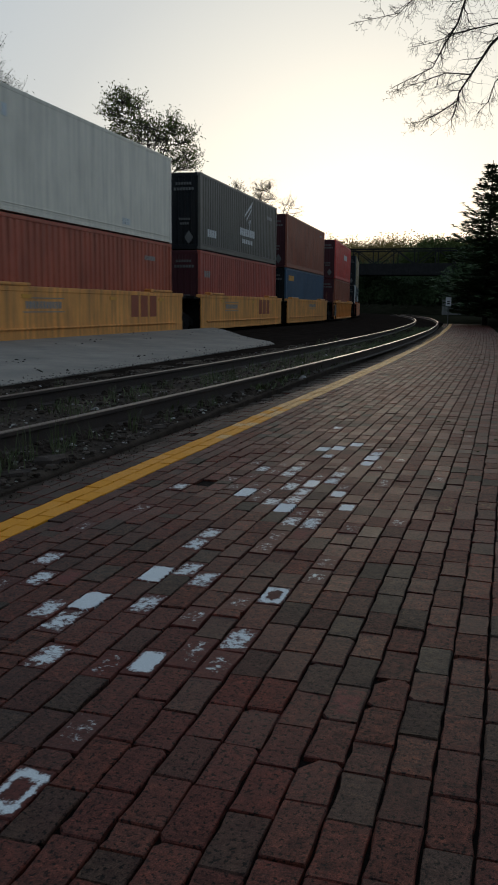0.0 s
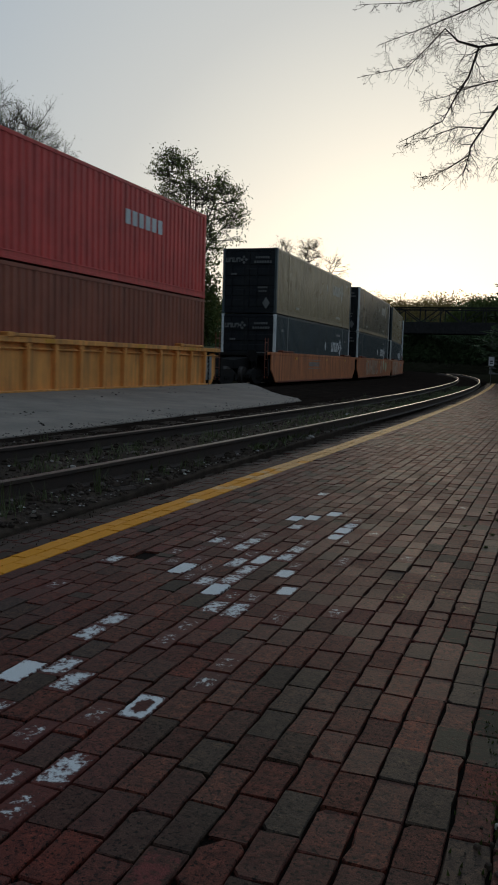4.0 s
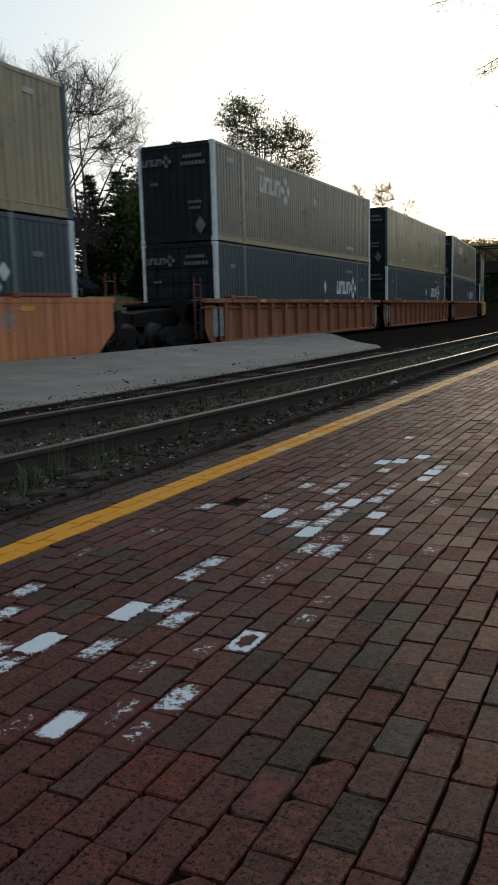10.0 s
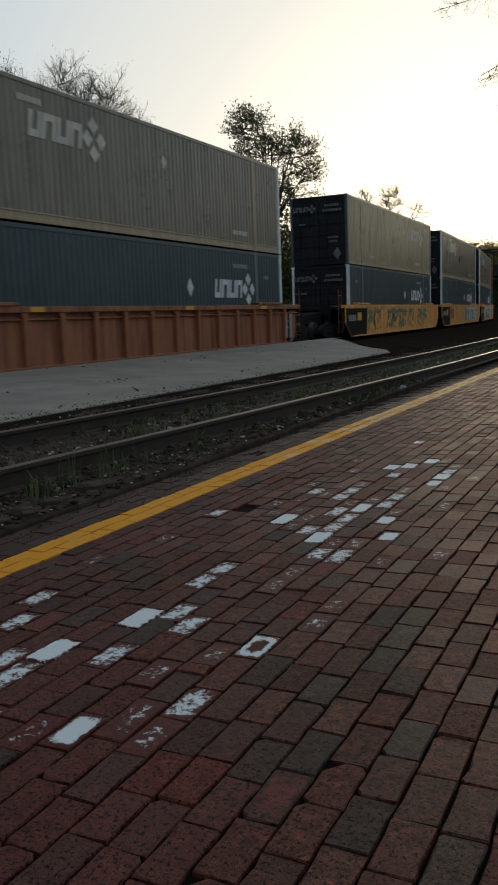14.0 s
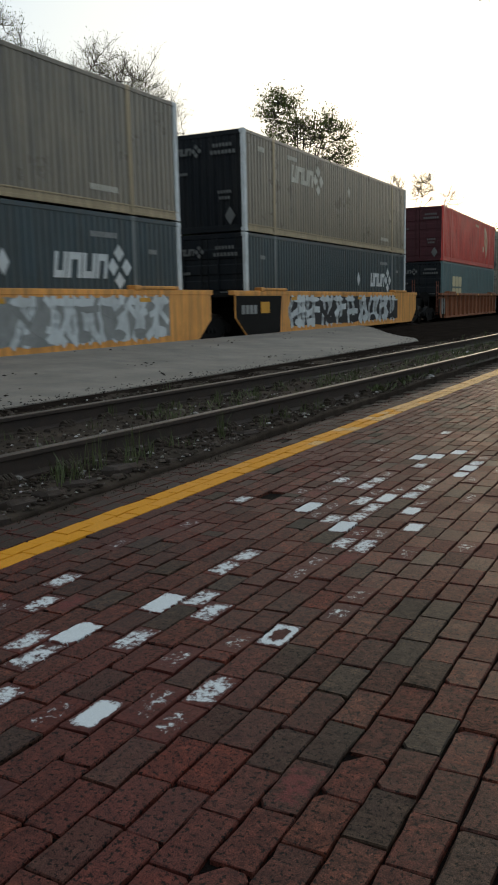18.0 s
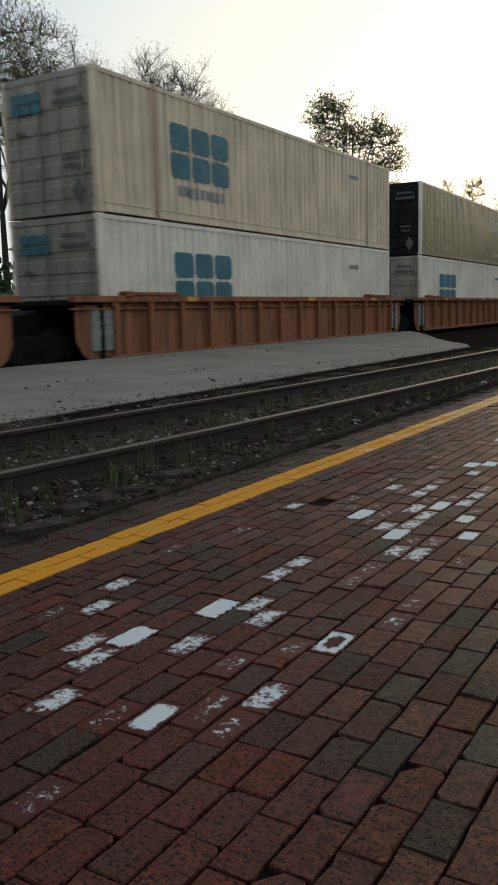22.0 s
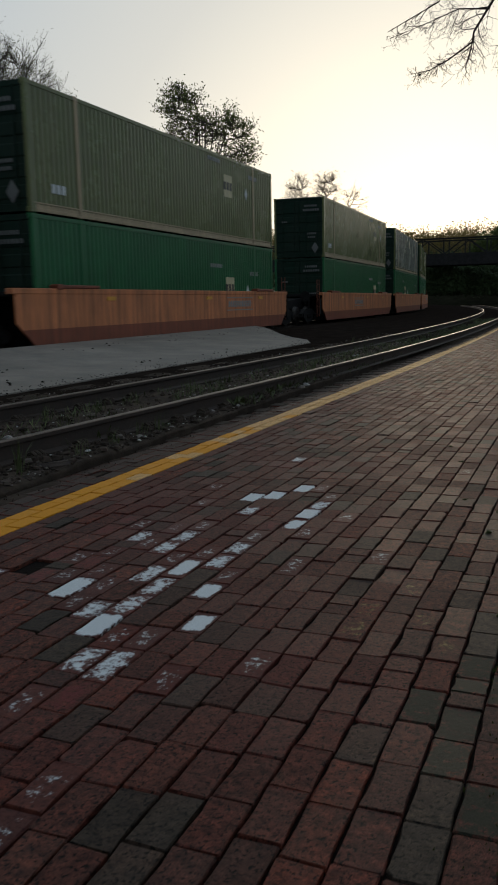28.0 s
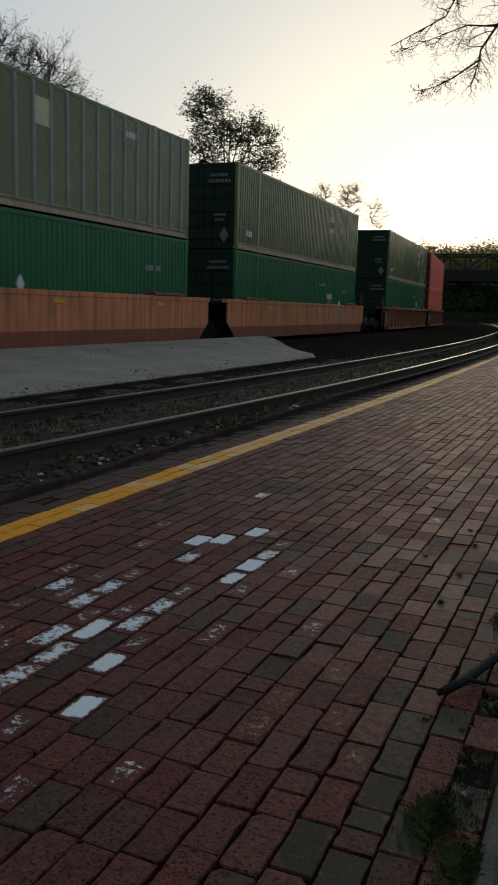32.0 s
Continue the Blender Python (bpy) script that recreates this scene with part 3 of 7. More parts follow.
for cx, cy in spots:
    for k in range(rnd.randint(4, 12)):
        x, y, r = cx + rnd.gauss(0, 0.16), cy + rnd.gauss(0, 0.45), rnd.uniform(0.012, 0.05)
        up = apron_z(x) if y < 31 else 0.09
        clod.add([(x - r, y, up), (x + r, y - r, up), (x, y + r * 1.3, up), (x + rnd.uniform(-r, r) * 0.3, y, up + r * rnd.uniform(0.25, 0.55))], [(0, 1, 3), (1, 2, 3), (2, 0, 3)])
tagged(part("dirt_clods", clod, M["soil"]), "dark clods of dirt scattered on the asphalt", "dirt", kind="stuff")


grit_bits = Shape()
for k in range(1500):
    y = -4 + 36 * rnd.random()
    x = -5.46 + abs(rnd.gauss(0, 0.22)) * -1 + 0.1 if y < 24 else -5.9 - (y - 25.2) * 0.6 + rnd.gauss(0, 0.5)
    r = rnd.uniform(0.006, 0.028)
    up = apron_z(x) - 0.001
    grit_bits.add([(x - r, y, up), (x + r, y - r, up), (x, y + r * 1.3, up), (x, y, up + r * 0.4)], [(0, 1, 3), (1, 2, 3), (2, 0, 3)])
tagged(part("edge_grit", grit_bits, M["soil"]), "dark grit spilling over the edge of the asphalt", "dirt", kind="stuff")


# ---- tracks ----
def rail_shape(line, centre, side, top, y0, y1):
    """A rail: foot, web and head along the curve; the running surface is the second paint."""
    prof = [(-0.07, -0.17), (0.07, -0.17), (0.07, -0.158), (0.012, -0.14), (0.010, -0.045), (0.036, -0.035), (0.036, -0.006), (0.028, 0.0), (-0.028, 0.0), (-0.036, -0.006), (-0.036, -0.035), (-0.010, -0.045), (-0.012, -0.14), (-0.07, -0.158)]
    s, n = Shape(), len(prof)
    us = [y0] + [u for u in range(int(y0) + 1, int(y1), 2)] + [y1]
    for u in us:
        x, y, turn = line(u, centre)
        c, d = math.cos(radians(turn)), math.sin(radians(turn))
        for px, pz in prof:
            q = px + side * (GAUGE / 2 + 0.036)
            s.v.append((x + q * c, y + q * d, top + pz))
    for i in range(len(us) - 1):
        for k in range(n):
            s.f.append((i * n + k, i * n + (k + 1) % n, (i + 1) * n + (k + 1) % n, (i + 1) * n + k))
            s.s.append(1 if k in (6, 7, 8) else 0)
    return s


def railway(name, line, centre, top, y0, y1, tie_step, tie_end, label):
    t = thing(name, label, "railway track", kind="structure")
    for side in (-1, 1):
        put("rail", rail_shape(line, centre, side, top, y0 - 2.0, y1).mesh("rail", M["rail"], M["railtop"]), t)
    ties = [Shape().box(-1.12, 1.12, -0.115, 0.115, -0.40, -0.245, 0.012).mesh("tie", M["tie"]) for _ in range(1)]
    plate = Shape().box(-0.13, 0.13, -0.1, 0.1, -0.25, -0.166, 0.006)
    # Spring clips on both sides of the rail's foot, each a pair of bent rods.
    for sx in (-1, 1):
        for sy in (-0.045, 0.0, 0.045):
            plate.tube([(sx * 0.060, sy, -0.155), (sx * 0.075, sy, -0.126), (sx * 0.105, sy, -0.112), (sx * 0.135, sy, -0.130), (sx * 0.145, sy, -0.17)], [0.013, 0.015, 0.015, 0.015, 0.014], 6)
        plate.box(sx * 0.105 - 0.045, sx * 0.105 + 0.045, -0.075, 0.075, -0.19, -0.135, 0.01)
    pm = plate.mesh("tie_plate", M["tie"])
    u, k = y0, 0
    while u < tie_end:
        x, y, turn = line(u, centre)
        m = pose(x, y, top, 0, 0, turn + rnd.uniform(-1.2, 1.2))
        ob = put("tie", ties[0], t)
        ob.matrix_basis = m
        if y0 + 2 < u < 12:
            for side in (-1, 1):
                p = put("tie_plate", pm, ob)
                p.location = (side * (GAUGE / 2 + 0.036), 0, 0)
        u += tie_step + rnd.uniform(-0.02, 0.02)
        k += 1
    return t


railway("railway_track", along_side, TRACK1, RAIL1, 0.0, 120.0, 0.52, 60, "empty track with rusty rails on old wooden ties in weedy gravel")
railway("railway_track_main", along, FACE, RAIL2, -120.0, 260.0, 0.6, 14, "track under the passing container train")

# Loose stones along the empty track.
st = Shape()
srnd = random.Random(11)
for k in range(21000):
    y = 3.0 + 27 * srnd.random() ** 1.5
    x = srnd.choice((srnd.uniform(-1.95, -1.2), srnd.uniform(-3.3, -2.1), srnd.uniform(-4.8, -3.5), srnd.uniform(-1.95, -1.4)))
    r = min(0.055, srnd.lognormvariate(-4.4, 0.5))
    z = bed1(x, y) + r * 0.2
    if x + side_x(y) > -2.0 + plat_x(y):
        continue
    turn, flat = srnd.uniform(0, 6.28), srnd.uniform(0.45, 0.95)
    p = []
    for ring, zz in ((1.0, 0.0), (0.78, 0.66)):
        for q in range(5):
            j = srnd.uniform(0.55, 1.3) * ring
            p.append((x + side_x(y) + r * j * math.cos(turn + q * 1.2566), y + r * j * 0.85 * math.sin(turn + q * 1.2566), z + zz * r * flat * srnd.uniform(0.8, 1.2)))
    p.append((x + side_x(y), y, z + r * flat * 0.95))
    st.add(p, [(q, (q + 1) % 5, 5 + (q + 1) % 5, 5 + q) for q in range(5)] + [(5 + q, 5 + (q + 1) % 5, 10) for q in range(5)])
stone_mat, n_, l_, b_ = shader("ballast_stone")
tint = ramp(n_, [(0.0, (0.022, 0.016, 0.0125)), (0.45, (0.046, 0.033, 0.025)), (0.78, (0.064, 0.047, 0.037)), (0.93, (0.13, 0.108, 0.092)), (0.97, (0.30, 0.27, 0.25)), (1.0, (0.42, 0.40, 0.38))])
l_.new(n_.new("ShaderNodeNewGeometry").outputs["Random Per Island"], tint.inputs["Fac"])
grit = noise_node(n_, l_, n_.new("ShaderNodeTexCoord").outputs["Object"], 90, 4, 0.7)
l_.new(mix_col(n_, l_, 0.5, tint.outputs["Color"], grit.outputs["Color"], "OVERLAY"), b_.inputs["Base Color"])
b_.inputs["Roughness"].default_value, b_.inputs["Specular IOR Level"].default_value = 0.9, 0.12
tagged(part("ballast_stones", st, stone_mat), "loose grey and brown ballast stones beside the rails", "gravel", kind="stuff")


# Low leafy weeds in the strip between the rail and the platform.
lw, wr0 = Shape(), random.Random(25)
for k in range(2100):
    y = 7 + 40 * wr0.random() ** 1.1
    edge_x = -2.08 + plat_x(y)
    x = edge_x - abs(wr0.gauss(0, 0.2)) if wr0.random() < 0.85 else TRACK1 + side_x(y) + wr0.uniform(-0.6, 0.6)
    if noise.noise((x * 0.4, y * 0.35, 8)) < (-0.05 if y < 11 else -0.4):
        continue
    z = bed1(x - side_x(y), y)
    for _ in range(wr0.randint(4, 11)):
        a, h, q = wr0.uniform(0, 6.28), wr0.uniform(0.03, 0.11), wr0.uniform(0.004, 0.009)
        bx, by = x + wr0.gauss(0, 0.06), y + wr0.gauss(0, 0.08)
        tx, ty = bx + math.cos(a) * h * 0.7, by + math.sin(a) * h * 0.7
        lw.add([(bx, by, z - 0.01), (tx - math.sin(a) * q, ty + math.cos(a) * q, z + h * 0.7), (tx + math.cos(a) * q * 2, ty + math.sin(a) * q * 2, z + h), (tx + math.sin(a) * q, ty - math.cos(a) * q, z + h * 0.7)], [(0, 1, 2, 3)])
tagged(part("low_weeds", lw, M["grass"]), "low green weeds between the rail and the platform", "weeds", kind="stuff")


# Weeds along the rails, as single tufts.
def tuft(seed, n, h, spread):
    r, s = random.Random(seed), Shape()
    for _ in range(n):
        a, x, y = r.uniform(0, 6.28), r.gauss(0, spread), r.gauss(0, spread)
        hh, lean, w = h * r.uniform(0.4, 1.0), r.uniform(0.05, 0.6), r.uniform(0.002, 0.005)
        dx, dy = math.cos(a), math.sin(a)
        px, py = -dy * w, dx * w
        m1 = (x + dx * hh * lean * 0.35, y + dy * hh * lean * 0.35, hh * 0.6)
        m2 = (x + dx * hh * lean, y + dy * hh * lean, hh)
        s.add([(x - px, y - py, 0), (x + px, y + py, 0), (m1[0] + px * 0.8, m1[1] + py * 0.8, m1[2]), (m1[0] - px * 0.8, m1[1] - py * 0.8, m1[2]), m2], [(0, 1, 2, 3), (3, 2, 4)])
    return s.mesh("weed_tuft", M["grass"])


tufts = [tuft(s, 14, 0.2, 0.04) for s in range(4)] + [tuft(9, 22, 0.3, 0.06), tuft(10, 12, 0.34, 0.04)]
wr = random.Random(5)
for k in range(260):
    y = 4.2 + 22 * wr.random() ** 1.4
    x = wr.choice((-1.78, -1.72, -1.66, -2.7, -3.1, -3.55, -3.65, -2.2)) + wr.gauss(0, 0.09)
    if x + side_x(y) > -2.06 + plat_x(y):
        continue
    ob = put("weed_tuft", wr.choice(tufts), at=(x + side_x(y), y, bed1(x, y) - 0.01))
    ob.rotation_euler.z, k2 = wr.uniform(0, 6.28), wr.uniform(0.5, 1.15)
    ob.scale = (k2, k2, k2)
    tagged(ob, "thin green weed tuft growing in the gravel by the rail", "weed", "weeds along the track")


# ---- the train ----
C53, C40, CH, CW = 16.154, 12.192, 2.896, 2.59
DECK, TOPZ = 0.31, 0.31 + 2.896 + 0.02     # container floors above the rail
MESH = {}


def made(key, build):
    if key not in MESH:
        MESH[key] = build()
    return MESH[key]


def side_panel(length, pitch, depth, high):
    """A corrugated side wall, standing in the plane x = 0 and facing +x."""
    s = Shape()
    n = int(round((length - 0.3) / pitch))
    w = (length - 0.3) / n
    pts = []
    for i in range(n):
        y = -length / 2 + 0.15 + i * w
        pts += [(0.0, y), (0.0, y + w * 0.42), (-depth, y + w * 0.54), (-depth, y + w * 0.88)]
    pts.append((0.0, length / 2 - 0.15))
    k = len(pts)
    for z in (0.18, high - 0.09):
        s.v += [(x, y, z) for x, y in pts]
    s.f = [(i, i + 1, k + i + 1, k + i) for i in range(k - 1)]
    s.s = [0] * len(s.f)
    return s.mesh("side_panel", PAINT["slate"])


def flat_panel(length, high, ribs):
    """A smooth side wall with thin seams, or with proud posts."""
    s = Shape()
    s.box(-0.03, 0, -length / 2 + 0.1, length / 2 - 0.1, 0.15, high - 0.08)
    return s.mesh("side_panel", PAINT["grey"])


def bars(spec, x=0.006):
    """Plain bars (y0, y1, z0, z1) a little proud of a wall."""
    s = Shape()
    for y0, y1, z0, z1 in spec:
        s.box(-0.004, x, y0, y1, z0, z1)
    return s


def mark_wordplate():
    """Four heavy slanted blocks, notched in turn above and below, and a lozenge of four smaller ones."""
    s = Shape()
    for k, (y, w) in enumerate(((-1.42, 0.36), (-1.0, 0.44), (-0.5, 0.42), (-0.02, 0.36))):
        z0, z1, q = -0.27, 0.27, w * 0.28
        for j in (0, 1):
            c = y + j * (w - q) + (0.02 if j else 0)
            s.prism([(c, z0), (c + q, z0), (c + q + 0.09, z1), (c + 0.09, z1)], "x", -0.004, 0.006)
        low = z0 if k % 2 == 0 else z1 - 0.15
        d = (low - z0) * 0.166
        s.prism([(y + q * 0.9 + d, low), (y + w - q * 0.9 + d, low), (y + w - q * 0.9 + d + 0.025, low + 0.15), (y + q * 0.9 + d + 0.025, low + 0.15)], "x", -0.004, 0.006)
    for dy, dz in ((0.0, 0.31), (0.0, -0.31), (0.28, 0.0), (-0.24, 0.0)):
        cy, cz = 0.86 + dy, dz
        s.prism([(cy - 0.19, cz), (cy, cz - 0.2), (cy + 0.19, cz), (cy, cz + 0.2)], "x", -0.004, 0.006)
    return s


def mark_lozenge(r=0.22):
    return Shape().prism([(-r * 0.8, 0), (0, -r * 1.2), (r * 0.8, 0), (0, r * 1.2)], "x", -0.004, 0.006)


def mark_threeblocks():
    """Three heavy blocks with cut corners, each parted across the middle."""
    s = Shape()
    for y in (-0.86, 0.0, 0.86):
        a, b = y - 0.39, y + 0.39
        for z, h in ((-0.62, 0.56), (0.02, 0.58)):
            s.prism([(a + 0.1, z), (b - 0.06, z), (b, z + 0.08), (b, z + h - 0.1), (b - 0.1, z + h), (a + 0.06, z + h), (a, z + h - 0.08), (a, z + 0.1)], "x", -0.004, 0.006)
    return s


def mark_wing():
    s = Shape()
    for k in range(4):
        s.prism([(-0.5 + 0.25 * k, -0.15 * k + 0.2), (0.6 - 0.1 * k, 0.75 - 0.22 * k), (0.75 - 0.1 * k, 0.95 - 0.25 * k), (-0.4 + 0.25 * k, -0.15 * k + 0.32)], "x", -0.004, 0.006)
    for k in range(8):
        s.box(-0.004, 0.006, -1.1 + k * 0.28, -0.9 + k * 0.28, -0.55, -0.25)
    for k in range(6):
        s.box(-0.004, 0.006, -0.8 + k * 0.27, -0.62 + k * 0.27, -0.85, -0.68)
    return s


def mark_fan():
    """A faded half disc in three bands with a small block beside it."""
    s = Shape()
    for r0, r1 in ((0.0, 0.42), (0.5, 0.8), (0.88, 1.25)):
        for i in range(8):
            a, b = radians(-60 + 20 * i), radians(-60 + 20 * (i + 1))
            s.prism([(r0 * math.cos(a), r0 * math.sin(a)), (r1 * math.cos(a), r1 * math.sin(a)), (r1 * math.cos(b), r1 * math.sin(b)), (r0 * math.cos(b), r0 * math.sin(b))][0 if r0 else 1:], "x", -0.004, 0.006)
    s.box(-0.004, 0.006, -0.75, -0.15, -0.6, -0.2)
    return s


def blob(r, y, z, w, h, m=11):
    """An uneven round outline."""
    q = [r.uniform(0.8, 1.1) for _ in range(m)]
    return [(y + w * math.cos(2 * math.pi * i / m) * q[i], z + h * math.sin(2 * math.pi * i / m) * q[i]) for i in range(m)]


def stroke(s, pts, width, lift, slot):
    """A flat ribbon along points (y, z)."""
    for (y0, z0), (y1, z1) in zip(pts, pts[1:]):
        d = math.hypot(y1 - y0, z1 - z0)
        a, b = -(z1 - z0) / d * width / 2, (y1 - y0) / d * width / 2
        e, f = (y1 - y0) / d * width * 0.3, (z1 - z0) / d * width * 0.3
        s.prism([(y0 + a - e, z0 + b - f), (y0 - a - e, z0 - b - f), (y1 - a + e, z1 - b + f), (y1 + a + e, z1 + b + f)], "x", -0.004, lift, slot)


def block_graffiti(seed, n, length, low, high, mats, bare=0.0, ground=True, fat=1.0):
    """Tall sprayed letterlike blocks over the height of a side, one mesh each, on a dark sprayed ground."""
    r, out = random.Random(seed), []
    if ground:
        top = [(-length / 2 + length * i / 16, high - r.uniform(0, 0.06)) for i in range(17)]
        foot = [(-length / 2 + length * i / 16, low + r.uniform(0, 0.08)) for i in range(17)]
        out.append(Shape().prism(foot + top[::-1], "x", -0.004, 0.004).mesh("graffiti", mats[1]))
    mid = (low + high) / 2
    for k in range(n):
        y, w, lean = -length / 2 + length * (k + 0.5) / n, length / n, r.uniform(-0.2, 0.35)
        if r.random() < bare:
            continue
        s = Shape()
        for j in range(r.randint(2, 3)):
            c = y + w * (j / 3.0 - 0.33) + r.uniform(-0.08, 0.08)
            bow = r.uniform(-0.25, 0.25)
            pts = [(c + lean * (f - 0.5) + bow * math.sin(f * math.pi) + 0.05 * math.sin(f * 9 + k), low + 0.06 + (high - low - 0.1) * f) for f in (0, 0.2, 0.4, 0.6, 0.8, 1)]
            stroke(s, pts, fat * w * r.uniform(0.13, 0.24), 0.0055 + 0.0008 * j, 0)
        stroke(s, [(y - w * 0.4, mid + r.uniform(-0.4, 0.4)), (y, mid + r.uniform(-0.3, 0.3)), (y + w * 0.4, mid + r.uniform(-0.4, 0.4))], fat * w * 0.16, 0.0082, r.choice((0, 0, 1)))
        s.prism(blob(r, y + r.uniform(-0.2, 0.2) * w, high - 0.12, w * 0.42, 0.1, 8), "x", -0.004, 0.009, 0)
        s.prism(blob(r, y + r.uniform(-0.2, 0.2) * w, low + 0.16, w * 0.3, 0.14, 8), "x", -0.004, 0.0095, r.choice((0, 1)))
        out.append(s.mesh("graffiti", *mats))
    return out


def buffed(seed, n, length, high, mat):
    """Patches of pale paint rolled over older graffiti."""
    r, out = random.Random(seed), []
    for k in range(n):
        y, w = -length / 2 + length * (k + 0.5) / n, length / n * r.uniform(0.32, 0.46)
        out.append(Shape().prism(blob(r, y, r.uniform(-0.1, 0.1), w, high * r.uniform(0.4, 0.5), 13), "x", -0.004, 0.012).mesh("graffiti", mat))
    return out


def end_wall(width, high, doors):
    """The wall at the leading end, in the plane y = 0 and facing -y."""
    s = Shape()
    if doors:
        out, n = [(0.05, 0.2), (0.0, 0.2)], 5
        for k in range(n):
            z, h = 0.3 + (high - 0.6) * k / n, (high - 0.6) / n
            out += [(0.0, z), (-0.02, z + 0.03), (-0.02, z + h * 0.62), (0.0, z + h * 0.62 + 0.03)]
        s.prism(out + [(0.0, high - 0.16), (0.05, high - 0.16)], "x", 0.012, width / 2 - 0.12)
        return s.mesh("door", PAINT["navy"])
    n = 9
    w = (width - 0.24) / n
    out = []
    for k in range(n):
        x0 = -width / 2 + 0.12 + k * w
        out += [(x0, 0.0), (x0 + w * 0.5, 0.0), (x0 + w * 0.6, 0.03), (x0 + w * 0.92, 0.03)]
    s.prism(out + [(width / 2 - 0.12, 0.0), (width / 2 - 0.12, 0.06), (-width / 2 + 0.12, 0.06)], "z", 0.2, high - 0.14)
    return s.mesh("end_wall", PAINT["navy"])


def frame_part(kind, length, width, high):
    s = Shape()
    if kind == "corner_post":
        s.box(-0.09, 0.012, -0.09, 0.09, 0, high, 0.012)
        for z in (0, high - 0.118):
            s.box(-0.12, 0.016, -0.1, 0.1, z, z + 0.118, 0.01)
    elif kind == "mid_post":
        s.box(-0.07, 0.014, -0.075, 0.075, 0, high, 0.01)
        for z in (0, high - 0.118):
            s.box(-0.1, 0.018, -0.09, 0.09, z, z + 0.118, 0.01)
    elif kind == "top_rail":
        s.box(-0.06, 0.008, -length / 2 + 0.08, length / 2 - 0.08, high - 0.11, high - 0.012, 0.008)
    elif kind == "bottom_rail":
        s.box(-0.05, 0.010, -length / 2 + 0.08, length / 2 - 0.08, 0.02, 0.10, 0.006)
        s.box(-0.05, -0.004, -length / 2 + 0.08, length / 2 - 0.08, 0.10, 0.2)
        s.box(-0.05, 0.012, -length / 2 + 0.08, length / 2 - 0.08, 0.2, 0.235, 0.006)
    elif kind == "roof":
        n = int(length / 0.6)
        out = [(length / 2 - 0.1, high - 0.07), (-length / 2 + 0.1, high - 0.07)]
        for k in range(n):
            y, w = -length / 2 + 0.1 + (length - 0.2) * k / n, (length - 0.2) / n
            out += [(y, high - 0.045), (y + w * 0.1, high - 0.02), (y + w * 0.6, high - 0.02), (y + w * 0.7, high - 0.045)]
        s.prism(out + [(length / 2 - 0.1, high - 0.045)], "x", -width / 2 + 0.06, width / 2 - 0.06)
    elif kind == "floor":
        s.box(-width / 2 + 0.06, width / 2 - 0.06, -length / 2 + 0.08, length / 2 - 0.08, 0.04, 0.16)
    elif kind == "lock_rod":
        s.tube([(0, 0, 0.1), (0, 0, high - 0.1)], [0.02, 0.02], 6)
        s.box(-0.05, 0.05, -0.02, 0.02, 0.95, 1.1, 0.006)
    elif kind == "end_header":
        s.box(-width / 2 + 0.05, width / 2 - 0.05, 0.0, 0.1, high - 0.15, high - 0.01, 0.01)
    elif kind == "end_sill":
        s.box(-width / 2 + 0.05, width / 2 - 0.05, 0.0, 0.1, 0.02, 0.2, 0.01)
    return s.mesh(kind, PAINT["slate"])


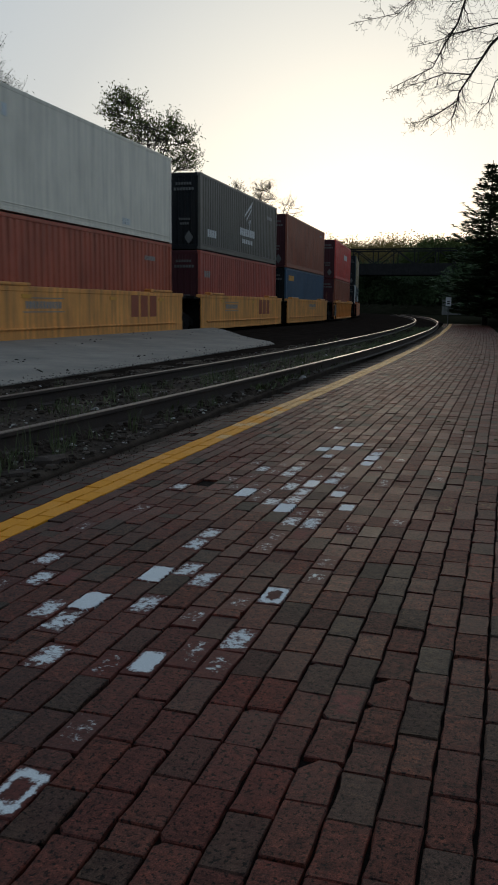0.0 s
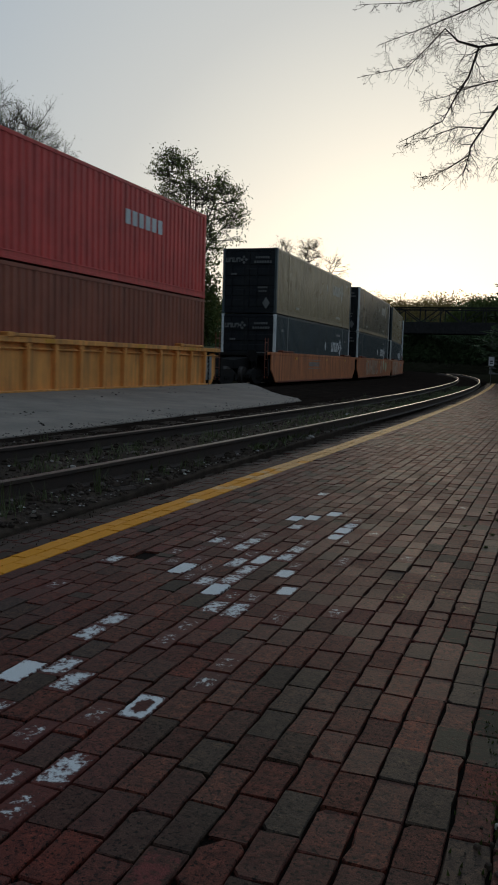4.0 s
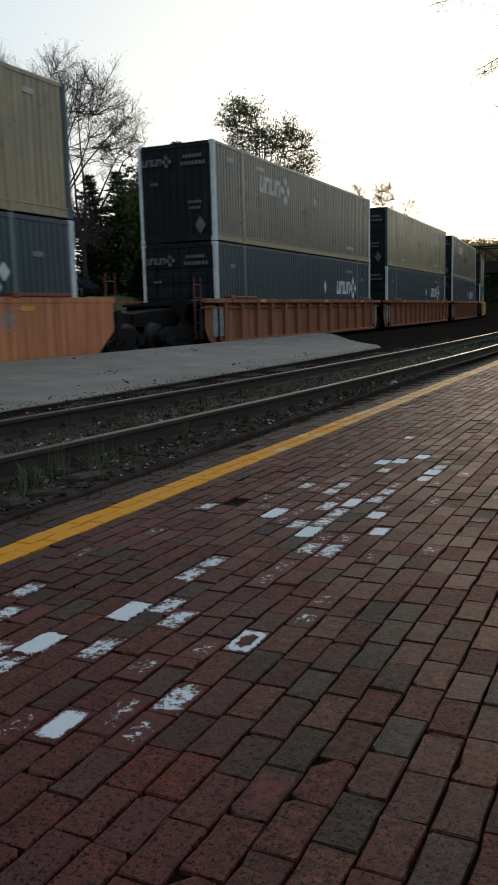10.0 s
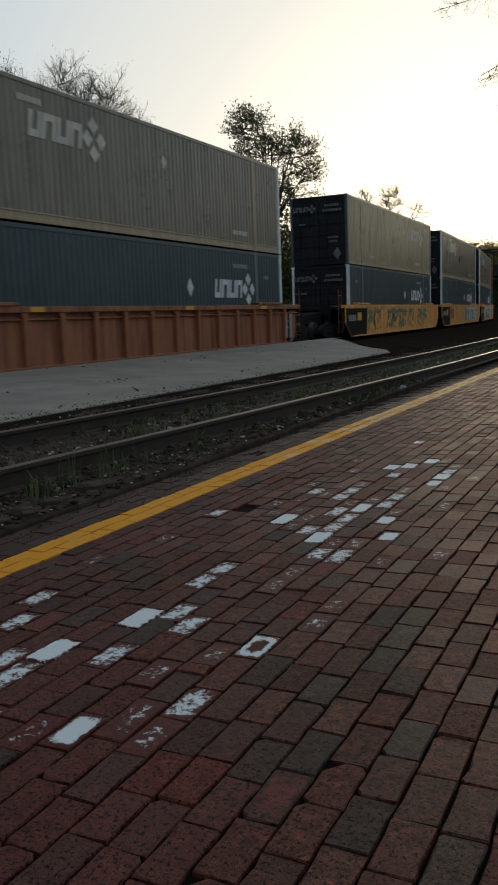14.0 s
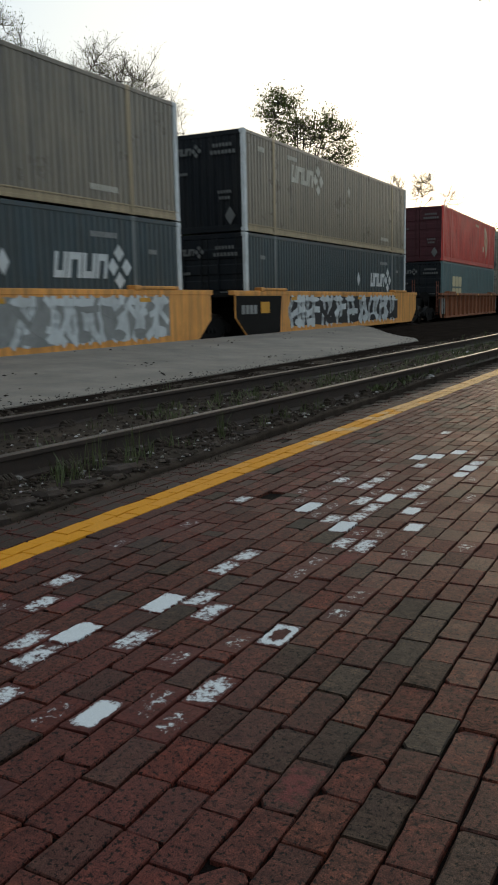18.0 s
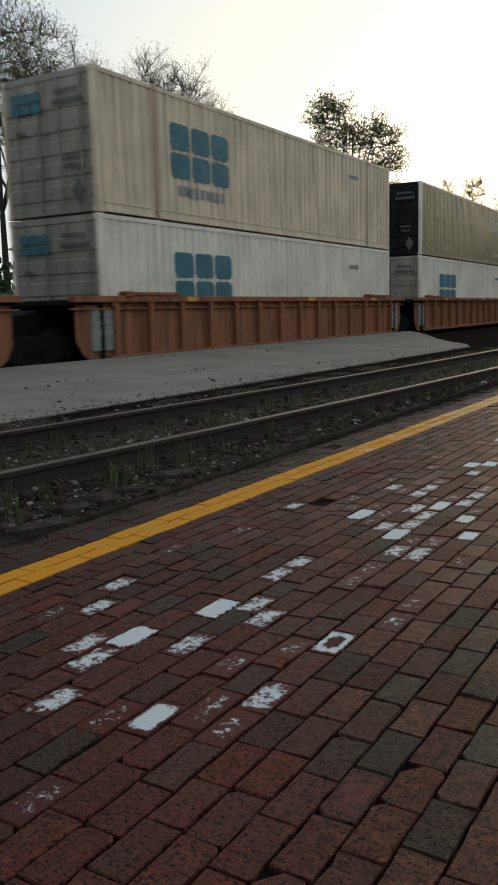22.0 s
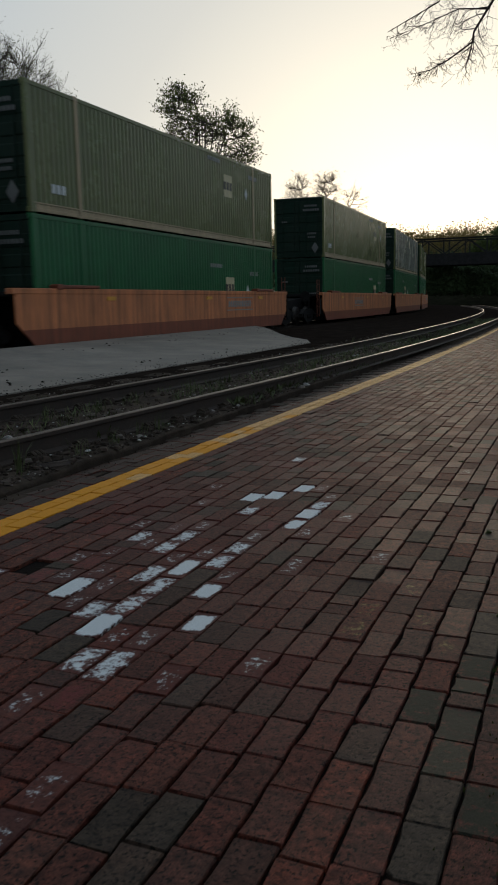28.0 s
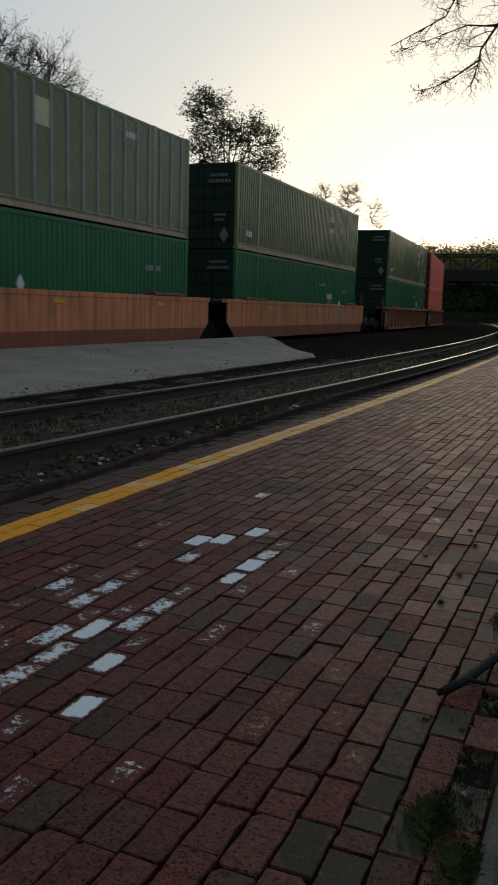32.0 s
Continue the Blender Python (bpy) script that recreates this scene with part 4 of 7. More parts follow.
def container(name, label, length, paint, face, trim, style="fine", doors=True, marks=(), width=CW, high=CH):
    """A container with its base at z = 0; marks: (kind, y, z, paint, scale) on both long sides."""
    c = thing(name, label, "shipping container", "containers on the train")
    pitch, depth = {"fine": (0.2, 0.024), "wide": (0.3, 0.034), "posts": (0.61, 0.0), "smooth": (1.2, 0.0)}[style]
    if style in ("fine", "wide"):
        panel = made(("panel", length, style, high), lambda: side_panel(length, pitch, depth, high))
    else:
        panel = made(("panel", length, style, high), lambda: flat_panel(length, high, style == "posts"))
    tall = (length, width, high)
    for side in (1, -1):
        turn = pose(side * (width / 2 - 0.02), 0, 0, 0, 0, 0 if side > 0 else 180)
        put("side_panel", panel, c, PAINT[paint]).matrix_basis = turn
        for kind in ("top_rail", "bottom_rail"):
            put(kind, made((kind, *tall), lambda k=kind: frame_part(k, *tall)), c, PAINT["tanrail" if paint in ("slatedust", "slategrey", "greendust") and kind == "bottom_rail" else paint]).matrix_basis = turn
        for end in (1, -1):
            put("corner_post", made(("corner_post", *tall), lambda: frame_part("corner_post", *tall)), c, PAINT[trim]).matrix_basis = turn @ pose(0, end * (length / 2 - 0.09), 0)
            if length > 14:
                put("mid_post", made(("mid_post", *tall), lambda: frame_part("mid_post", *tall)), c, PAINT[{"slatedust": "tanrail", "slategrey": "tanrail", "greendust": "tanrail", "slate": "slatepost", "cream": "rustpost"}.get(paint, paint)]).matrix_basis = turn @ pose(0, end * 6.02, 0)
        if style == "posts":
            rib = made(("rib", high), lambda: Shape().box(-0.01, 0.028, -0.05, 0.05, 0.2, high - 0.1, 0.008).mesh("side_post", PAINT["mark_grey"]))
            for k in range(25):
                put("side_post", rib, c).matrix_basis = turn @ pose(0, -length / 2 + 0.5 + k * (length - 1) / 24, 0)
        for kind, y, z, colour, size in marks:
            if kind == "word":
                me = made("word", lambda: mark_wordplate().mesh("marking", PAINT["mark_white"]))
            elif kind == "lozenge":
                me = made("lozenge", lambda: mark_lozenge().mesh("marking", PAINT["mark_white"]))
            elif kind == "blocks":
                me = made("blocks", lambda: mark_threeblocks().mesh("marking", PAINT["mark_teal"]))
            elif kind == "wing":
                me = made("wing", lambda: mark_wing().mesh("marking", PAINT["mark_white"]))
            elif kind == "fan":
                me = made("fan", lambda: mark_fan().mesh("marking", PAINT["mark_pink"]))
            elif kind == "panel":
                me = made("sheet", lambda: bars([(-0.5, 0.5, -0.5, 0.5)]).mesh("marking", PAINT["mark_amber"]))
            else:
                n = int(kind[4:])
                me = made(kind, lambda: bars([(-0.5 * n * 0.16 + k * 0.16, -0.5 * n * 0.16 + k * 0.16 + 0.11, -0.08, 0.08) for k in range(n)]).mesh("marking", PAINT["mark_white"]))
            ob = put("marking", me, c, PAINT[colour])
            lift = 0.003 if kind != "panel" else 0.0
            ob.matrix_basis = turn @ pose(lift, y * side, z) @ Matrix.Diagonal((1, size, size, 1))
    for kind in ("roof", "floor"):
        put(kind, made((kind, *tall), lambda k=kind: frame_part(k, *tall)), c, PAINT[paint])
    # face is mostly a darkened paint that carries the shade of the ends.
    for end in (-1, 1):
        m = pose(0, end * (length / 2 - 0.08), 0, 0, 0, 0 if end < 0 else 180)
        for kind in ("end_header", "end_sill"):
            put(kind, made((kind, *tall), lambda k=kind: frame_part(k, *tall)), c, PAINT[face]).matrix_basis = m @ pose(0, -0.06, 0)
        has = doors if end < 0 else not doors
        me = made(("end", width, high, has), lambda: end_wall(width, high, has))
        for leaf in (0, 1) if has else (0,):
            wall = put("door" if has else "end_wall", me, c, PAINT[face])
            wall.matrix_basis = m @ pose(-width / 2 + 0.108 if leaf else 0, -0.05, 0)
            for x in (0.35, 0.95) if has else ():
                put("lock_rod", made(("lock_rod", *tall), lambda: frame_part("lock_rod", *tall)), wall, PAINT[face]).location = (x, -0.045, 0)
        if end < 0:
            for z, n, x, k in ((high - 0.42, 6, 0.62, 1.15), (high - 0.62, 7, 0.64, 1.25), (1.15, 5, 0.66, 1.0), (0.98, 4, 0.66, 1.0), (1.75, 3, -0.72, 1.0)):
                me = made(("endmark", n), lambda: bars([(-0.08 * n + q * 0.16, -0.08 * n + q * 0.16 + 0.11, -0.07, 0.07) for q in range(n)]).mesh("marking", PAINT["mark_dim"]))
                put("marking", me, c, PAINT["mark_dim"]).matrix_basis = pose(x, -length / 2 - 0.034, z, 0, 0, -90) @ Matrix.Diagonal((1, 0.6 * k, 0.6 * k, 1))
            if face == "navy":
                put("marking", made("word", lambda: mark_wordplate().mesh("marking", PAINT["mark_white"])), c, PAINT["mark_dim"]).matrix_basis = pose(-0.6, -length / 2 - 0.034, high - 0.52, 0, 0, -90) @ Matrix.Diagonal((1, 0.38, 0.38, 1))
            if face == "endwhite_shade":
                put("marking", made("blocks", lambda: mark_threeblocks().mesh("marking", PAINT["mark_teal"])), c).matrix_basis = pose(-0.55, -length / 2 - 0.034, high - 0.55, 0, 0, -90) @ Matrix.Diagonal((1, 0.34, 0.34, 1))
            put("marking", made("lozenge", lambda: mark_lozenge().mesh("marking", PAINT["mark_white"])), c, PAINT["mark_dim"]).matrix_basis = pose(0.82, -length / 2 - 0.034, 0.46, 0, 0, -90)
    return c


# -- well cars --
SILL, FOOT = 1.50, 0.17     # top and bottom of a car's side above the rail


def car_side(length, style):
    """One side of the well, its outer face in the plane x = 0."""
    s, h = Shape(), length / 2
    if style != "ribbed":
        e = 0.35 if style == "lipped" else 0.95
        q = 0.0 if style == "lipped" else 0.55
        out = [(-h - e, SILL - 0.12), (-h - e, FOOT + q), (-h - 0.25, FOOT), (h + 0.25, FOOT), (h + e, FOOT + q), (h + e, SILL - 0.12)]
        s.prism(out, "x", -0.06, -0.012)
        return s.mesh("side_sheet", PAINT["terra"])
    out = [(-h - 0.8, SILL - 0.12), (-h - 0.8, FOOT + 0.42), (-h - 0.62, FOOT + 0.14), (-h - 0.4, FOOT), (h + 0.4, FOOT), (h + 0.62, FOOT + 0.14), (h + 0.8, FOOT + 0.42), (h + 0.8, SILL - 0.12)]
    s.prism(out, "x", -0.175, -0.15)
    return s.mesh("side_sheet", PAINT["terra"])


def car_sill(length, style):
    s, h = Shape(), length / 2 + (0.45 if style == "lipped" else 0.95 if style == "ribbed" else 1.05)
    s.box(-0.19, 0.0, -h, h, SILL - 0.13, SILL, 0.012)
    if style == "ribbed":
        s.box(-0.19, -0.075, -h, h, SILL - 0.285, SILL - 0.245, 0.008)
    return s.mesh("top_sill", PAINT["terra"])


def car_foot(length, style):
    s, h = Shape(), length / 2
    if style == "ribbed":
        s.box(-0.16, -0.01, -h + 0.1, h - 0.1, FOOT - 0.02, FOOT + 0.09, 0.01)
    elif style == "banded":
        s.prism([(-h - 0.25, FOOT - 0.02), (h + 0.25, FOOT - 0.02), (h + 0.75, FOOT + 0.4), (-h - 0.75, FOOT + 0.4)], "x", -0.055, -0.006)
    else:
        s.box(-0.1, -0.004, -h + 0.1, h - 0.1, FOOT - 0.02, FOOT + 0.05, 0.008)
    return s.mesh("bottom_sill", PAINT["terra"])


def truck_frame():
    """One side frame of a two-axle truck, in the plane x = 0."""
    s = Shape()
    s.prism([(-1.15, 0.52), (-1.15, 0.36), (-0.75, 0.30), (-0.45, 0.14), (0.45, 0.14), (0.75, 0.30), (1.15, 0.36), (1.15, 0.52), (0.6, 0.74), (-0.6, 0.74)], "x", -0.09, 0.09)
    for y in (-0.89, 0.89):
        s.wheel(-0.02, 0.14, y, 0.42, 0.14, 10)
    for y in (-0.2, 0.0, 0.2):
        s.wheel(0.06, 0.13, y, 0.40, 0.08, 8)
    return s.mesh("side_frame", M["black"])


def wheelset():
    """Two wheels on their axle, about the axle's middle; the web has holes' shade as raised lobes, so that its turning shows."""
    s = Shape()
    for side in (-1, 1):
        x = side * 0.72
        s.wheel(x - 0.065, x + 0.065, 0, 0, 0.42, 24)
        s.wheel(min(x - side * 0.1, x - side * 0.06), max(x - side * 0.1, x - side * 0.06), 0, 0, 0.45, 24)
        s.wheel(min(x, x + side * 0.09), max(x, x + side * 0.09), 0, 0, 0.12, 12)
        for k in range(3):
            a = 2 * math.pi * k / 3
            s.wheel(min(x, x + side * 0.075), max(x, x + side * 0.075), 0.24 * math.cos(a), 0.24 * math.sin(a), 0.05, 8)
    s.wheel(-0.9, 0.9, 0, 0, 0.07, 10)
    return s.mesh("wheelset", M["wheel"])


def ladder():
    s = Shape()
    for x in (-0.2, 0.2):
        s.tube([(0, x, 0.35), (0, x, 2.1)], [0.016, 0.016], 5)
    for k in range(5):
        s.tube([(0, -0.2, 0.45 + k * 0.36), (0, 0.2, 0.45 + k * 0.36)], [0.012, 0.012], 5)
    return s.mesh("ladder", PAINT["terradark"])


WHEELS = []


def add_truck(car, y):
    for side in (-1, 1):
        put("side_frame", made("truck_frame", truck_frame), car).matrix_basis = pose(side * 1.0, y, 0, 0, 0, 0 if side > 0 else 180)
    for dy in (-0.89, 0.89):
        w = put("wheelset", made("wheelset", wheelset), car)
        WHEELS.append((w, car, y + dy))
    put("bolster", made("bolster", lambda: Shape().box(-1.0, 1.0, -0.2, 0.2, 0.42, 0.72, 0.03).box(-0.35, 0.35, -0.35, 0.35, 0.72, 0.95, 0.03).mesh("bolster", M["black"])), car).location = (0, y, 0)


def well_car(name, label, length, style, paint, low, front, rear, lead, trail, art=None):
    """One unit of a well car about the middle of its well. front, rear: distance from the well's ends to the unit's;
    lead, trail: whether a truck of its own stands at that end."""
    c = thing(name, label, "rail car", "well cars of the train")
    h = length / 2
    for side in (1, -1):
        turn = pose(side * 1.50, 0, 0, 0, 0, 0 if side > 0 else 180)
        put("side_sheet", made(("side", length, style), lambda: car_side(length, style)), c, PAINT[paint]).matrix_basis = turn
        put("top_sill", made(("sill", length, style), lambda: car_sill(length, style)), c, PAINT[paint]).matrix_basis = turn
        put("bottom_sill", made(("foot", length, style), lambda: car_foot(length, style)), c, PAINT[low]).matrix_basis = turn
        if style == "ribbed":
            rib = made("carrib", lambda: Shape().prism([(-0.155, FOOT + 0.02), (-0.05, FOOT + 0.02), (-0.01, SILL - 0.14), (-0.155, SILL - 0.14)], "y", -0.06, 0.06).box(-0.155, -0.03, -0.10, 0.10, SILL - 0.22, SILL - 0.125, 0.006).mesh("rib", PAINT["ribbed"]))
            n = int(length / 1.2)
            for k in range(n + 1):
                put("rib", rib, c, PAINT[paint]).matrix_basis = turn @ pose(0, -h + 0.35 + (length - 0.7) * k / n, 0)
            box = made("endbox", lambda: Shape().box(-0.155, -0.10, -0.36, 0.36, FOOT + 0.2, SILL - 0.26, 0.01).box(-0.155, -0.085, -0.30, 0.30, FOOT + 0.5, FOOT + 0.62, 0.006).box(-0.155, -0.085, -0.30, 0.30, FOOT + 0.74, FOOT + 0.80, 0.006).mesh("access_panel", PAINT["mark_grey"]))
            for end in (-1, 1):
                put("access_panel", box, c, label="dirty pale grey panel").matrix_basis = turn @ pose(0, end * (h + 0.02), 0)
        else:
            lip = made(("lip", length), lambda: Shape().box(-0.02, 0.03, -h + 0.3, h - 0.3, FOOT + 0.28, FOOT + 0.32, 0.006).mesh("side_lip", PAINT["terra"]))
            if style == "lipped":
                put("side_lip", lip, c, PAINT[paint]).matrix_basis = turn
        if style == "smooth" and paint == "yellow" and side > 0:
            panel = made("darkpanel", lambda: Shape().prism([(-0.93, SILL - 0.15), (-0.93, FOOT + 0.57), (-0.24, FOOT + 0.03), (2.0, FOOT + 0.03), (2.15, SILL - 0.15)], "x", -0.013, -0.007).mesh("dark_panel", M["black"]))
            dark = put("dark_panel", panel, c)
            dark.matrix_basis = turn @ pose(0, -h, 0)
            put("marking", made("amberplate", lambda: bars([(-0.3, 0.3, -0.17, 0.17)]).mesh("marking", PAINT["mark_amber"])), dark).location = (-0.004, 0.95, SILL - 0.5)
            put("marking", made("palebars", lambda: bars([(-0.5 + q * 0.26, -0.3 + q * 0.26, -0.13, 0.13) for q in range(4)]).mesh("marking", PAINT["mark_grey"])), dark).location = (-0.004, -0.1, SILL - 0.55)
        guide = made("guide", lambda: Shape().box(-0.22, 0.02, -0.95, 0.95, SILL + 0.004, SILL + 0.085, 0.018).box(-0.2, 0.035, -0.95, -0.72, SILL - 0.02, SILL + 0.1, 0.015).mesh("container_guide", M["black"]))
        for end in (-1, 1):
            put("container_guide", guide, c, PAINT[low]).matrix_basis = turn @ pose(0, end * (h - 1.6), 0)
        amber = made("amber", lambda: bars([(-0.22, 0.22, -0.05, 0.05)]).mesh("reflector", PAINT["mark_amber"]))
        for y in (-h * 0.62, h * 0.15, h * 0.74):
            put("reflector", amber, c).matrix_basis = turn @ pose(0.0, y, SILL - 0.24 if style != "ribbed" else SILL - 0.065)
        if art:
            for me, y, z, k in [(m, *a[1:]) for a in art for m in (a[0] if isinstance(a[0], list) else [a[0]])]:
                put("graffiti" if me.name.startswith("graffiti") else "marking", me, c).matrix_basis = turn @ pose(-0.011 if style != "ribbed" else 0.0, y, z) @ Matrix.Diagonal((1, k, k, 1))
    put("well_floor", made(("wellfloor", length), lambda: Shape().box(-1.38, 1.38, -h, h, FOOT - 0.02, FOOT + 0.03).mesh("well_floor", M["black"])), c)
    for end, reach, truck in ((-1, front, lead), (1, rear, trail)):
        key = ("deck", round(reach, 2))
        def deck(reach=reach):
            s = Shape()
            s.box(-1.42, 1.42, 0.0, 0.12, FOOT, SILL - 0.05, 0.01)
            s.box(-1.40, 1.40, 0.1, min(reach, 0.95), SILL - 0.18, SILL - 0.1, 0.01)
            s.prism([(0.1, 0.75), (reach, 0.75), (reach, 1.1), (0.9, 1.25), (0.1, 1.3)], "x", -0.45, 0.45)
            return s.mesh("end_deck", PAINT["terra"])
        put("end_deck", made(key, deck), c, M["black"]).matrix_basis = pose(0, end * h, 0, 0, 0, 0 if end > 0 else 180)
        if truck:
            add_truck(c, end * (h + reach * 0.54))
            put("ladder", made("ladder", ladder), c).matrix_basis = pose(1.30, end * (h + 1.15), 0)
            put("hand_brake", made("brake", lambda: Shape().wheel(-0.03, 0.03, 0, 0, 0.26, 16).box(-0.02, 0.25, -0.05, 0.05, -0.6, 0.1, 0.01).mesh("hand_brake", M["black"])), c).matrix_basis = pose(0.6, end * (h + 0.98), 1.32, 0, 0, 90)
            put("coupler", made("coupler", lambda: Shape().box(-0.12, 0.12, 0, 0.75, 0.72, 0.98, 0.03).box(-0.2, 0.2, 0.6, 0.9, 0.68, 1.02, 0.05).mesh("coupler", M["black"])), c).matrix_basis = pose(0, end * (h + reach - 0.72), 0, 0, 0, 0 if end > 0 else 180)
            for side in (-1, 1):
                put("crossover_step", made("step", lambda: Shape().box(-0.3, 0.3, -0.12, 0.12, 0.45, 0.49, 0.008).box(-0.3, -0.27, -0.1, 0.1, 0.47, 1.2).box(0.27, 0.3, -0.1, 0.1, 0.47, 1.2).mesh("step", M["black"])), c).matrix_basis = pose(side * 1.15, end * (h + 1.25), 0)
        else:
            put("articulated_joint", made("joint", lambda: Shape().wheel(-0.5, 0.5, 0, 0.95, 0.2, 12).box(-0.3, 0.3, -0.3, 0.3, 0.75, 1.15, 0.04).mesh("articulated_joint", M["black"])), c).location = (0, end * (h + reach - 0.05), 0)
    return c


def consist():
    """The cars in the order in which they pass: place along the train, well length, car, lower and upper container."""
    word = lambda z, c, y=4.55, k=1.0: ("word", y, z, c, k)
    slate_low = [word(1.7, "mark_white"), ("lozenge", 1.7, 1.7, "mark_white", 1.0), ("bars8", 4.9, 2.4, "mark_grey", 0.75), ("bars3", 6.8, 2.1, "mark_grey", 0.7), ("bars3", -6.9, 2.2, "mark_grey", 0.7)]
    slate_top = [word(2.0, "mark_pale"), ("lozenge", 1.7, 2.0, "mark_pale", 0.8), ("bars8", 4.6, 0.5, "mark_pale", 0.8), ("bars6", -4.4, 0.45, "mark_pale", 0.7), ("bars3", 6.8, 2.5, "mark_pale", 0.7)]
    slate_front = [word(2.05, "mark_pale", -3.3), ("bars6", -4.6, 2.5, "mark_pale", 0.8), ("bars8", 5.0, 0.5, "mark_pale", 0.8), ("lozenge", 0.6, 2.0, "mark_pale", 0.7), ("bars3", -6.9, 2.45, "mark_pale", 0.9)]
    teal = lambda y: [("blocks", y, 1.62, "mark_teal", 1.0), ("bars9", y + 0.05, 0.72, "mark_grey", 1.45), ("bars6", 4.9, 2.2, "mark_grey", 0.8)]
    emp = lambda y, z: [("panel", y, z, "mark_cream", 0.75), ("bars3", y, z, "mark_black", 1.7), ("lozenge", y + 1.7, z - 0.1, "mark_white", 0.8), ("bars8", y - 1.2, z + 0.75, "mark_grey", 0.8), ("bars3", -6.9, 0.6, "mark_white", 1.3), ("bars6", 6.0, z + 0.55, "mark_grey", 0.9)]
    letters = made("threeletters", lambda: bars([(-1.0, -0.45, -0.35, 0.35), (-0.28, 0.28, -0.35, 0.35), (0.45, 1.0, -0.35, 0.35)], 0.004).mesh("marking", PAINT["mark_red"]))
    number = made("numberbox", lambda: bars([(-1.1 + k * 0.2, -0.96 + k * 0.2, -0.11, 0.11) for k in range(11)] + [(-1.25, 1.25, 0.2, 0.23), (-1.25, 1.25, -0.23, -0.2)], 0.004).mesh("marking", PAINT["mark_grey"]))
    g_bw = made("g1", lambda: block_graffiti(3, 9, 11.6, -0.58, 0.45, (PAINT["mark_white"], PAINT["mark_black"])))
    g_pale = made("g2", lambda: block_graffiti(8, 7, 6.4, -0.58, 0.44, (PAINT["mark_white"], PAINT["mark_grey"]), 0.1))
    g_green = made("g3", lambda: block_graffiti(5, 11, 12.0, -0.5, 0.4, (PAINT["mark_green"], PAINT["yellow"]), 0.2))
    g_pink = made("g4", lambda: block_graffiti(14, 7, 8.6, -0.55, 0.42, (PAINT["mark_pink"], PAINT["mark_rose"]), 0.1, False, 1.5))
    g_amber = made("g5", lambda: buffed(21, 2, 2.9, 0.85, PAINT["mark_cream"]))
    S = "dusty slate-blue long container with faded markings, stacked on another"
    SL = "slate-blue long container with white markings, seated in a well car"
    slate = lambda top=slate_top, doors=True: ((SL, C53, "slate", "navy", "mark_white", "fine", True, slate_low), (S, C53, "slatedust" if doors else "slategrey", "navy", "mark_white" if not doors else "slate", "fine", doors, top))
    white_low = ("white long container with teal markings, seated in a well car", C53, "white", "endwhite_shade", "white", "wide", True, teal(-4.2))
    cream_top = ("cream long container with faint teal markings, stacked on another", C53, "cream", "endwhite_shade", "cream", "wide", True, teal(-4.2))
    G, GT = "green long container with a small yellow plate, in a well car", "dusty green long container, stacked on another green one"
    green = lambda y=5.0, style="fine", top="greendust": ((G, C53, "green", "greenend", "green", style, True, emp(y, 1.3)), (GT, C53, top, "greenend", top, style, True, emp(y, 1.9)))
    forty = lambda label, col, face, marks, style="wide": (label, C40, col, face, col, style, False, marks)
    cars = [
        (19.7, C40, "lipped", "yellow", "yellow", "mid", [(letters, 3.2, 1.05, 1.0), (number, -3.0, 1.05, 0.8)],
         forty("rust-red short container seated in a yellow well car", "rust", "endmaroon", [("bars6", 4.2, 2.3, "mark_grey", 0.9)]), ("light grey smooth-sided container on top of a red one", C40, "grey", "grey", "grey", "smooth", False, [("bars4", -4.6, 2.3, "mark_white", 1.8), ("bars3", 2.4, 0.4, "mark_white", 1.2)])),
        (34.9, C40, "lipped", "yellow", "yellow", "mid", [(letters, 3.0, 1.05, 1.0), (number, -2.5, 1.05, 0.8)],
         forty("maroon short container seated in a yellow well car", "maroon", "endmaroon", [("bars3", -5.2, 2.0, "mark_grey", 1.6)]), forty("charcoal short container with a white wing mark on a maroon one", "black", "navy", [("wing", 0.6, 1.6, "mark_white", 1.1), ("bars4", -4.6, 0.7, "mark_white", 1.8), ("bars6", 4.6, 2.2, "mark_grey", 1.0)])),
        (49.6, C40, "lipped", "yellow", "yellow", "last", [(number, 1.0, 1.15, 1.0)],
         forty("blue short container with a yellow bar in a yellow car", "blue", "navy", [("bars5", -4.7, 2.35, "mark_amber", 1.8)]), forty("brown-red short container on top of a blue one", "brown", "endmaroon", [("bars6", 4.6, 2.5, "mark_grey", 0.7)])),
        (67.6, C40, "ribbed", "yellow", "yellow", "single", [],
         forty("brown-red short container in a ribbed yellow well car", "brown", "endmaroon", []), forty("red short container with white word bars, on a brown one", "red", "endmaroon", [("bars6", 1.5, 1.9, "mark_white", 2.6)])),
    ]
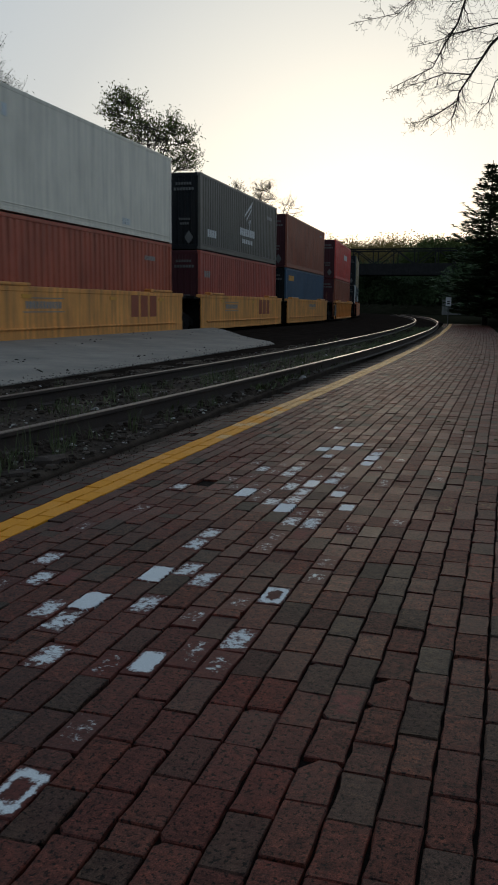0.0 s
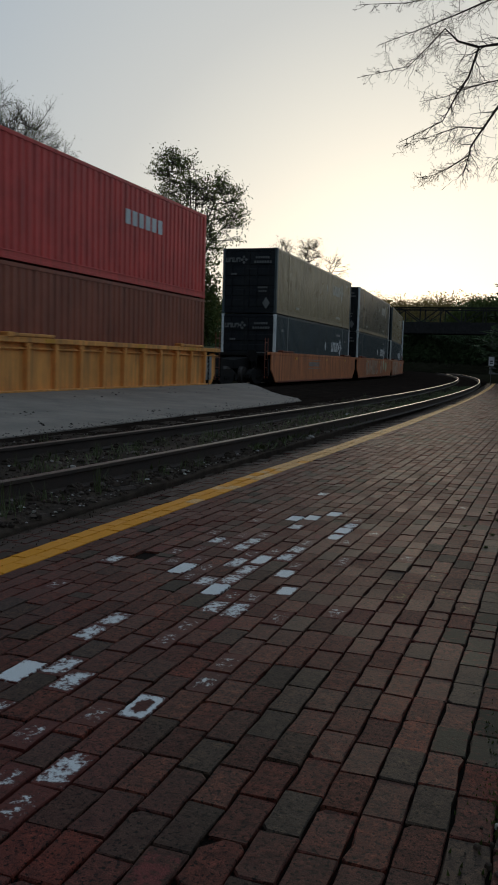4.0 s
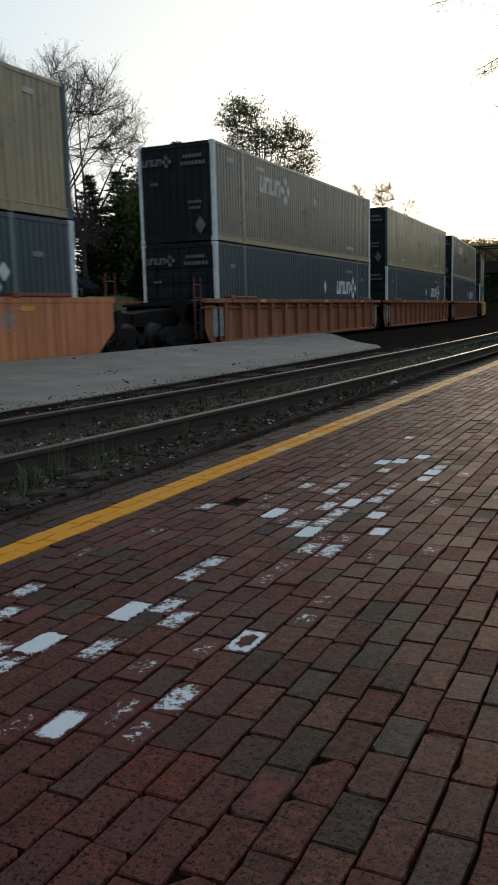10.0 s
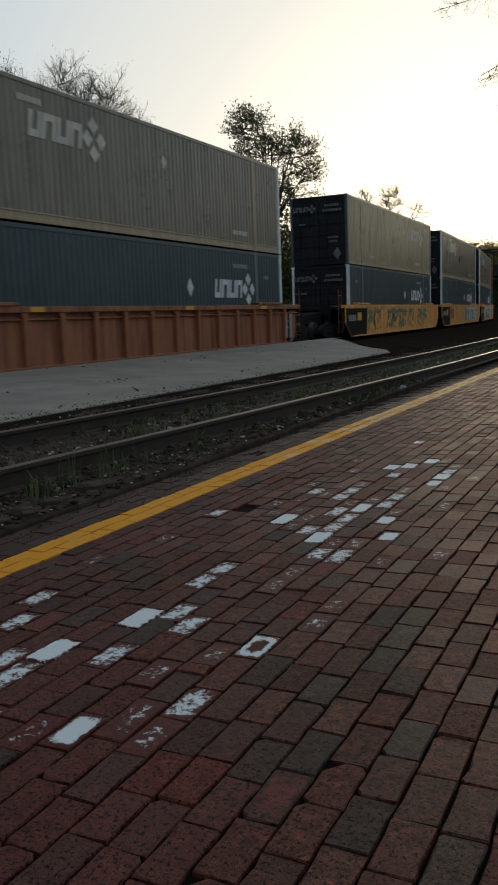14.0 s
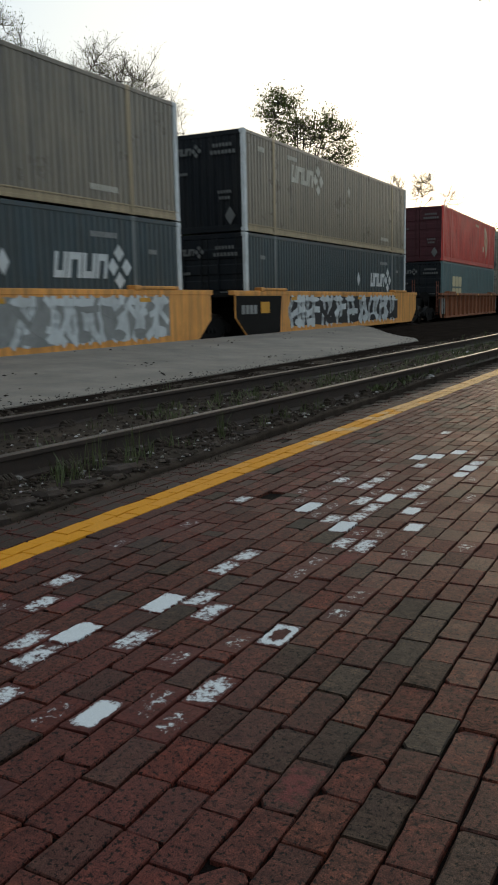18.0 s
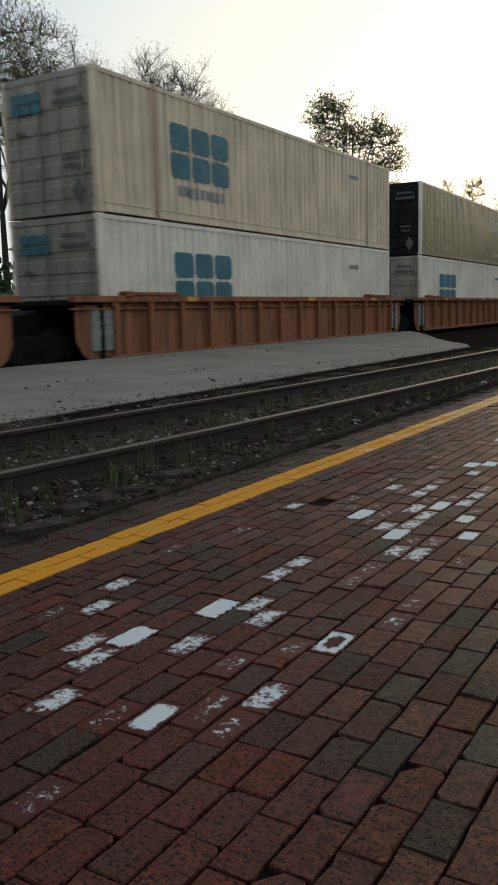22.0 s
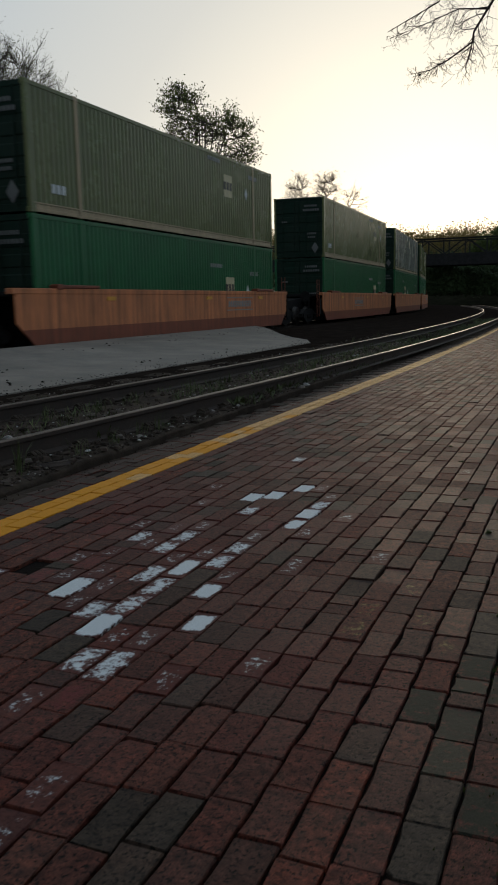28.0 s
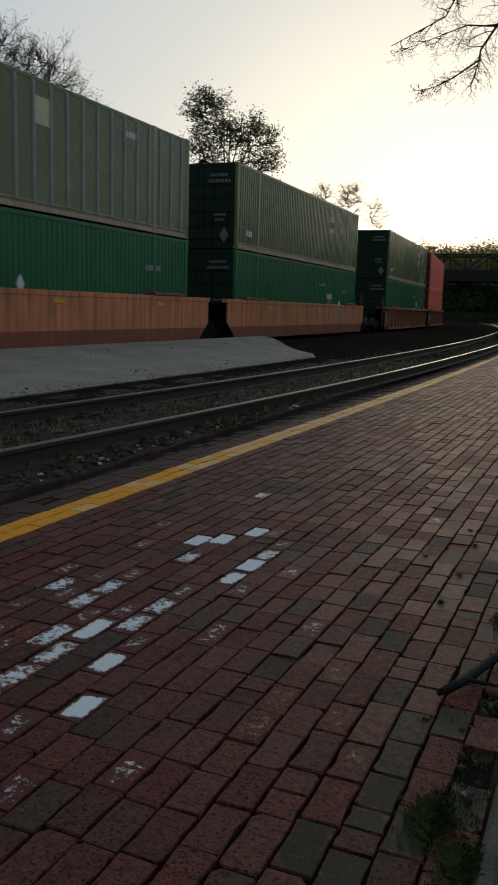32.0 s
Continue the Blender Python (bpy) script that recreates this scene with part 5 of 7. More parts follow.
    sets = [
        ((90.02, 108.8, 127.55), "smooth", "terra", "terradark", [[(number, -1.5, 1.0, 1.0)], [(g_pink, -1.0, 0.95, 1.0), (g_amber, 4.6, 1.0, 1.0)], [(g_pink, -2.5, 0.95, 1.2), (number, 4.6, 1.05, 1.0)]], [slate(), slate(doors=False), slate()]),
        ((150.5, 169.75, 188.9), "ribbed", "ribbed", "ribbed", [None, None, None], [slate(slate_front, False), slate(), slate(slate_front, False)]),
        ((212.3, 231.5, 251.1), "smooth", "yellow", "yellow", [[(g_green, 0, 0.9, 1.0)], [(letters, -5.6, 0.95, 1.0), (g_pale, 3.9, 0.9, 1.0)], [(g_bw, 0.4, 0.9, 1.0)]], [slate(), slate(slate_front, False), slate(slate_front, False)]),
        ((274.45, 294.1, 313.75), "ribbed", "ribbed", "ribbed", [None, None, None],
         [(("grey-teal long container with cream markings in a ribbed well car", C53, "teal", "navy", "teal", "fine", True, [("blocks", -4.3, 1.55, "mark_cream", 1.0), ("bars9", -4.2, 0.6, "mark_cream", 1.4)]), ("maroon-red long container with a pale mark on a teal one", C53, "red", "endmaroon", "red", "wide", True, [("fan", 4.2, 1.5, "mark_pink", 0.85), ("bars8", 1.6, 2.5, "mark_pink", 0.9)])),
          (white_low, cream_top), (white_low, (S, C53, "slatedust", "navy", "white", "fine", True, slate_top))]),
        ((337.25, 356.8, 376.7), "banded", "terra", "terradark", [[(number, 0.5, 1.05, 1.0)], [(letters, 2.0, 1.05, 1.0)], [(number, 4.0, 1.05, 1.0)]],
         [(white_low, cream_top), ((G, C53, "green", "greenend", "green", "fine", True, emp(3.2, 1.4)), cream_top), green(3.6, "fine", "greendust")]),
        ((400.7, 420.7, 440.5), "banded", "terra", "terradark", [[(number, -1.0, 1.0, 1.0)], [], [(number, 5.0, 1.05, 1.0)]],
         [green(4.5), ((G, C53, "green", "greenend", "green", "fine", True, emp(-1.6, 1.4)), ("worn green long container with pale upright side posts", C53, "greendust", "greenend", "greendust", "posts", True, [("panel", 1.0, 2.2, "mark_cream", 0.6), ("bars4", 4.8, 2.4, "mark_white", 1.0)])), green(3.4)]),
    ]
    for centres, style, paint, low, arts, loads in sets:
        for k, u in enumerate(centres):
            cars.append((u, C53, style, paint, low, ("first", "mid", "last")[k], arts[k], *loads[k]))
    g23, g24 = green(4.0), None
    cars.append((464.4, C53, "ribbed", "ribbed", "ribbed", "first", None, *g23))
    red = lambda z: ("orange-red long container stacked at the far end of the train", C53, "orange", "endmaroon", "orange", "wide", True, [])
    cars.append((484.1, C53, "ribbed", "ribbed", "ribbed", "last", None, red(0), red(1)))
    names = {"lipped": "weathered yellow well car with a lipped side", "ribbed": "brown-red well car with upright ribs along its side", "smooth": "smooth-sided well car with faded graffiti", "banded": "terracotta well car with a darker band along its foot"}
    train = []
    for n, (u, length, style, paint, low, role, art, lower, upper) in enumerate(cars):
        label = names[style] if paint != "yellow" or style == "lipped" else ("weathered yellow well car covered with graffiti" if style == "smooth" else "yellow well car with upright ribs along its side")
        well = length + 0.25
        gap_before = u - cars[n - 1][0] - length if n else 3.0
        gap_after = cars[n + 1][0] - u - length if n + 1 < len(cars) else 7.3
        lead, trail = role in ("first", "single"), role in ("last", "single")
        front, rear = max(0.9, gap_before / 2 - 0.13), max(0.9, gap_after / 2 - 0.13)
        car = well_car("well_car", label, well, style, paint, low, front, rear, lead, trail, art)
        if not trail:
            add_truck(car, well / 2 + rear)
        train.append((car, u, 0.0))
        for (lab, ln, col, face, frame_col, sty, doors, marks), z in ((lower, DECK), (upper, TOPZ)):
            train.append((container("container", lab, ln, col, face, frame_col, sty, doors, marks), u, z))
    return train


TRAIN = consist()


# ---- right side of the platform: rough edge, kerb, verge, fence ----
strip("verge_dirt", 1.3, 1.5, -3, 60, 0.05, lambda x, y: -0.022 + 0.02 * noise.noise((x * 6, y * 6, 1)), M["gravel"], "trodden dirt and gravel along the platform edge", "dirt")
strip("verge", 1.5, 3.2, -3, 75, 0.12, lambda x, y: 0.025 + 0.03 * noise.noise((x * 4, y * 4, 1)), M["verge"], "dark short turf beside the brick platform", "grass")
kerb = thing("kerb", "worn pale stone kerb at the turf beside the bricks", "kerb", kind="structure")
kr = random.Random(2)
y = 1.5
while y < 32:
    ln = kr.uniform(0.5, 0.8)
    part("kerb_stone", Shape().box(1.44 + kr.uniform(-0.005, 0.005), 1.53, y, y + ln - 0.012, -0.1, 0.022 + kr.uniform(-0.022, 0.016), 0.014), M["stone"], kerb)
    y += ln
vr = random.Random(8)
grass = Shape()
for k in range(2400):
    x, y = vr.choice((vr.uniform(1.53, 2.2), vr.uniform(1.53, 2.2), vr.gauss(1.39, 0.05))), 2.0 + 38 * vr.random() ** 1.6
    for _ in range(9):
        a, h, w = vr.uniform(0, 6.28), vr.uniform(0.006, 0.026 if x > 1.5 else 0.010), 0.005
        bx, by = x + vr.gauss(0, 0.05), y + vr.gauss(0, 0.05)
        grass.add([(bx - w, by, -0.01), (bx + w, by, -0.01), (bx + math.cos(a) * h * 0.5, by + math.sin(a) * h * 0.5, h)], [(0, 1, 2)])
tagged(part("verge_grass", grass, M["turfblade"]), "short ragged grass at the edge of the bricks", "grass", kind="stuff")
# A dead branch lying on the edge of the bricks.
br = Shape()
br.tube([(1.185, 6.03, 0.016), (1.21, 6.05, 0.024), (1.26, 6.15, 0.03), (1.33, 6.38, 0.036), (1.45, 6.62, 0.05)], [0.011, 0.017, 0.019, 0.017, 0.013], 8)
br.tube([(1.26, 6.15, 0.03), (1.31, 6.12, 0.045), (1.38, 6.15, 0.03)], [0.011, 0.009, 0.005], 6)
tagged(part("dead_branch", br, M["deadwood"], smooth=True), "short dark dead branch lying on the brick edge", "branch")
rub = Shape()
for k in range(420):
    x, y, r = vr.gauss(1.37, 0.04), 3 + 20 * vr.random() ** 1.4, min(0.02, vr.lognormvariate(-4.9, 0.45))
    turn, lift = vr.uniform(0, 6.28), vr.uniform(0.4, 0.75)
    ring = [(x + r * q * math.cos(turn + j * 1.2566), y + r * q * math.sin(turn + j * 1.2566), z) for q, z in ((1.0, -0.01), (0.9, r * lift * 0.5), (0.5, r * lift)) for j in range(5)]
    rub.add(ring, [(i + j, i + (j + 1) % 5, i + 5 + (j + 1) % 5, i + 5 + j) for i in (0, 5) for j in range(5)] + [(10, 11, 12, 13, 14)])
tagged(part("edge_rubble", rub, stone_mat), "small stones and brick crumbs along the platform edge", "rubble", kind="stuff")

fence = thing("fence", "low black metal fence beside the turf", "fence", kind="structure")
for k in range(28):
    y = 12 + k * 2.0
    part("fence_post", Shape().box(2.19, 2.25, y, y + 0.06, -0.05, 1.6, 0.008), M["fence"], fence)
for z in (0.12, 0.85, 1.54):
    part("fence_rail", Shape().box(2.205, 2.235, 12, 66, z, z + 0.04, 0.006), M["fence"], fence)
mesh_infill = Shape()
for k in range(540):
    y = 12 + k * 0.1
    mesh_infill.box(2.212, 2.228, y, y + 0.05, 0.1, 1.56)
tagged(part("fence_picket", mesh_infill, M["fence"], fence), kind="stuff")


# ---- street furniture at the platform's far end ----
def post_lamp(x, y, h, label, lit=True):
    t = thing("street_lamp", label, "street lamp", "street lamps", m=pose(x, y, -0.05))
    part("pole", Shape().tube([(0, 0, 0), (0, 0, 0.3), (0, 0, h)], [0.09, 0.05, 0.035], 8), M["post"], t)
    part("arm", Shape().tube([(-0.35, 0, h), (0.35, 0, h)], [0.025, 0.025], 6), M["post"], t)
    for s in (-1, 1):
        part("lamp_head", Shape().box(s * 0.38 - 0.13, s * 0.38 + 0.13, -0.1, 0.1, h - 0.03, h + 0.06, 0.02), M["lampdim"] if lit else M["post"], t)
    return t


post_lamp(1.08, 50, 3.85, "slim grey platform lamp with two small heads")
pole = thing("light_pole", "slim grey light pole with a pale box on it", "light pole", m=pose(2.88, 50, -0.06))
part("pole", Shape().tube([(0, 0, 0), (0.02, 0, 4.0), (0.02, 0, 6.4)], [0.10, 0.075, 0.055], 8), M["post"], pole)
part("lamp_head", Shape().box(-0.42, 0.05, -0.1, 0.1, 6.36, 6.46, 0.03), M["lampdim"], pole)
part("meter_box", Shape().box(-0.34, -0.07, -0.15, 0.05, 2.15, 3.0, 0.03), M["sign"], pole)
sg = thing("trackside_sign", "small white sign on a thin post at the platform's end", "sign", m=pose(-3.0, 60, -0.05))
part("post", Shape().tube([(0, 0, 0), (0, 0, 1.9)], [0.03, 0.03], 6), M["post"], sg)
plate = part("sign_plate", Shape().box(-0.18, 0.18, -0.04, -0.03, 1.35, 1.95, 0.004), M["sign"], sg)
part("marking", Shape().box(-0.1, 0.1, -0.045, -0.04, 1.62, 1.7).box(-0.1, 0.1, -0.045, -0.04, 1.48, 1.56), PAINT["mark_black"], plate)

# ---- the bridge ----
BY = 160.0
bridge = thing("railway_overpass", "dark riveted steel truss overpass on concrete abutments", "bridge", m=pose(0, BY, 0))
part("plate_girder", Shape().box(-60, 24, -0.3, 0.0, 7.15, 9.0, 0.02), M["steel"], bridge)
part("plate_girder", Shape().box(-60, 24, 6.0, 6.3, 7.15, 9.0, 0.02), M["steel"], bridge)
part("bridge_deck", Shape().box(-60, 24, 0.01, 5.99, 8.2, 8.6), M["concrete"], bridge)
stiff = Shape().box(-0.06, 0.06, -0.42, -0.3, 7.2, 8.95, 0.01).mesh("stiffener", M["steel"])
for k in range(42):
    put("stiffener", stiff, bridge).location = (-59 + k * 2.0, 0, 0)
for z in (9.0, 11.75):
    part("truss_chord", Shape().box(-60, 24, -0.25, 0.05, z + 0.004, z + 0.25, 0.01), M["steel"], bridge)
    part("truss_chord", Shape().box(-60, 24, 5.95, 6.25, z + 0.004, z + 0.25, 0.01), M["steel"], bridge)
up = Shape().box(-0.1, 0.1, -0.2, 0.0, 9.25, 11.75, 0.01).mesh("truss_post", M["steel"])
slant = Shape().prism([(0.0, 9.25), (0.3, 9.25), (3.6, 11.75), (3.3, 11.75)], "y", -0.16, -0.04).mesh("truss_brace", M["steel"])
back = Shape().prism([(3.6, 9.25), (3.3, 9.25), (0.0, 11.75), (0.3, 11.75)], "y", -0.14, -0.06).mesh("truss_brace", M["steel"])
for k in range(21):
    put("truss_post", up, bridge).location = (-58 + k * 3.8, 0, 0)
    put("truss_post", up, bridge).location = (-58 + k * 3.8, 6.2, 0)
    put("truss_brace", slant if k % 2 else back, bridge).location = (-57.9 + k * 3.8, 0, 0)
    put("truss_brace", slant if k % 2 else back, bridge).location = (-57.9 + k * 3.8, 6.2, 0)
for x0, x1 in ((-10.8, -7.6), (-29.6, -28.2)):
    part("abutment", Shape().box(x0, x1, -0.6, 6.8, -0.1, 7.14, 0.05), M["concrete"], bridge)


# ---- trees ----
def limb(s, start, way, length, radius, level, r, tips, droop=0.0, kids=4, spread=0.75, wob=0.22, shrink=0.62, stop=0, least=0.0, rise=0.0):
    """A branch that wanders, tapers and forks; tips gathers where the last twigs end."""
    n = 5 if level > 1 else 3
    pts, rad, p, d = [Vector(start)], [radius], Vector(start), Vector(way).normalized()
    for i in range(n):
        d = (d + Vector((r.gauss(0, wob), r.gauss(0, wob), r.gauss(0, wob * 0.7) - droop))).normalized()
        p = p + d * length / n
        pts.append(p.copy())
        rad.append(max(least, radius * (1 - 0.62 * (i + 1) / n)))
    s.tube(pts, rad, 6 if level > 2 else (4 if level > 0 else 3), closed=False)
    if level <= stop:
        tips.append((pts[-1], d))
        tips.append((pts[-2], d))
        return
    for k in range(kids if level > 1 else kids + 1):
        i = min(n, max(1, int(n * (0.3 + 0.7 * (k + r.random()) / kids) + 0.5)))
        side = d.cross(Vector((r.gauss(0, 1), r.gauss(0, 1), r.gauss(0, 1)))).normalized()
        dd = (pts[i] - pts[i - 1]).normalized()
        w = dd * (1 - spread * r.uniform(0.5, 1.0)) + side * spread
        w.z += rise - droop * 0.5
        limb(s, pts[i], w, length * shrink * r.uniform(0.75, 1.15), rad[i] * 0.72, level - 1, r, tips, droop, kids, spread, wob, shrink, stop, least, rise)


def leaves(tips, r, per, size, scatter):
    s = Shape()
    for p, d in tips:
        for _ in range(per):
            c = p + Vector((r.gauss(0, scatter), r.gauss(0, scatter), r.gauss(0, scatter)))
            u = Vector((r.gauss(0, 1), r.gauss(0, 1), r.gauss(0, 1))).normalized()
            w = u.cross(Vector((r.gauss(0, 1), r.gauss(0, 1), r.gauss(0, 1)))).normalized()
            k = size * r.uniform(0.5, 1.2)
            s.add([c - u * k, c + w * k * 0.45, c + u * k, c - w * k * 0.45], [(0, 1, 2, 3)])
    return s


def tree(name, label, seed, at, height, level=4, kids=4, spread=0.75, per=0, size=0.1, scatter=0.2, leaf="leaf", trunk=0.35, stems=1, lean=(0, 0), twig="bark", width=None, least=0.012):
    r = random.Random(seed)
    t = thing(name, label, "tree", m=pose(*at))
    s, tips = Shape(), []
    split = height * (trunk if stems == 1 else trunk * 0.5)
    base = height * 0.022
    s.tube([(0, 0, -0.2), (0.02, 0, 0.4), (lean[0] * split * 0.5, lean[1] * split * 0.5, split)], [base * 1.5, base * 1.1, base * 0.85], 9, closed=False)
    top = Vector((lean[0] * split * 0.5, lean[1] * split * 0.5, split))
    for k in range(max(stems, 4)):
        a = 2 * math.pi * (k + r.random() * 0.6) / max(stems, 4)
        w = Vector((math.cos(a) * spread * 0.6 + lean[0], math.sin(a) * spread * 0.6 + lean[1], 1.0))
        limb(s, top, w, (height - split) * r.uniform(0.5, 0.7), base * 0.6, level - 1, r, tips, 0.0, kids, spread, 0.16, least=least, rise=0.18)
    fit_z = height / max(p[2] for p in s.v)
    fit_r = fit_z
    if width:
        xs_, ys_ = [p[0] for p in s.v], [p[1] for p in s.v]
        fit_r = 2 * width / (max(xs_) - min(xs_) + max(ys_) - min(ys_))
    s.v = [(x * fit_r, y * fit_r, z * fit_z) for x, y, z in s.v]
    tips = [(Vector((p.x * fit_r, p.y * fit_r, p.z * fit_z)), d) for p, d in tips]
    if width:
        # A grown crown rounds off: shoots that overreach the dome stay shorter.
        mid, up, out = height * 0.66, height * 0.34, width * 0.52

        def domed(x, y, z):
            if z < mid:
                return x, y, z
            q = math.sqrt((x / out) ** 2 + (y / out) ** 2 + ((z - mid) / up) ** 2)
            f = 1.0 if q < 0.8 else (0.8 + (q - 0.8) * 0.6) / q
            return x * f, y * f, mid + (z - mid) * f

        s.v = [domed(*p) for p in s.v]
        tips = [(Vector(domed(*p)), d) for p, d in tips]
        top_z = max(p[2] for p in s.v)
        s.v = [(x, y, z * height / top_z) for x, y, z in s.v]
        tips = [(Vector((p.x, p.y, p.z * height / top_z)), d) for p, d in tips]
    part("trunk", s, M[twig], t, smooth=True)
    if per:
        part("crown", leaves(tips, r, per, size, scatter), M[leaf], t)
    return t


def conifer(name, label, seed, at, height, width, n=2600, size=0.35):
    """A spruce or pine: a straight stem, whorls of drooping boughs and needle sprays along them."""
    r = random.Random(seed)
    t = thing(name, label, "tree", m=pose(*at))
    s, c = Shape(), Shape()
    s.tube([(0, 0, -0.2), (0, 0, height * 0.5), (0, 0, height)], [height * 0.018, height * 0.011, 0.02], 8, closed=False)
    z = height * 0.08
    while z < height * 0.985:
        q = 1 - z / height
        reach = width * (q ** 0.8) * r.uniform(0.75, 1.1) + 0.15
        for k in range(11):
            a = r.uniform(0, 6.28)
            m = reach * r.uniform(0.6, 1.1)
            rise = m * r.uniform(-0.05, 0.32) * (1 if q < 0.5 else 0.6)
            zz = z + r.uniform(-0.12, 0.12)
            ca, sa = math.cos(a), math.sin(a)
            end = Vector((ca * m, sa * m, zz + rise))
            s.tube([(0, 0, zz), (end.x * 0.5, end.y * 0.5, zz - 0.04 * m), end], [0.035, 0.02, 0.006], 3, closed=False)
            for j in range(int(20 + 70 * m / max(width, 0.1))):
                f = r.uniform(0.12, 1.02)
                side = r.choice((-1, 1)) * r.uniform(0, 0.24) * m * (1.1 - f) + r.gauss(0, 0.05)
                p = Vector((ca * m * f - sa * side, sa * m * f + ca * side, zz - 0.16 * m * f * (1 - f) + rise * f * f + r.gauss(0, 0.05)))
                b = a + math.copysign(r.uniform(0.2, 0.9), side)
                out = Vector((math.cos(b), math.sin(b), r.uniform(-0.15, 0.3))).normalized()
                w = out.cross(Vector((r.gauss(0, 0.4), r.gauss(0, 0.4), 1))).normalized()
                k2 = size * r.uniform(0.5, 1.2) * (0.55 + 0.45 * q)
                c.add([p - w * k2 * 0.2, p + out * k2, p + w * k2 * 0.2, p - out * k2 * 0.35], [(0, 1, 2, 3)])
        z += height * 0.027 * r.uniform(0.8, 1.25)
    part("trunk", s, M["bark"], t)
    part("crown", c, M["needle"], t)
    return t


def crown_tree(name, label, seed, at, fork, lobes, base, twigs=6, reach=0.8, thin=0.011, per=0, size=0.2, scatter=0.4, leaf="leaf"):
    """A tree whose limbs grow from the fork into rounded lobes (x, y, z, radius, half height, number of shoots)."""
    r = random.Random(seed)
    t, s, tips, fork = thing(name, label, "tree", m=pose(*at)), Shape(), [], Vector(fork)
    s.tube([(0, 0, -0.3), (fork.x * 0.1, fork.y * 0.1, fork.z * 0.25), (fork.x * 0.55, fork.y * 0.5, fork.z * 0.65), fork], [base * 1.4, base, base * 0.85, base * 0.7], 9, closed=False)
    for x, y, z, wide, tall, n in lobes:
        mid, nodes = Vector((x, y, z)), []
        for k in range(2):
            goal = mid + Vector((r.gauss(0, 0.45) * wide, r.gauss(0, 0.45) * wide, r.uniform(0.0, 0.7) * tall))
            pts = [fork.lerp(goal, f) + Vector((r.gauss(0, 0.12), r.gauss(0, 0.12), 0.09 * (goal - fork).length * math.sin(f * math.pi))) * (f > 0) for f in (0, 0.25, 0.5, 0.75, 1)]
            s.tube(pts, [base * q for q in (0.5, 0.36, 0.26, 0.17, 0.07)], 6, closed=False)
            nodes += pts[1:]
        for k in range(n):
            d = Vector((r.gauss(0, 1), r.gauss(0, 1), r.gauss(0.15, 1))).normalized() * r.random() ** 0.4
            p = mid + Vector((d.x * wide, d.y * wide, d.z * tall)) * (0.85 + 0.3 * noise.noise((d.x * 2 + seed, d.y * 2, d.z * 2)))
            from_ = min(nodes, key=lambda q: (q - p).length + (3.0 if q.z > p.z + 0.3 else 0.0))
            bend = from_.lerp(p, 0.5) + Vector((r.gauss(0, 0.1), r.gauss(0, 0.1), -0.05)) * (p - from_).length
            s.tube([from_, bend, p], [thin * 2.6, thin * 1.9, thin * 1.2], 4, closed=False)
            if k % 3 == 0:
                nodes.append(bend)
            out = ((p - mid).normalized() * 0.5 + (p - from_).normalized() * 0.5 + Vector((0, 0, 0.35))).normalized()
            for j in range(twigs):
                w = (out + Vector((r.gauss(0, 0.42), r.gauss(0, 0.42), r.gauss(0, 0.35)))).normalized()
                q = bend.lerp(p, r.uniform(0.3, 1.0))
                ln = reach * r.uniform(0.35, 1.0)
                knee = q + w * ln * 0.5
                for bent in range(2):
                    v = (w + Vector((r.gauss(0, 0.4), r.gauss(0, 0.4), r.gauss(0.1, 0.35)))).normalized()
                    e = knee + v * ln * (0.5 if bent else 0.36)
                    s.tube([q, knee, e] if bent else [knee, e], [thin, thin * 0.8, thin * 0.5] if bent else [thin * 0.7, thin * 0.45], 3, closed=False)
                    tips.append((e, v))
    part("trunk", s, M["bark"], t, smooth=True)
    if per:
        part("crown", leaves(tips, r, per, size, scatter), M[leaf], t)
    return t


# Behind the train.
crown_tree("budding_tree", "tall tree with fresh spring leaves in two rounded crowns", 21, (-34.4, 80.0, -0.06), (0.2, 0, 10.0), [(-2.3, 0, 20.0, 2.9, 2.7, 105), (2.9, 0.5, 17.3, 2.8, 2.8, 100), (0.2, 0, 17.6, 2.4, 2.0, 60), (-2.8, 0, 16.6, 2.6, 2.2, 70), (4.5, 0, 14.7, 1.5, 1.7, 30), (1.6, 0, 13.2, 2.5, 2.2, 60), (-1.5, 0, 12.0, 2.4, 2.2, 50), (0.8, 0, 8.6, 2.2, 2.2, 50)], 0.3, 4, 1.1, 0.016, 2, 0.16, 0.26)
crown_tree("bare_tree", "large bare tree with many fine twigs behind the train", 5, (-31.7, 37.6, -0.06), (0.1, 0, 3.2), [(-0.6, 0, 12.6, 3.8, 4.2, 80), (2.4, 0.8, 12.2, 3.0, 3.4, 55), (-3.9, 0, 10.8, 2.8, 3.4, 50), (1.0, -1.5, 8.0, 2.8, 2.2, 26)], 0.23, 9, 1.2, 0.0085, 2, 0.045, 0.12)
crown_tree("bare_tree", "leaning bare tree with upright twigs behind the train", 6, (-31.3, 37.9, -0.06), (2.6, 0.9, 5.6), [(6.3, 0.9, 11.8, 2.4, 2.6, 50), (4.5, 0.9, 13.0, 1.9, 2.4, 36), (7.9, 0.9, 10.4, 1.7, 1.6, 26)], 0.15, 9, 1.1, 0.0085, 2, 0.045, 0.12)
crown_tree("bare_tree", "tall tree with dense greening twigs behind the train", 27, (-45.0, 46.5, -0.06), (0, 0, 8.0), [(0, 0, 19.5, 4.8, 5.8, 130), (-3.5, 0, 15.0, 3.4, 4.0, 50), (4.2, 0, 15.5, 3.4, 4.4, 60)], 0.28, 8, 1.4, 0.012, 2, 0.08, 0.25)
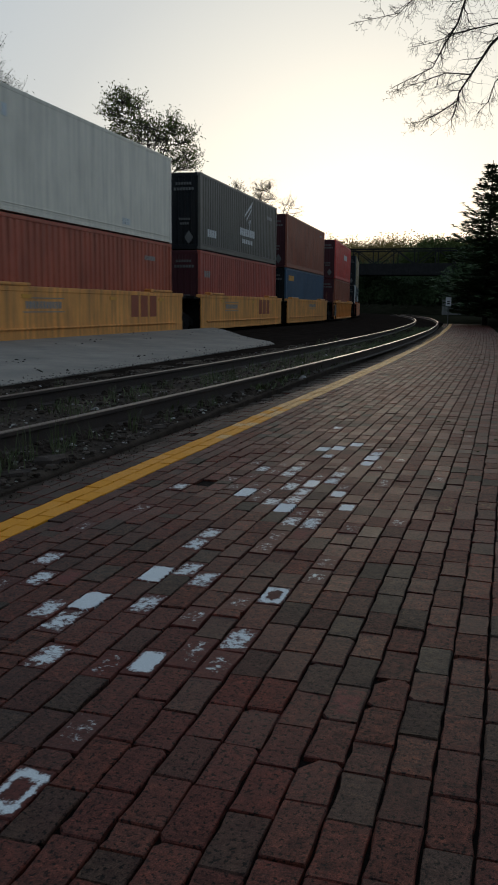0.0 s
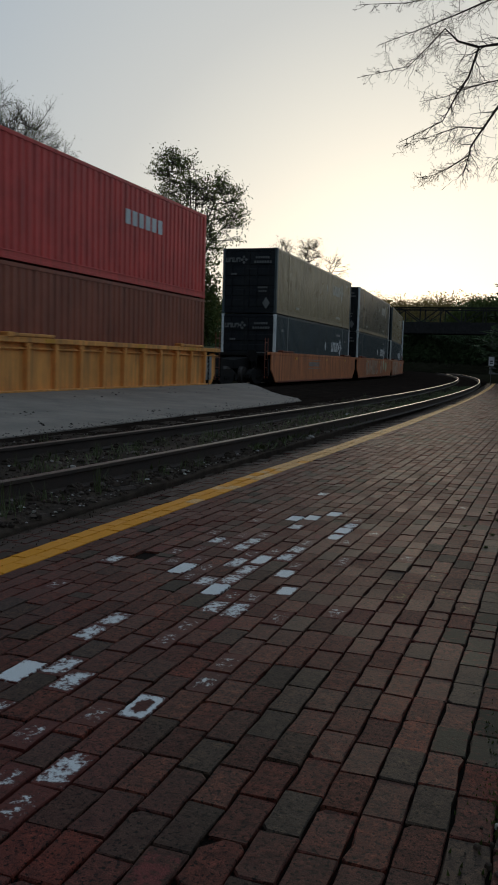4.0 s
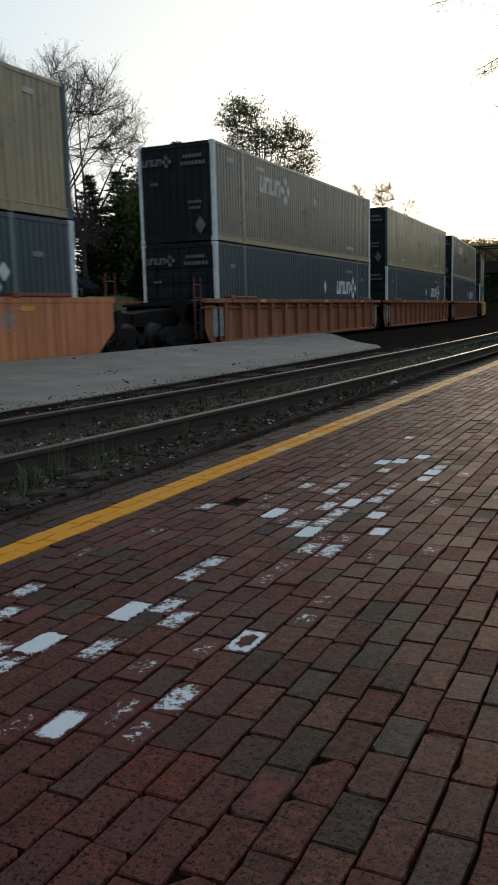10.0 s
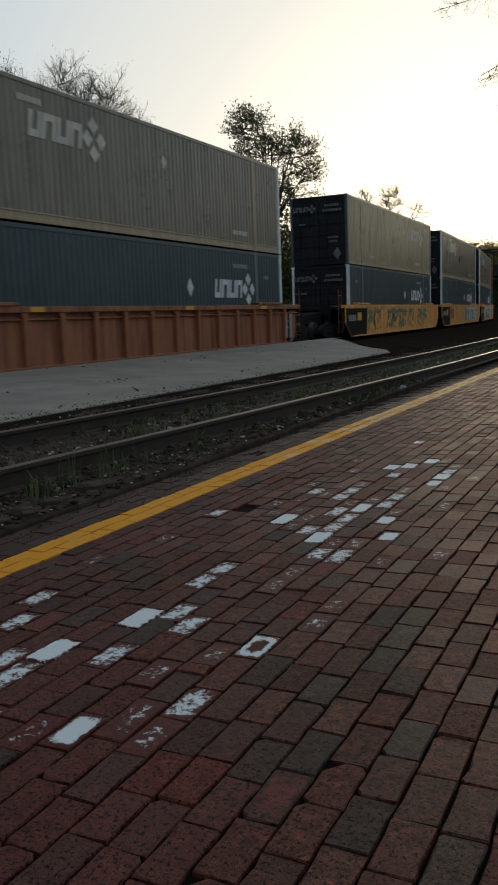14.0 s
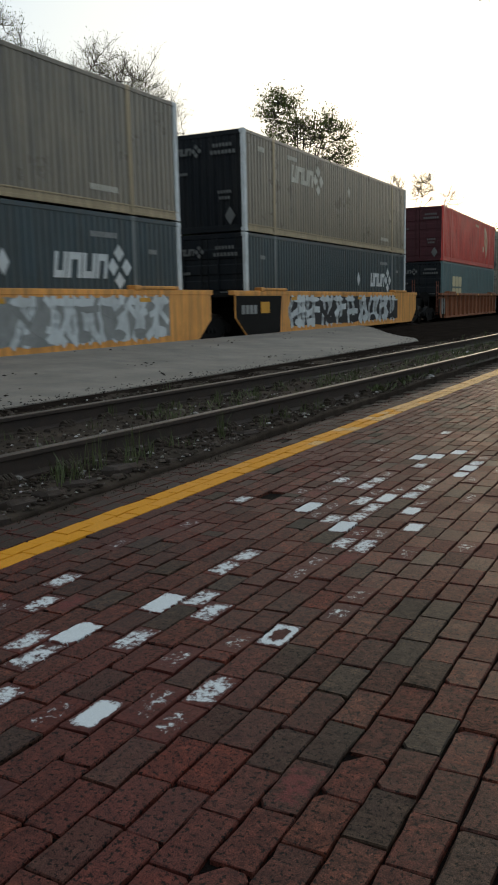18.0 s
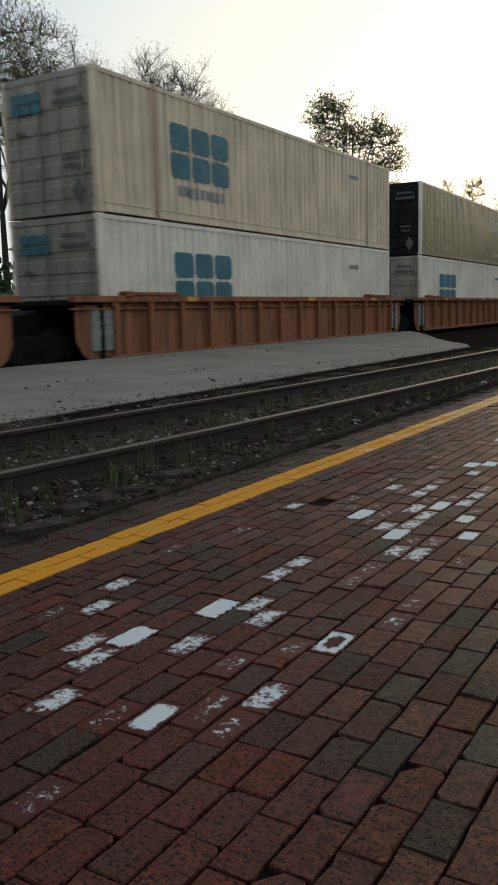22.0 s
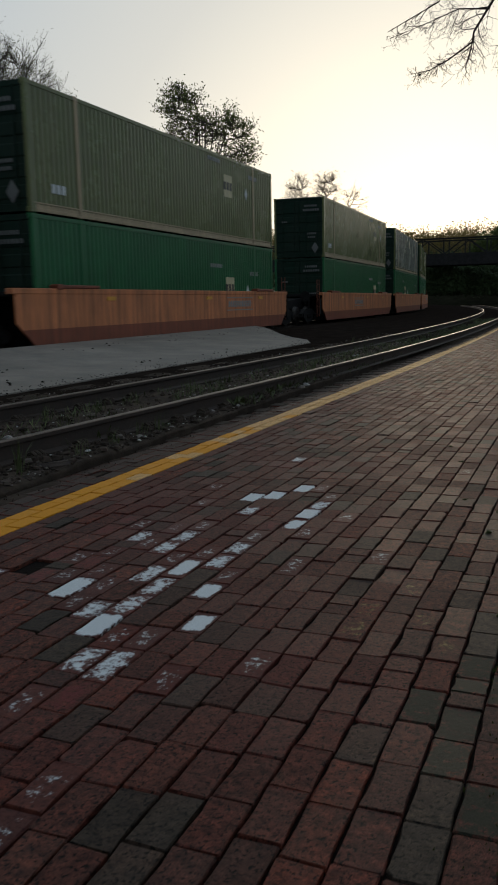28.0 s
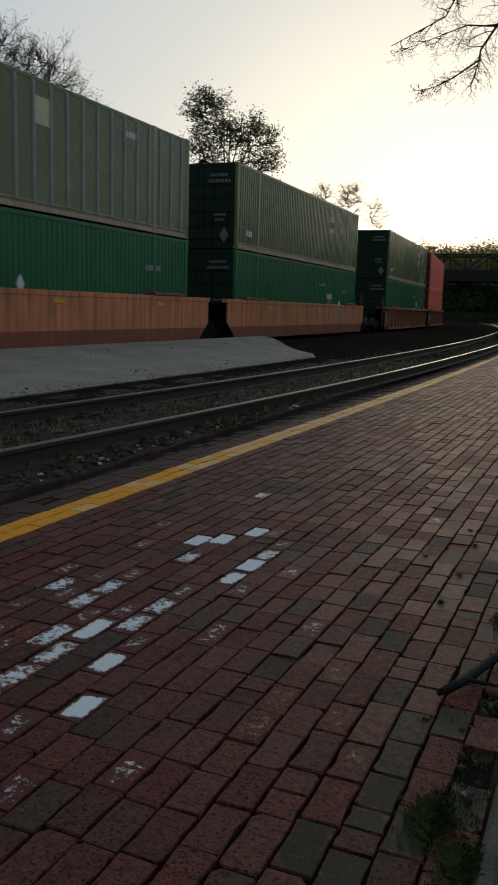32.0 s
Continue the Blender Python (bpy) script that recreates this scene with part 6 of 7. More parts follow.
crown_tree("bare_tree", "bare tree with swelling buds behind the train", 17, (-36.0, 52.0, -0.06), (0, 0, 6.0), [(-0.6, 0, 14.6, 4.2, 4.6, 110), (3.4, 0, 12.0, 2.8, 3.6, 50), (-4.0, 0, 13.0, 2.6, 3.4, 40)], 0.22, 8, 1.3, 0.0105, 2, 0.055, 0.2)
crown_tree("bare_tree", "tall bare tree with greening twigs behind the train", 19, (-33.0, 27.0, -0.06), (0, 0, 5.0), [(0, 0, 13.6, 4.6, 4.9, 110), (-3.0, 0, 11.0, 3.4, 3.6, 50), (3.6, 0, 11.0, 2.8, 3.4, 50)], 0.24, 9, 1.25, 0.009, 5, 0.085, 0.28)
crown_tree("bare_tree", "broad tree in bud beside the lot behind the train", 33, (-41.5, 41.0, 2.0), (0, 0, 6.0), [(0, 0, 15.0, 4.4, 4.8, 130), (3.4, 0, 12.4, 3.0, 3.4, 60), (-3.2, 0, 12.0, 2.8, 3.4, 40)], 0.24, 9, 1.25, 0.011, 3, 0.07, 0.25)
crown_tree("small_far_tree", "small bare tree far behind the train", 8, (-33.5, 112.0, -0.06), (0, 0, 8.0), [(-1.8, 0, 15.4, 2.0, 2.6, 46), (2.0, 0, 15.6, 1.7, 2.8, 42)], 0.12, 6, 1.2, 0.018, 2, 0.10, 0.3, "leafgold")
crown_tree("small_far_tree", "thin bare tree far behind the train", 9, (-28.0, 113.0, -0.06), (0, 0, 8.0), [(0, 0, 13.8, 2.0, 2.4, 26)], 0.1, 5, 1.3, 0.017)
tree("redbud", "small tree with purple-pink blossom behind the train", 12, (-33.3, 45.0, 2.2), 7.0, 5, 4, 0.8, 3, 0.06, 0.25, "blossom", 0.2, least=0.014)
for k, (x, y, h, w) in enumerate(((-31.6, 57.0, 12.6, 3.6), (-32.6, 60.0, 14.6, 3.8), (-32.9, 66.0, 14.8, 4.2), (-36.1, 70.0, 15.0, 4.2), (-33.5, 73.0, 14.5, 4.4), (-30.0, 50.0, 5.0, 2.6), (-38.2, 56.0, 12.0, 4.2), (-37.3, 58.5, 12.6, 4.2), (-36.3, 61.0, 13.8, 4.2))):
    conifer("spruce", "dark green spruce behind the train", 40 + k, (x, y, -0.06), h, w, size=0.5)
# Beyond the platform.
for k, (x, y, h, w) in enumerate(((-0.6, 62.0, 11.2, 4.6), (2.9, 60.0, 8.8, 4.8), (4.8, 54.0, 7.8, 4.0), (7.4, 60.0, 11.2, 4.6), (2.4, 70.0, 9.4, 4.6), (0.2, 78.0, 7.6, 3.6))):
    conifer("pine", "dark pine with ragged boughs at the platform's end", 60 + k, (x, y, -0.06), h, w, size=0.46)


def bush_mass(name, label, seed, spots, size, mat, per=420):
    r, s = random.Random(seed), Shape()
    for x, y, z, w, h in spots:
        for _ in range(per):
            a, q = r.uniform(0, 6.28), r.random() ** 0.45
            e = r.uniform(-0.2, 1.0)
            c = Vector((x + math.cos(a) * w * q * math.sqrt(max(0.05, 1 - e * e * 0.9)), y + math.sin(a) * w * 0.7 * q, z + h * (0.45 + 0.55 * e * q) + r.gauss(0, 0.05 * h)))
            u = Vector((r.gauss(0, 1), r.gauss(0, 1), r.gauss(0, 1))).normalized()
            v = u.cross(Vector((r.gauss(0, 1), r.gauss(0, 1), r.gauss(0, 1)))).normalized()
            k = size * r.uniform(0.5, 1.2)
            s.add([c - u * k, c + v * k * 0.6, c + u * k, c - v * k * 0.6], [(0, 1, 2, 3)])
    return tagged(part(name, s, M[mat]), label, "bushes", kind="stuff")


fr = random.Random(77)
THICKER = [(-33.6, 82.0, 0.0, 2.6, 9.0), (-35.2, 83.0, 0.0, 2.6, 8.5), (-40.0, 59.0, 0.0, 2.0, 7.5), (-37.6, 57.0, 0.0, 2.2, 9.5), (-36.0, 58.5, 0.0, 2.2, 11.5), (-34.2, 57.0, 0.0, 2.0, 11.0), (-38.6, 74.0, 0.0, 2.2, 13.0), (-36.6, 75.5, 0.0, 2.6, 14.5), (-35.0, 78.5, 0.0, 2.4, 15.0), (-33.0, 79.0, 0.0, 2.4, 13.5)]
bush_mass("thicket", "dense dark green thicket of trees behind the train", 15, [(-33.5 + fr.uniform(-3.5, 2.5), 58 + k * 1.3, 1.5, 2.4, fr.uniform(9.0, 12.5)) for k in range(14)] + THICKER, 0.2, "leafdark", 1900)
bush_mass("scrub", "dark scrub along the fence beyond the platform", 1, [(3.6 + fr.uniform(0, 2.5), 24 + k * 1.6, 0, 1.4, fr.uniform(2.0, 4.6)) for k in range(30)], 0.14, "needle", 900)
bush_mass("scrub_far", "dark undergrowth past the end of the platform", 2, [(-1.5 + fr.uniform(0, 16), 74 + fr.uniform(0, 25), 0, 2.8, fr.uniform(5, 8.5)) for k in range(40)], 0.24, "needle", 1100)
bush_mass("bank_growth", "dark green growth on the banks under and beside the bridge", 3, [(fr.uniform(-9.5, 22), 150 + fr.uniform(-10, 8), 0, 5, fr.uniform(4, 8)) for k in range(22)] + [(fr.uniform(-75, 20), 190 + fr.uniform(0, 30), 0, 8, fr.uniform(9, 13)) for k in range(70)] + [(fr.uniform(-30, -9), 166 + fr.uniform(-3, 5), 0, 3, fr.uniform(5.5, 7.5)) for k in range(26)], 0.26, "needle", 2000)
bush_mass("green_grove", "full green trees just behind the bridge", 14, [(fr.uniform(-21, -8), 182 + fr.uniform(-3, 6), 7, 4.5, fr.uniform(6, 9)) for k in range(14)], 0.3, "leafdark", 1500)
bush_mass("wooded_hill", "spring woods tinted as sunlit on the rise behind the bridge", 4, [(-110 + k * 2.3 + fr.uniform(-3, 3), 245 + fr.uniform(-10, 30), 7, 7, fr.uniform(12, 16)) for k in range(76)], 0.3, "leafgold", 3600)
# Unseen wood, added to keep sky light off the container ends.
bush_mass("unseen_woods_behind", "unseen dark wood added behind the camera to block sky light", 6, [(-60 + k * 4.5, -34 + fr.uniform(-5, 5), 0, 6, fr.uniform(11, 16)) for k in range(34)], 0.9, "needle", 420)
# Unseen low trees added at the side; they shut off only low sky.
bush_mass("unseen_trees_beside", "unseen dark trees added beside the platform, blocking low sky", 7, [(22 + fr.uniform(-2, 4), -20 + k * 4.5, 0, 4, fr.uniform(3, 5)) for k in range(22)], 0.6, "needle", 380)
bush_mass("hedge", "dark hedge and low trees behind the train", 5, [(-38 - fr.uniform(0, 6), 20 + k * 4.0, 0, 2.6, fr.uniform(2.5, 6)) for k in range(24)], 0.28, "needle", 380)
for k in range(9):
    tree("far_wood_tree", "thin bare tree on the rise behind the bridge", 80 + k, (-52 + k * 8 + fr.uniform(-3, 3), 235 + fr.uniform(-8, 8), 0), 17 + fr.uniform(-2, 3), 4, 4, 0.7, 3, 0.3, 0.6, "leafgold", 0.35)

bank = Shape()
bx, by = [-260 + 16 * k for k in range(30)], [176, 184, 192, 205, 225, 260, 320]
for k, yy in enumerate(by):
    bank.v += [(x, yy, (0.0, 2.5, 5.0, 7.5, 9.0, 10.0, 9.0)[k] + (noise.noise((x * 0.05, yy * 0.05, 3)) * 1.2 if k else -0.1)) for x in bx]
bank.f = [(j * 30 + i, j * 30 + i + 1, (j + 1) * 30 + i + 1, (j + 1) * 30 + i) for j in range(6) for i in range(29)]
bank.s = [0] * len(bank.f)
tagged(part("wooded_bank", bank, M["earth"], smooth=True), "dark grassy bank rising behind the bridge", "bank", kind="structure")

# The boughs that hang over the platform, from a tree that stands beside it.
ov = thing("overhanging_tree", "bare tree beside the platform with thin hanging twigs", "tree", m=pose(4.6, 12.6, -0.06))
s, tips, orr = Shape(), [], random.Random(3)
s.tube([(0, 0, -0.2), (0, 0, 0.6), (-0.1, 0, 3.5), (-0.3, -0.1, 7.5)], [0.42, 0.3, 0.24, 0.14], 10, closed=False)


def bough(path, radius, n, reach):
    """A bough along a line, set with short crooked twigs that fork again and again."""
    s.tube(path, [max(0.0028, 0.85 * radius * (1 - 0.85 * i / (len(path) - 1))) for i in range(len(path))], 6, closed=False)
    for k in range(n):
        f = 0.12 + 0.86 * (k + orr.random()) / n
        i = min(len(path) - 2, int(f * (len(path) - 1)))
        q = f * (len(path) - 1) - i
        p = Vector(path[i]).lerp(Vector(path[i + 1]), q)
        d = (Vector(path[i + 1]) - Vector(path[i])).normalized()
        w = d * 0.45 + Vector((orr.uniform(-0.8, 0.4), orr.uniform(-0.6, 0.6), orr.uniform(-0.85, 0.6)))
        limb(s, p, w, 0.92 * reach * orr.uniform(0.4, 1.1) * (1.15 - 0.7 * f), max(0.0040, radius * 0.2), 2, orr, tips, 0.05, 3, 0.62, 0.26, 0.62, 0, 0.0013)


W = lambda pts: [(x - 4.6, y - 12.6, z + 0.06) for x, y, z in pts]
bough(W([(4.4, 12.5, 6.6), (0.93, 12.00, 4.74), (0.58, 12.00, 4.40), (0.36, 12.00, 4.07), (0.22, 12.00, 3.86), (0.20, 12.00, 3.72), (0.14, 12.00, 3.52)]), 0.030, 26, 0.42)
bough(W([(0.22, 12.00, 3.77), (-0.03, 12.00, 3.62), (-0.22, 12.00, 3.54), (-0.42, 12.00, 3.52)]), 0.012, 20, 0.22)
bough(W([(4.4, 12.5, 6.6), (0.92, 11.80, 4.97), (0.56, 11.80, 4.96), (0.28, 11.80, 4.95), (0.18, 11.80, 4.62), (0.04, 11.80, 4.40), (-0.10, 11.80, 4.13), (-0.62, 11.80, 3.91)]), 0.030, 34, 0.42)
bough(W([(0.29, 11.70, 4.91), (0.05, 11.70, 5.00), (-0.11, 11.70, 5.16), (-0.28, 11.70, 4.99), (-0.52, 11.70, 4.77), (-1.15, 11.70, 4.69)]), 0.018, 34, 0.36)
bough(W([(4.4, 12.5, 6.6), (0.86, 12.30, 5.78), (0.29, 12.30, 5.66), (-0.04, 12.30, 5.55), (-0.45, 12.30, 5.43), (-1.04, 12.30, 5.27)]), 0.022, 34, 0.42)
bough(W([(4.4, 12.5, 7.0), (2.4, 12.3, 6.9), (0.14, 12.10, 5.96), (-0.22, 12.10, 5.70), (-0.66, 12.10, 5.67), (-1.25, 12.10, 5.72)]), 0.020, 26, 0.36)
bough(W([(4.4, 12.5, 6.6), (0.92, 12.40, 4.81), (0.53, 12.40, 4.75), (0.18, 12.40, 4.70), (-0.19, 12.40, 4.59), (-0.49, 12.40, 4.56)]), 0.016, 26, 0.40)
bough(W([(0.33, 12.20, 4.12), (0.04, 12.20, 4.16), (-0.27, 12.20, 4.07), (-0.69, 12.20, 3.96)]), 0.011, 22, 0.30)
bough(W([(4.4, 12.5, 6.6), (0.94, 12.60, 4.41), (0.64, 12.60, 4.11), (0.56, 12.60, 3.86), (0.44, 12.60, 3.74)]), 0.016, 18, 0.38)
bough(W([(4.5, 12.6, 7.4), (3.6, 13.5, 9.0), (2.6, 14.2, 10.5)]), 0.09, 7, 1.6)
bough(W([(4.5, 12.6, 7.4), (5.5, 12.9, 9.3), (6.6, 12.9, 11.0)]), 0.09, 7, 1.6)
part("trunk", s, M["twig"], ov, smooth=True)
bud = leaves(tips[::2], orr, 1, 0.007, 0.005)
part("bud", bud, M["twig"], ov)


# ---- behind the train: raised lot, house, lamp, parked cars ----
strip("lot_terrace", -75.0, -24.5, 12, 90, 0.8, lambda x, y: -0.08 + 2.5 * min(1, max(0, (-25.5 - x) / 4.5)) * min(1, (y - 12) / 8) + 0.08 * noise.noise((x * 0.5, y * 0.5, 2)), M["verge"], "raised grassy ground and lot behind the train", "bank")
house = thing("house", "pale two-storey building with a dark roof behind the train", "house", m=pose(-53.5, 62.0, 1.6, 0, 0, 35))
part("wall", Shape().box(-5, 5, -7, 7, 0, 5.4), M["wall"], house)
part("roof", Shape().prism([(-5.6, 5.4), (5.6, 5.4), (0, 7.6)], "y", -7.5, 7.5), M["roofing"], house)
for yy in (-5, -1.8, 1.8, 5):
    for z in (1.0, 3.4):
        w = part("window", Shape().box(5.0, 5.06, yy - 0.55, yy + 0.55, z, z + 1.4, 0.01), M["sign"], house)
        part("pane", Shape().box(5.062, 5.075, yy - 0.45, yy + 0.45, z + 0.1, z + 1.3), M["windowglow"] if (yy == -1.8 and z < 2) else M["glass"], w)
lamp = thing("yard_lamp", "lit globe lamp on a dark post behind the train", "street lamp", m=pose(-26.0, 30.7, -0.06))
part("pole", Shape().tube([(0, 0, 0), (0, 0, 0.4), (0, 0, 4.1)], [0.12, 0.06, 0.05], 8), M["fence"], lamp)
globe = Shape()
globe.tube([(0, 0, 4.1), (0, 0, 4.2), (0, 0, 4.4), (0, 0, 4.55), (0, 0, 4.62)], [0.07, 0.12, 0.15, 0.11, 0.04], 10)
part("globe", globe, M["lampglow"], lamp, smooth=True)
part("cap", Shape().tube([(0, 0, 4.62), (0, 0, 4.66), (0, 0, 4.78)], [0.2, 0.16, 0.02], 10), M["fence"], lamp)


def parked_car(x, y, turn, paint, label):
    c = thing("parked_car", label, "car", "cars parked behind the train", m=pose(x, y, 2.4, 0, 0, turn))
    part("body", Shape().prism([(-2.2, 0.35), (2.2, 0.35), (2.25, 0.75), (1.3, 0.92), (-2.1, 0.98), (-2.25, 0.7)], "x", -0.88, 0.88), paint, c)
    cab = part("cabin", Shape().prism([(-1.9, 0.96), (1.25, 0.92), (0.5, 1.42), (-1.4, 1.45)], "x", -0.78, 0.78), M["glass"], c)
    part("roof", Shape().box(-0.72, 0.72, -1.35, 0.45, 1.44, 1.49, 0.02), paint, cab)
    for yy in (-1.4, 1.4):
        for xx in (-0.88, 0.7):
            wh = part("wheel", Shape().wheel(xx, xx + 0.2, yy, 0.33, 0.33, 16), M["fence"], c)
            part("rim", Shape().wheel(xx - 0.01, xx + 0.21, yy, 0.33, 0.19, 12), M["post"], wh)
    return c


for x, y, pnt in ((-36.4, 43.4, M["car"]), (-36.0, 40.5, M["car"]), (-36.2, 46.6, M["car"]), (-36.0, 49.6, PAINT["navy"])):
    parked_car(x, y, 90, pnt, "silver car parked in the lot behind the train" if pnt == M["car"] else "dark car parked in the lot behind the train")
wf = thing("lot_fence", "grey rail fence by the parking lot behind the train", "fence", m=pose(-33.5, 44.5, 1.9))
for k in range(8):
    part("post", Shape().box(-0.05, 0.05, -3.5 + k, -3.4 + k, 0, 1.2, 0.01), M["post"], wf)
for z in (0.5, 1.05):
    part("rail", Shape().box(-0.02, 0.02, -3.6, 3.7, z, z + 0.09, 0.01), M["post"], wf)


# ---- the brick platform ----
BW, BL = 0.1145, 0.2135     # pitch across and along the courses
COURSES = 30


def course_x(i):
    """Left edge of a course; the courses by the yellow line lie a little closer."""
    if i >= 8:
        return -1.081 + (i - 8) * BW
    return -1.385 + (i - 5) * (0.1013 if i > 5 else 0.1125)


def right_x(y):
    """Where the platform ends on the other side."""
    near_edge = 1.42 - min(0.14, max(0.0, (y - 11) * 0.024))
    return near_edge if y < 24 else near_edge - 0.029 * (y - 24) - 0.0004 * (y - 24) ** 2


ends = [-3] + list(range(11, 69, 2))
floor_base = Shape().prism([(-2.09 + plat_x(y), y) for y in ends] + [(right_x(y), y) for y in reversed(ends)], "z", -0.09, -0.016)
platform = tagged(part("pavement", floor_base, M["soil"]), "old brick platform in running bond with sandy joints", "brick pavement", kind="structure")
LAID = {}     # bricks with a known place: course -> [(y, kind)]


def lay(kind, spots):
    for x, y in spots:
        i = min(range(COURSES), key=lambda k: abs(course_x(k) + 0.057 - x))
        LAID.setdefault(i, []).append((y, kind))


lay("ring", [(0.11, 3.80), (-0.06, 2.25)])
lay("oval", [(-0.13, 3.04), (0.00, 5.76), (0.13, 5.43), (0.01, 6.87), (-0.24, 5.97)])
lay("solid", [(-0.58, 3.50), (-0.49, 3.90), (-0.56, 5.59), (-0.23, 5.27), (-0.44, 7.41), (-0.34, 7.50), (0.02, 7.11), (-0.25, 7.74)])
lay("worn", [(-0.36, 3.53), (-1.00, 3.96), (-0.91, 3.69), (-0.69, 3.37), (-0.58, 3.26), (-0.37, 4.02), (-0.24, 3.89), (0.10, 3.32), (-0.47, 4.61), (-0.50, 4.40), (-0.49, 2.98), (-0.10, 4.99), (-0.67, 6.42), (-0.47, 6.26), (-0.35, 5.86), (-0.43, 6.47), (-0.37, 5.41), (-0.23, 5.73), (0.00, 4.97), (-0.11, 6.37), (-0.11, 6.13), (-0.24, 5.50), (-0.31, 7.07), (0.02, 7.33), (-0.52, 8.65), (-1.03, 5.62)])
lay("trace", [(-0.26, 2.98), (-0.01, 3.14), (0.10, 3.09), (-0.01, 3.69), (-0.12, 3.47), (-1.11, 4.51), (-0.06, 2.56), (-1.00, 3.56), (0.23, 4.10), (0.24, 4.31), (-0.13, 4.45), (-0.13, 4.67), (0.01, 5.23), (-0.56, 6.30), (-0.67, 6.10), (-0.77, 6.62), (-0.46, 6.70), (-0.36, 6.12), (0.0, 5.97), (-0.44, 5.69), (-0.84, 7.60), (-0.64, 7.19), (-1.0, 5.0), (-0.58, 6.6)])
lay("trace", [(0.50, 5.16), (0.24, 4.95), (-0.69, 5.73), (-0.46, 5.47), (-0.12, 5.21), (-0.13, 7.75), (0.03, 7.56), (0.13, 6.73), (0.24, 7.10), (0.26, 6.17), (-0.10, 6.59), (0.60, 6.43), (0.68, 8.56), (-0.23, 6.25), (-0.58, 5.85), (-0.79, 6.0)])
lay("red", [(-0.91, 6.46), (-0.89, 6.01), (-0.94, 6.69), (-0.66, 5.93), (-1.15, 3.62), (0.57, 2.96), (-0.75, 3.73), (-0.8, 5.7), (-0.02, 4.75), (-0.13, 6.8)])
lay("grey", [(-0.01, 3.40), (0.10, 2.86), (0.23, 3.15), (0.23, 2.53), (0.46, 3.11), (0.69, 2.49), (-0.24, 2.75), (-0.37, 3.76), (-0.24, 3.20), (0.58, 4.07), (0.58, 4.30), (0.46, 3.57), (0.57, 3.19), (0.81, 3.37), (0.80, 2.94), (1.03, 2.87), (0.01, 2.19), (0.46, 2.24), (0.35, 5.34)])
lay("grey", [(0.46, 4.95), (-0.13, 5.86), (0.82, 6.57), (0.92, 6.46), (1.03, 6.01), (1.15, 5.78), (0.24, 6.45), (1.04, 7.2), (-0.7, 4.3), (-0.35, 2.5), (1.15, 4.6), (0.9, 4.8)])
lay("plain", [(0.69, 2.86), (0.69, 3.07), (0.69, 3.28), (0.69, 3.51), (0.81, 3.15), (0.81, 3.58), (0.58, 3.42), (0.58, 3.64)])
lay("splat", [(0.69, 5.77), (0.69, 5.56), (0.80, 6.08), (0.92, 5.73), (1.04, 5.5)])
KINDS = ["plain", "grey", "solid", "worn", "trace", "ring", "oval", "red", "oldline", "mossy", "line", "dirty", "splat"]
prnd = random.Random(99)


def brick_points(w, l, r, broken=0.0):
    """One brick about its middle: a flat worn top with chipped corners and sides into the joint."""
    a, b = w / 2, l / 2
    cut = [r.uniform(0.001, 0.004) if r.random() < 0.88 else r.uniform(0.007, 0.02) for _ in range(4)]
    cut[3] = max(cut[3], broken)
    worn = [abs(r.gauss(0, 0.003)) for _ in range(4)]
    pts = []
    for k, z in ((0.0028, 0.0), (0.0, -0.0045), (0.0, -0.06)):
        c0, c1, c2, c3 = cut
        pts += [(x, y, z) for x, y in (
            (k - a, k + c0 * 1.2 - b), (k + c0 - a, k - b), (a - k - c1, k - b), (a - k, k + c1 * 1.2 - b),
            (a - k - worn[0], -b * 0.36), (a - k - worn[1], b * 0.30),
            (a - k, b - k - c2 * 1.2), (a - k - c2, b - k), (k + c3 - a, b - k), (k - a, b - k - c3 * 1.2),
            (k + worn[2] - a, b * 0.33), (k + worn[3] - a, -b * 0.34))]
    return pts


BF = [tuple(range(12))] + [(r * 12 + (k + 1) % 12, r * 12 + k, r * 12 + 12 + k, r * 12 + 12 + (k + 1) % 12) for r in range(2) for k in range(12)]


def warp(x, y):
    return x + 0.008 * noise.noise((x * 0.25, y * 0.33, 1)) + 0.004 * noise.noise((x * 1.4, y * 1.3, 4)) + 0.002 * noise.noise((x * 5, y * 4, 6)), y + 0.015 * noise.noise((x * 0.6, y * 0.3, 9))


def uv_of(me, pts):
    layer = me.uv_layers.new(name="UVMap")
    idx = np.empty(len(me.loops), dtype=np.int32)
    me.loops.foreach_get("vertex_index", idx)
    layer.data.foreach_set("uv", np.asarray(pts, dtype=np.float32)[idx].ravel())


single = {}
for n in range(8):
    w, l = BW - 0.0050 - 0.0008 * (n % 3), BL - 0.005 - 0.0015 * (n % 2)
    jit = random.Random(n)
    pts = brick_points(w, l, jit)
    pts = [(x + jit.gauss(0, 0.0012), y + jit.gauss(0, 0.0015), z + (jit.gauss(0, 0.0007) if z > -0.05 else 0)) for x, y, z in pts]
    for kind in KINDS:
        me = bpy.data.meshes.new("brick")
        me.from_pydata(pts, [], BF)
        me.materials.append(BRICK[kind, False])
        uv_of(me, [(x / w + 0.5, y / l + 0.5) for x, y, z in pts])
        single[n, kind] = me
verts, faces, slots, uvs = [], [], [], []


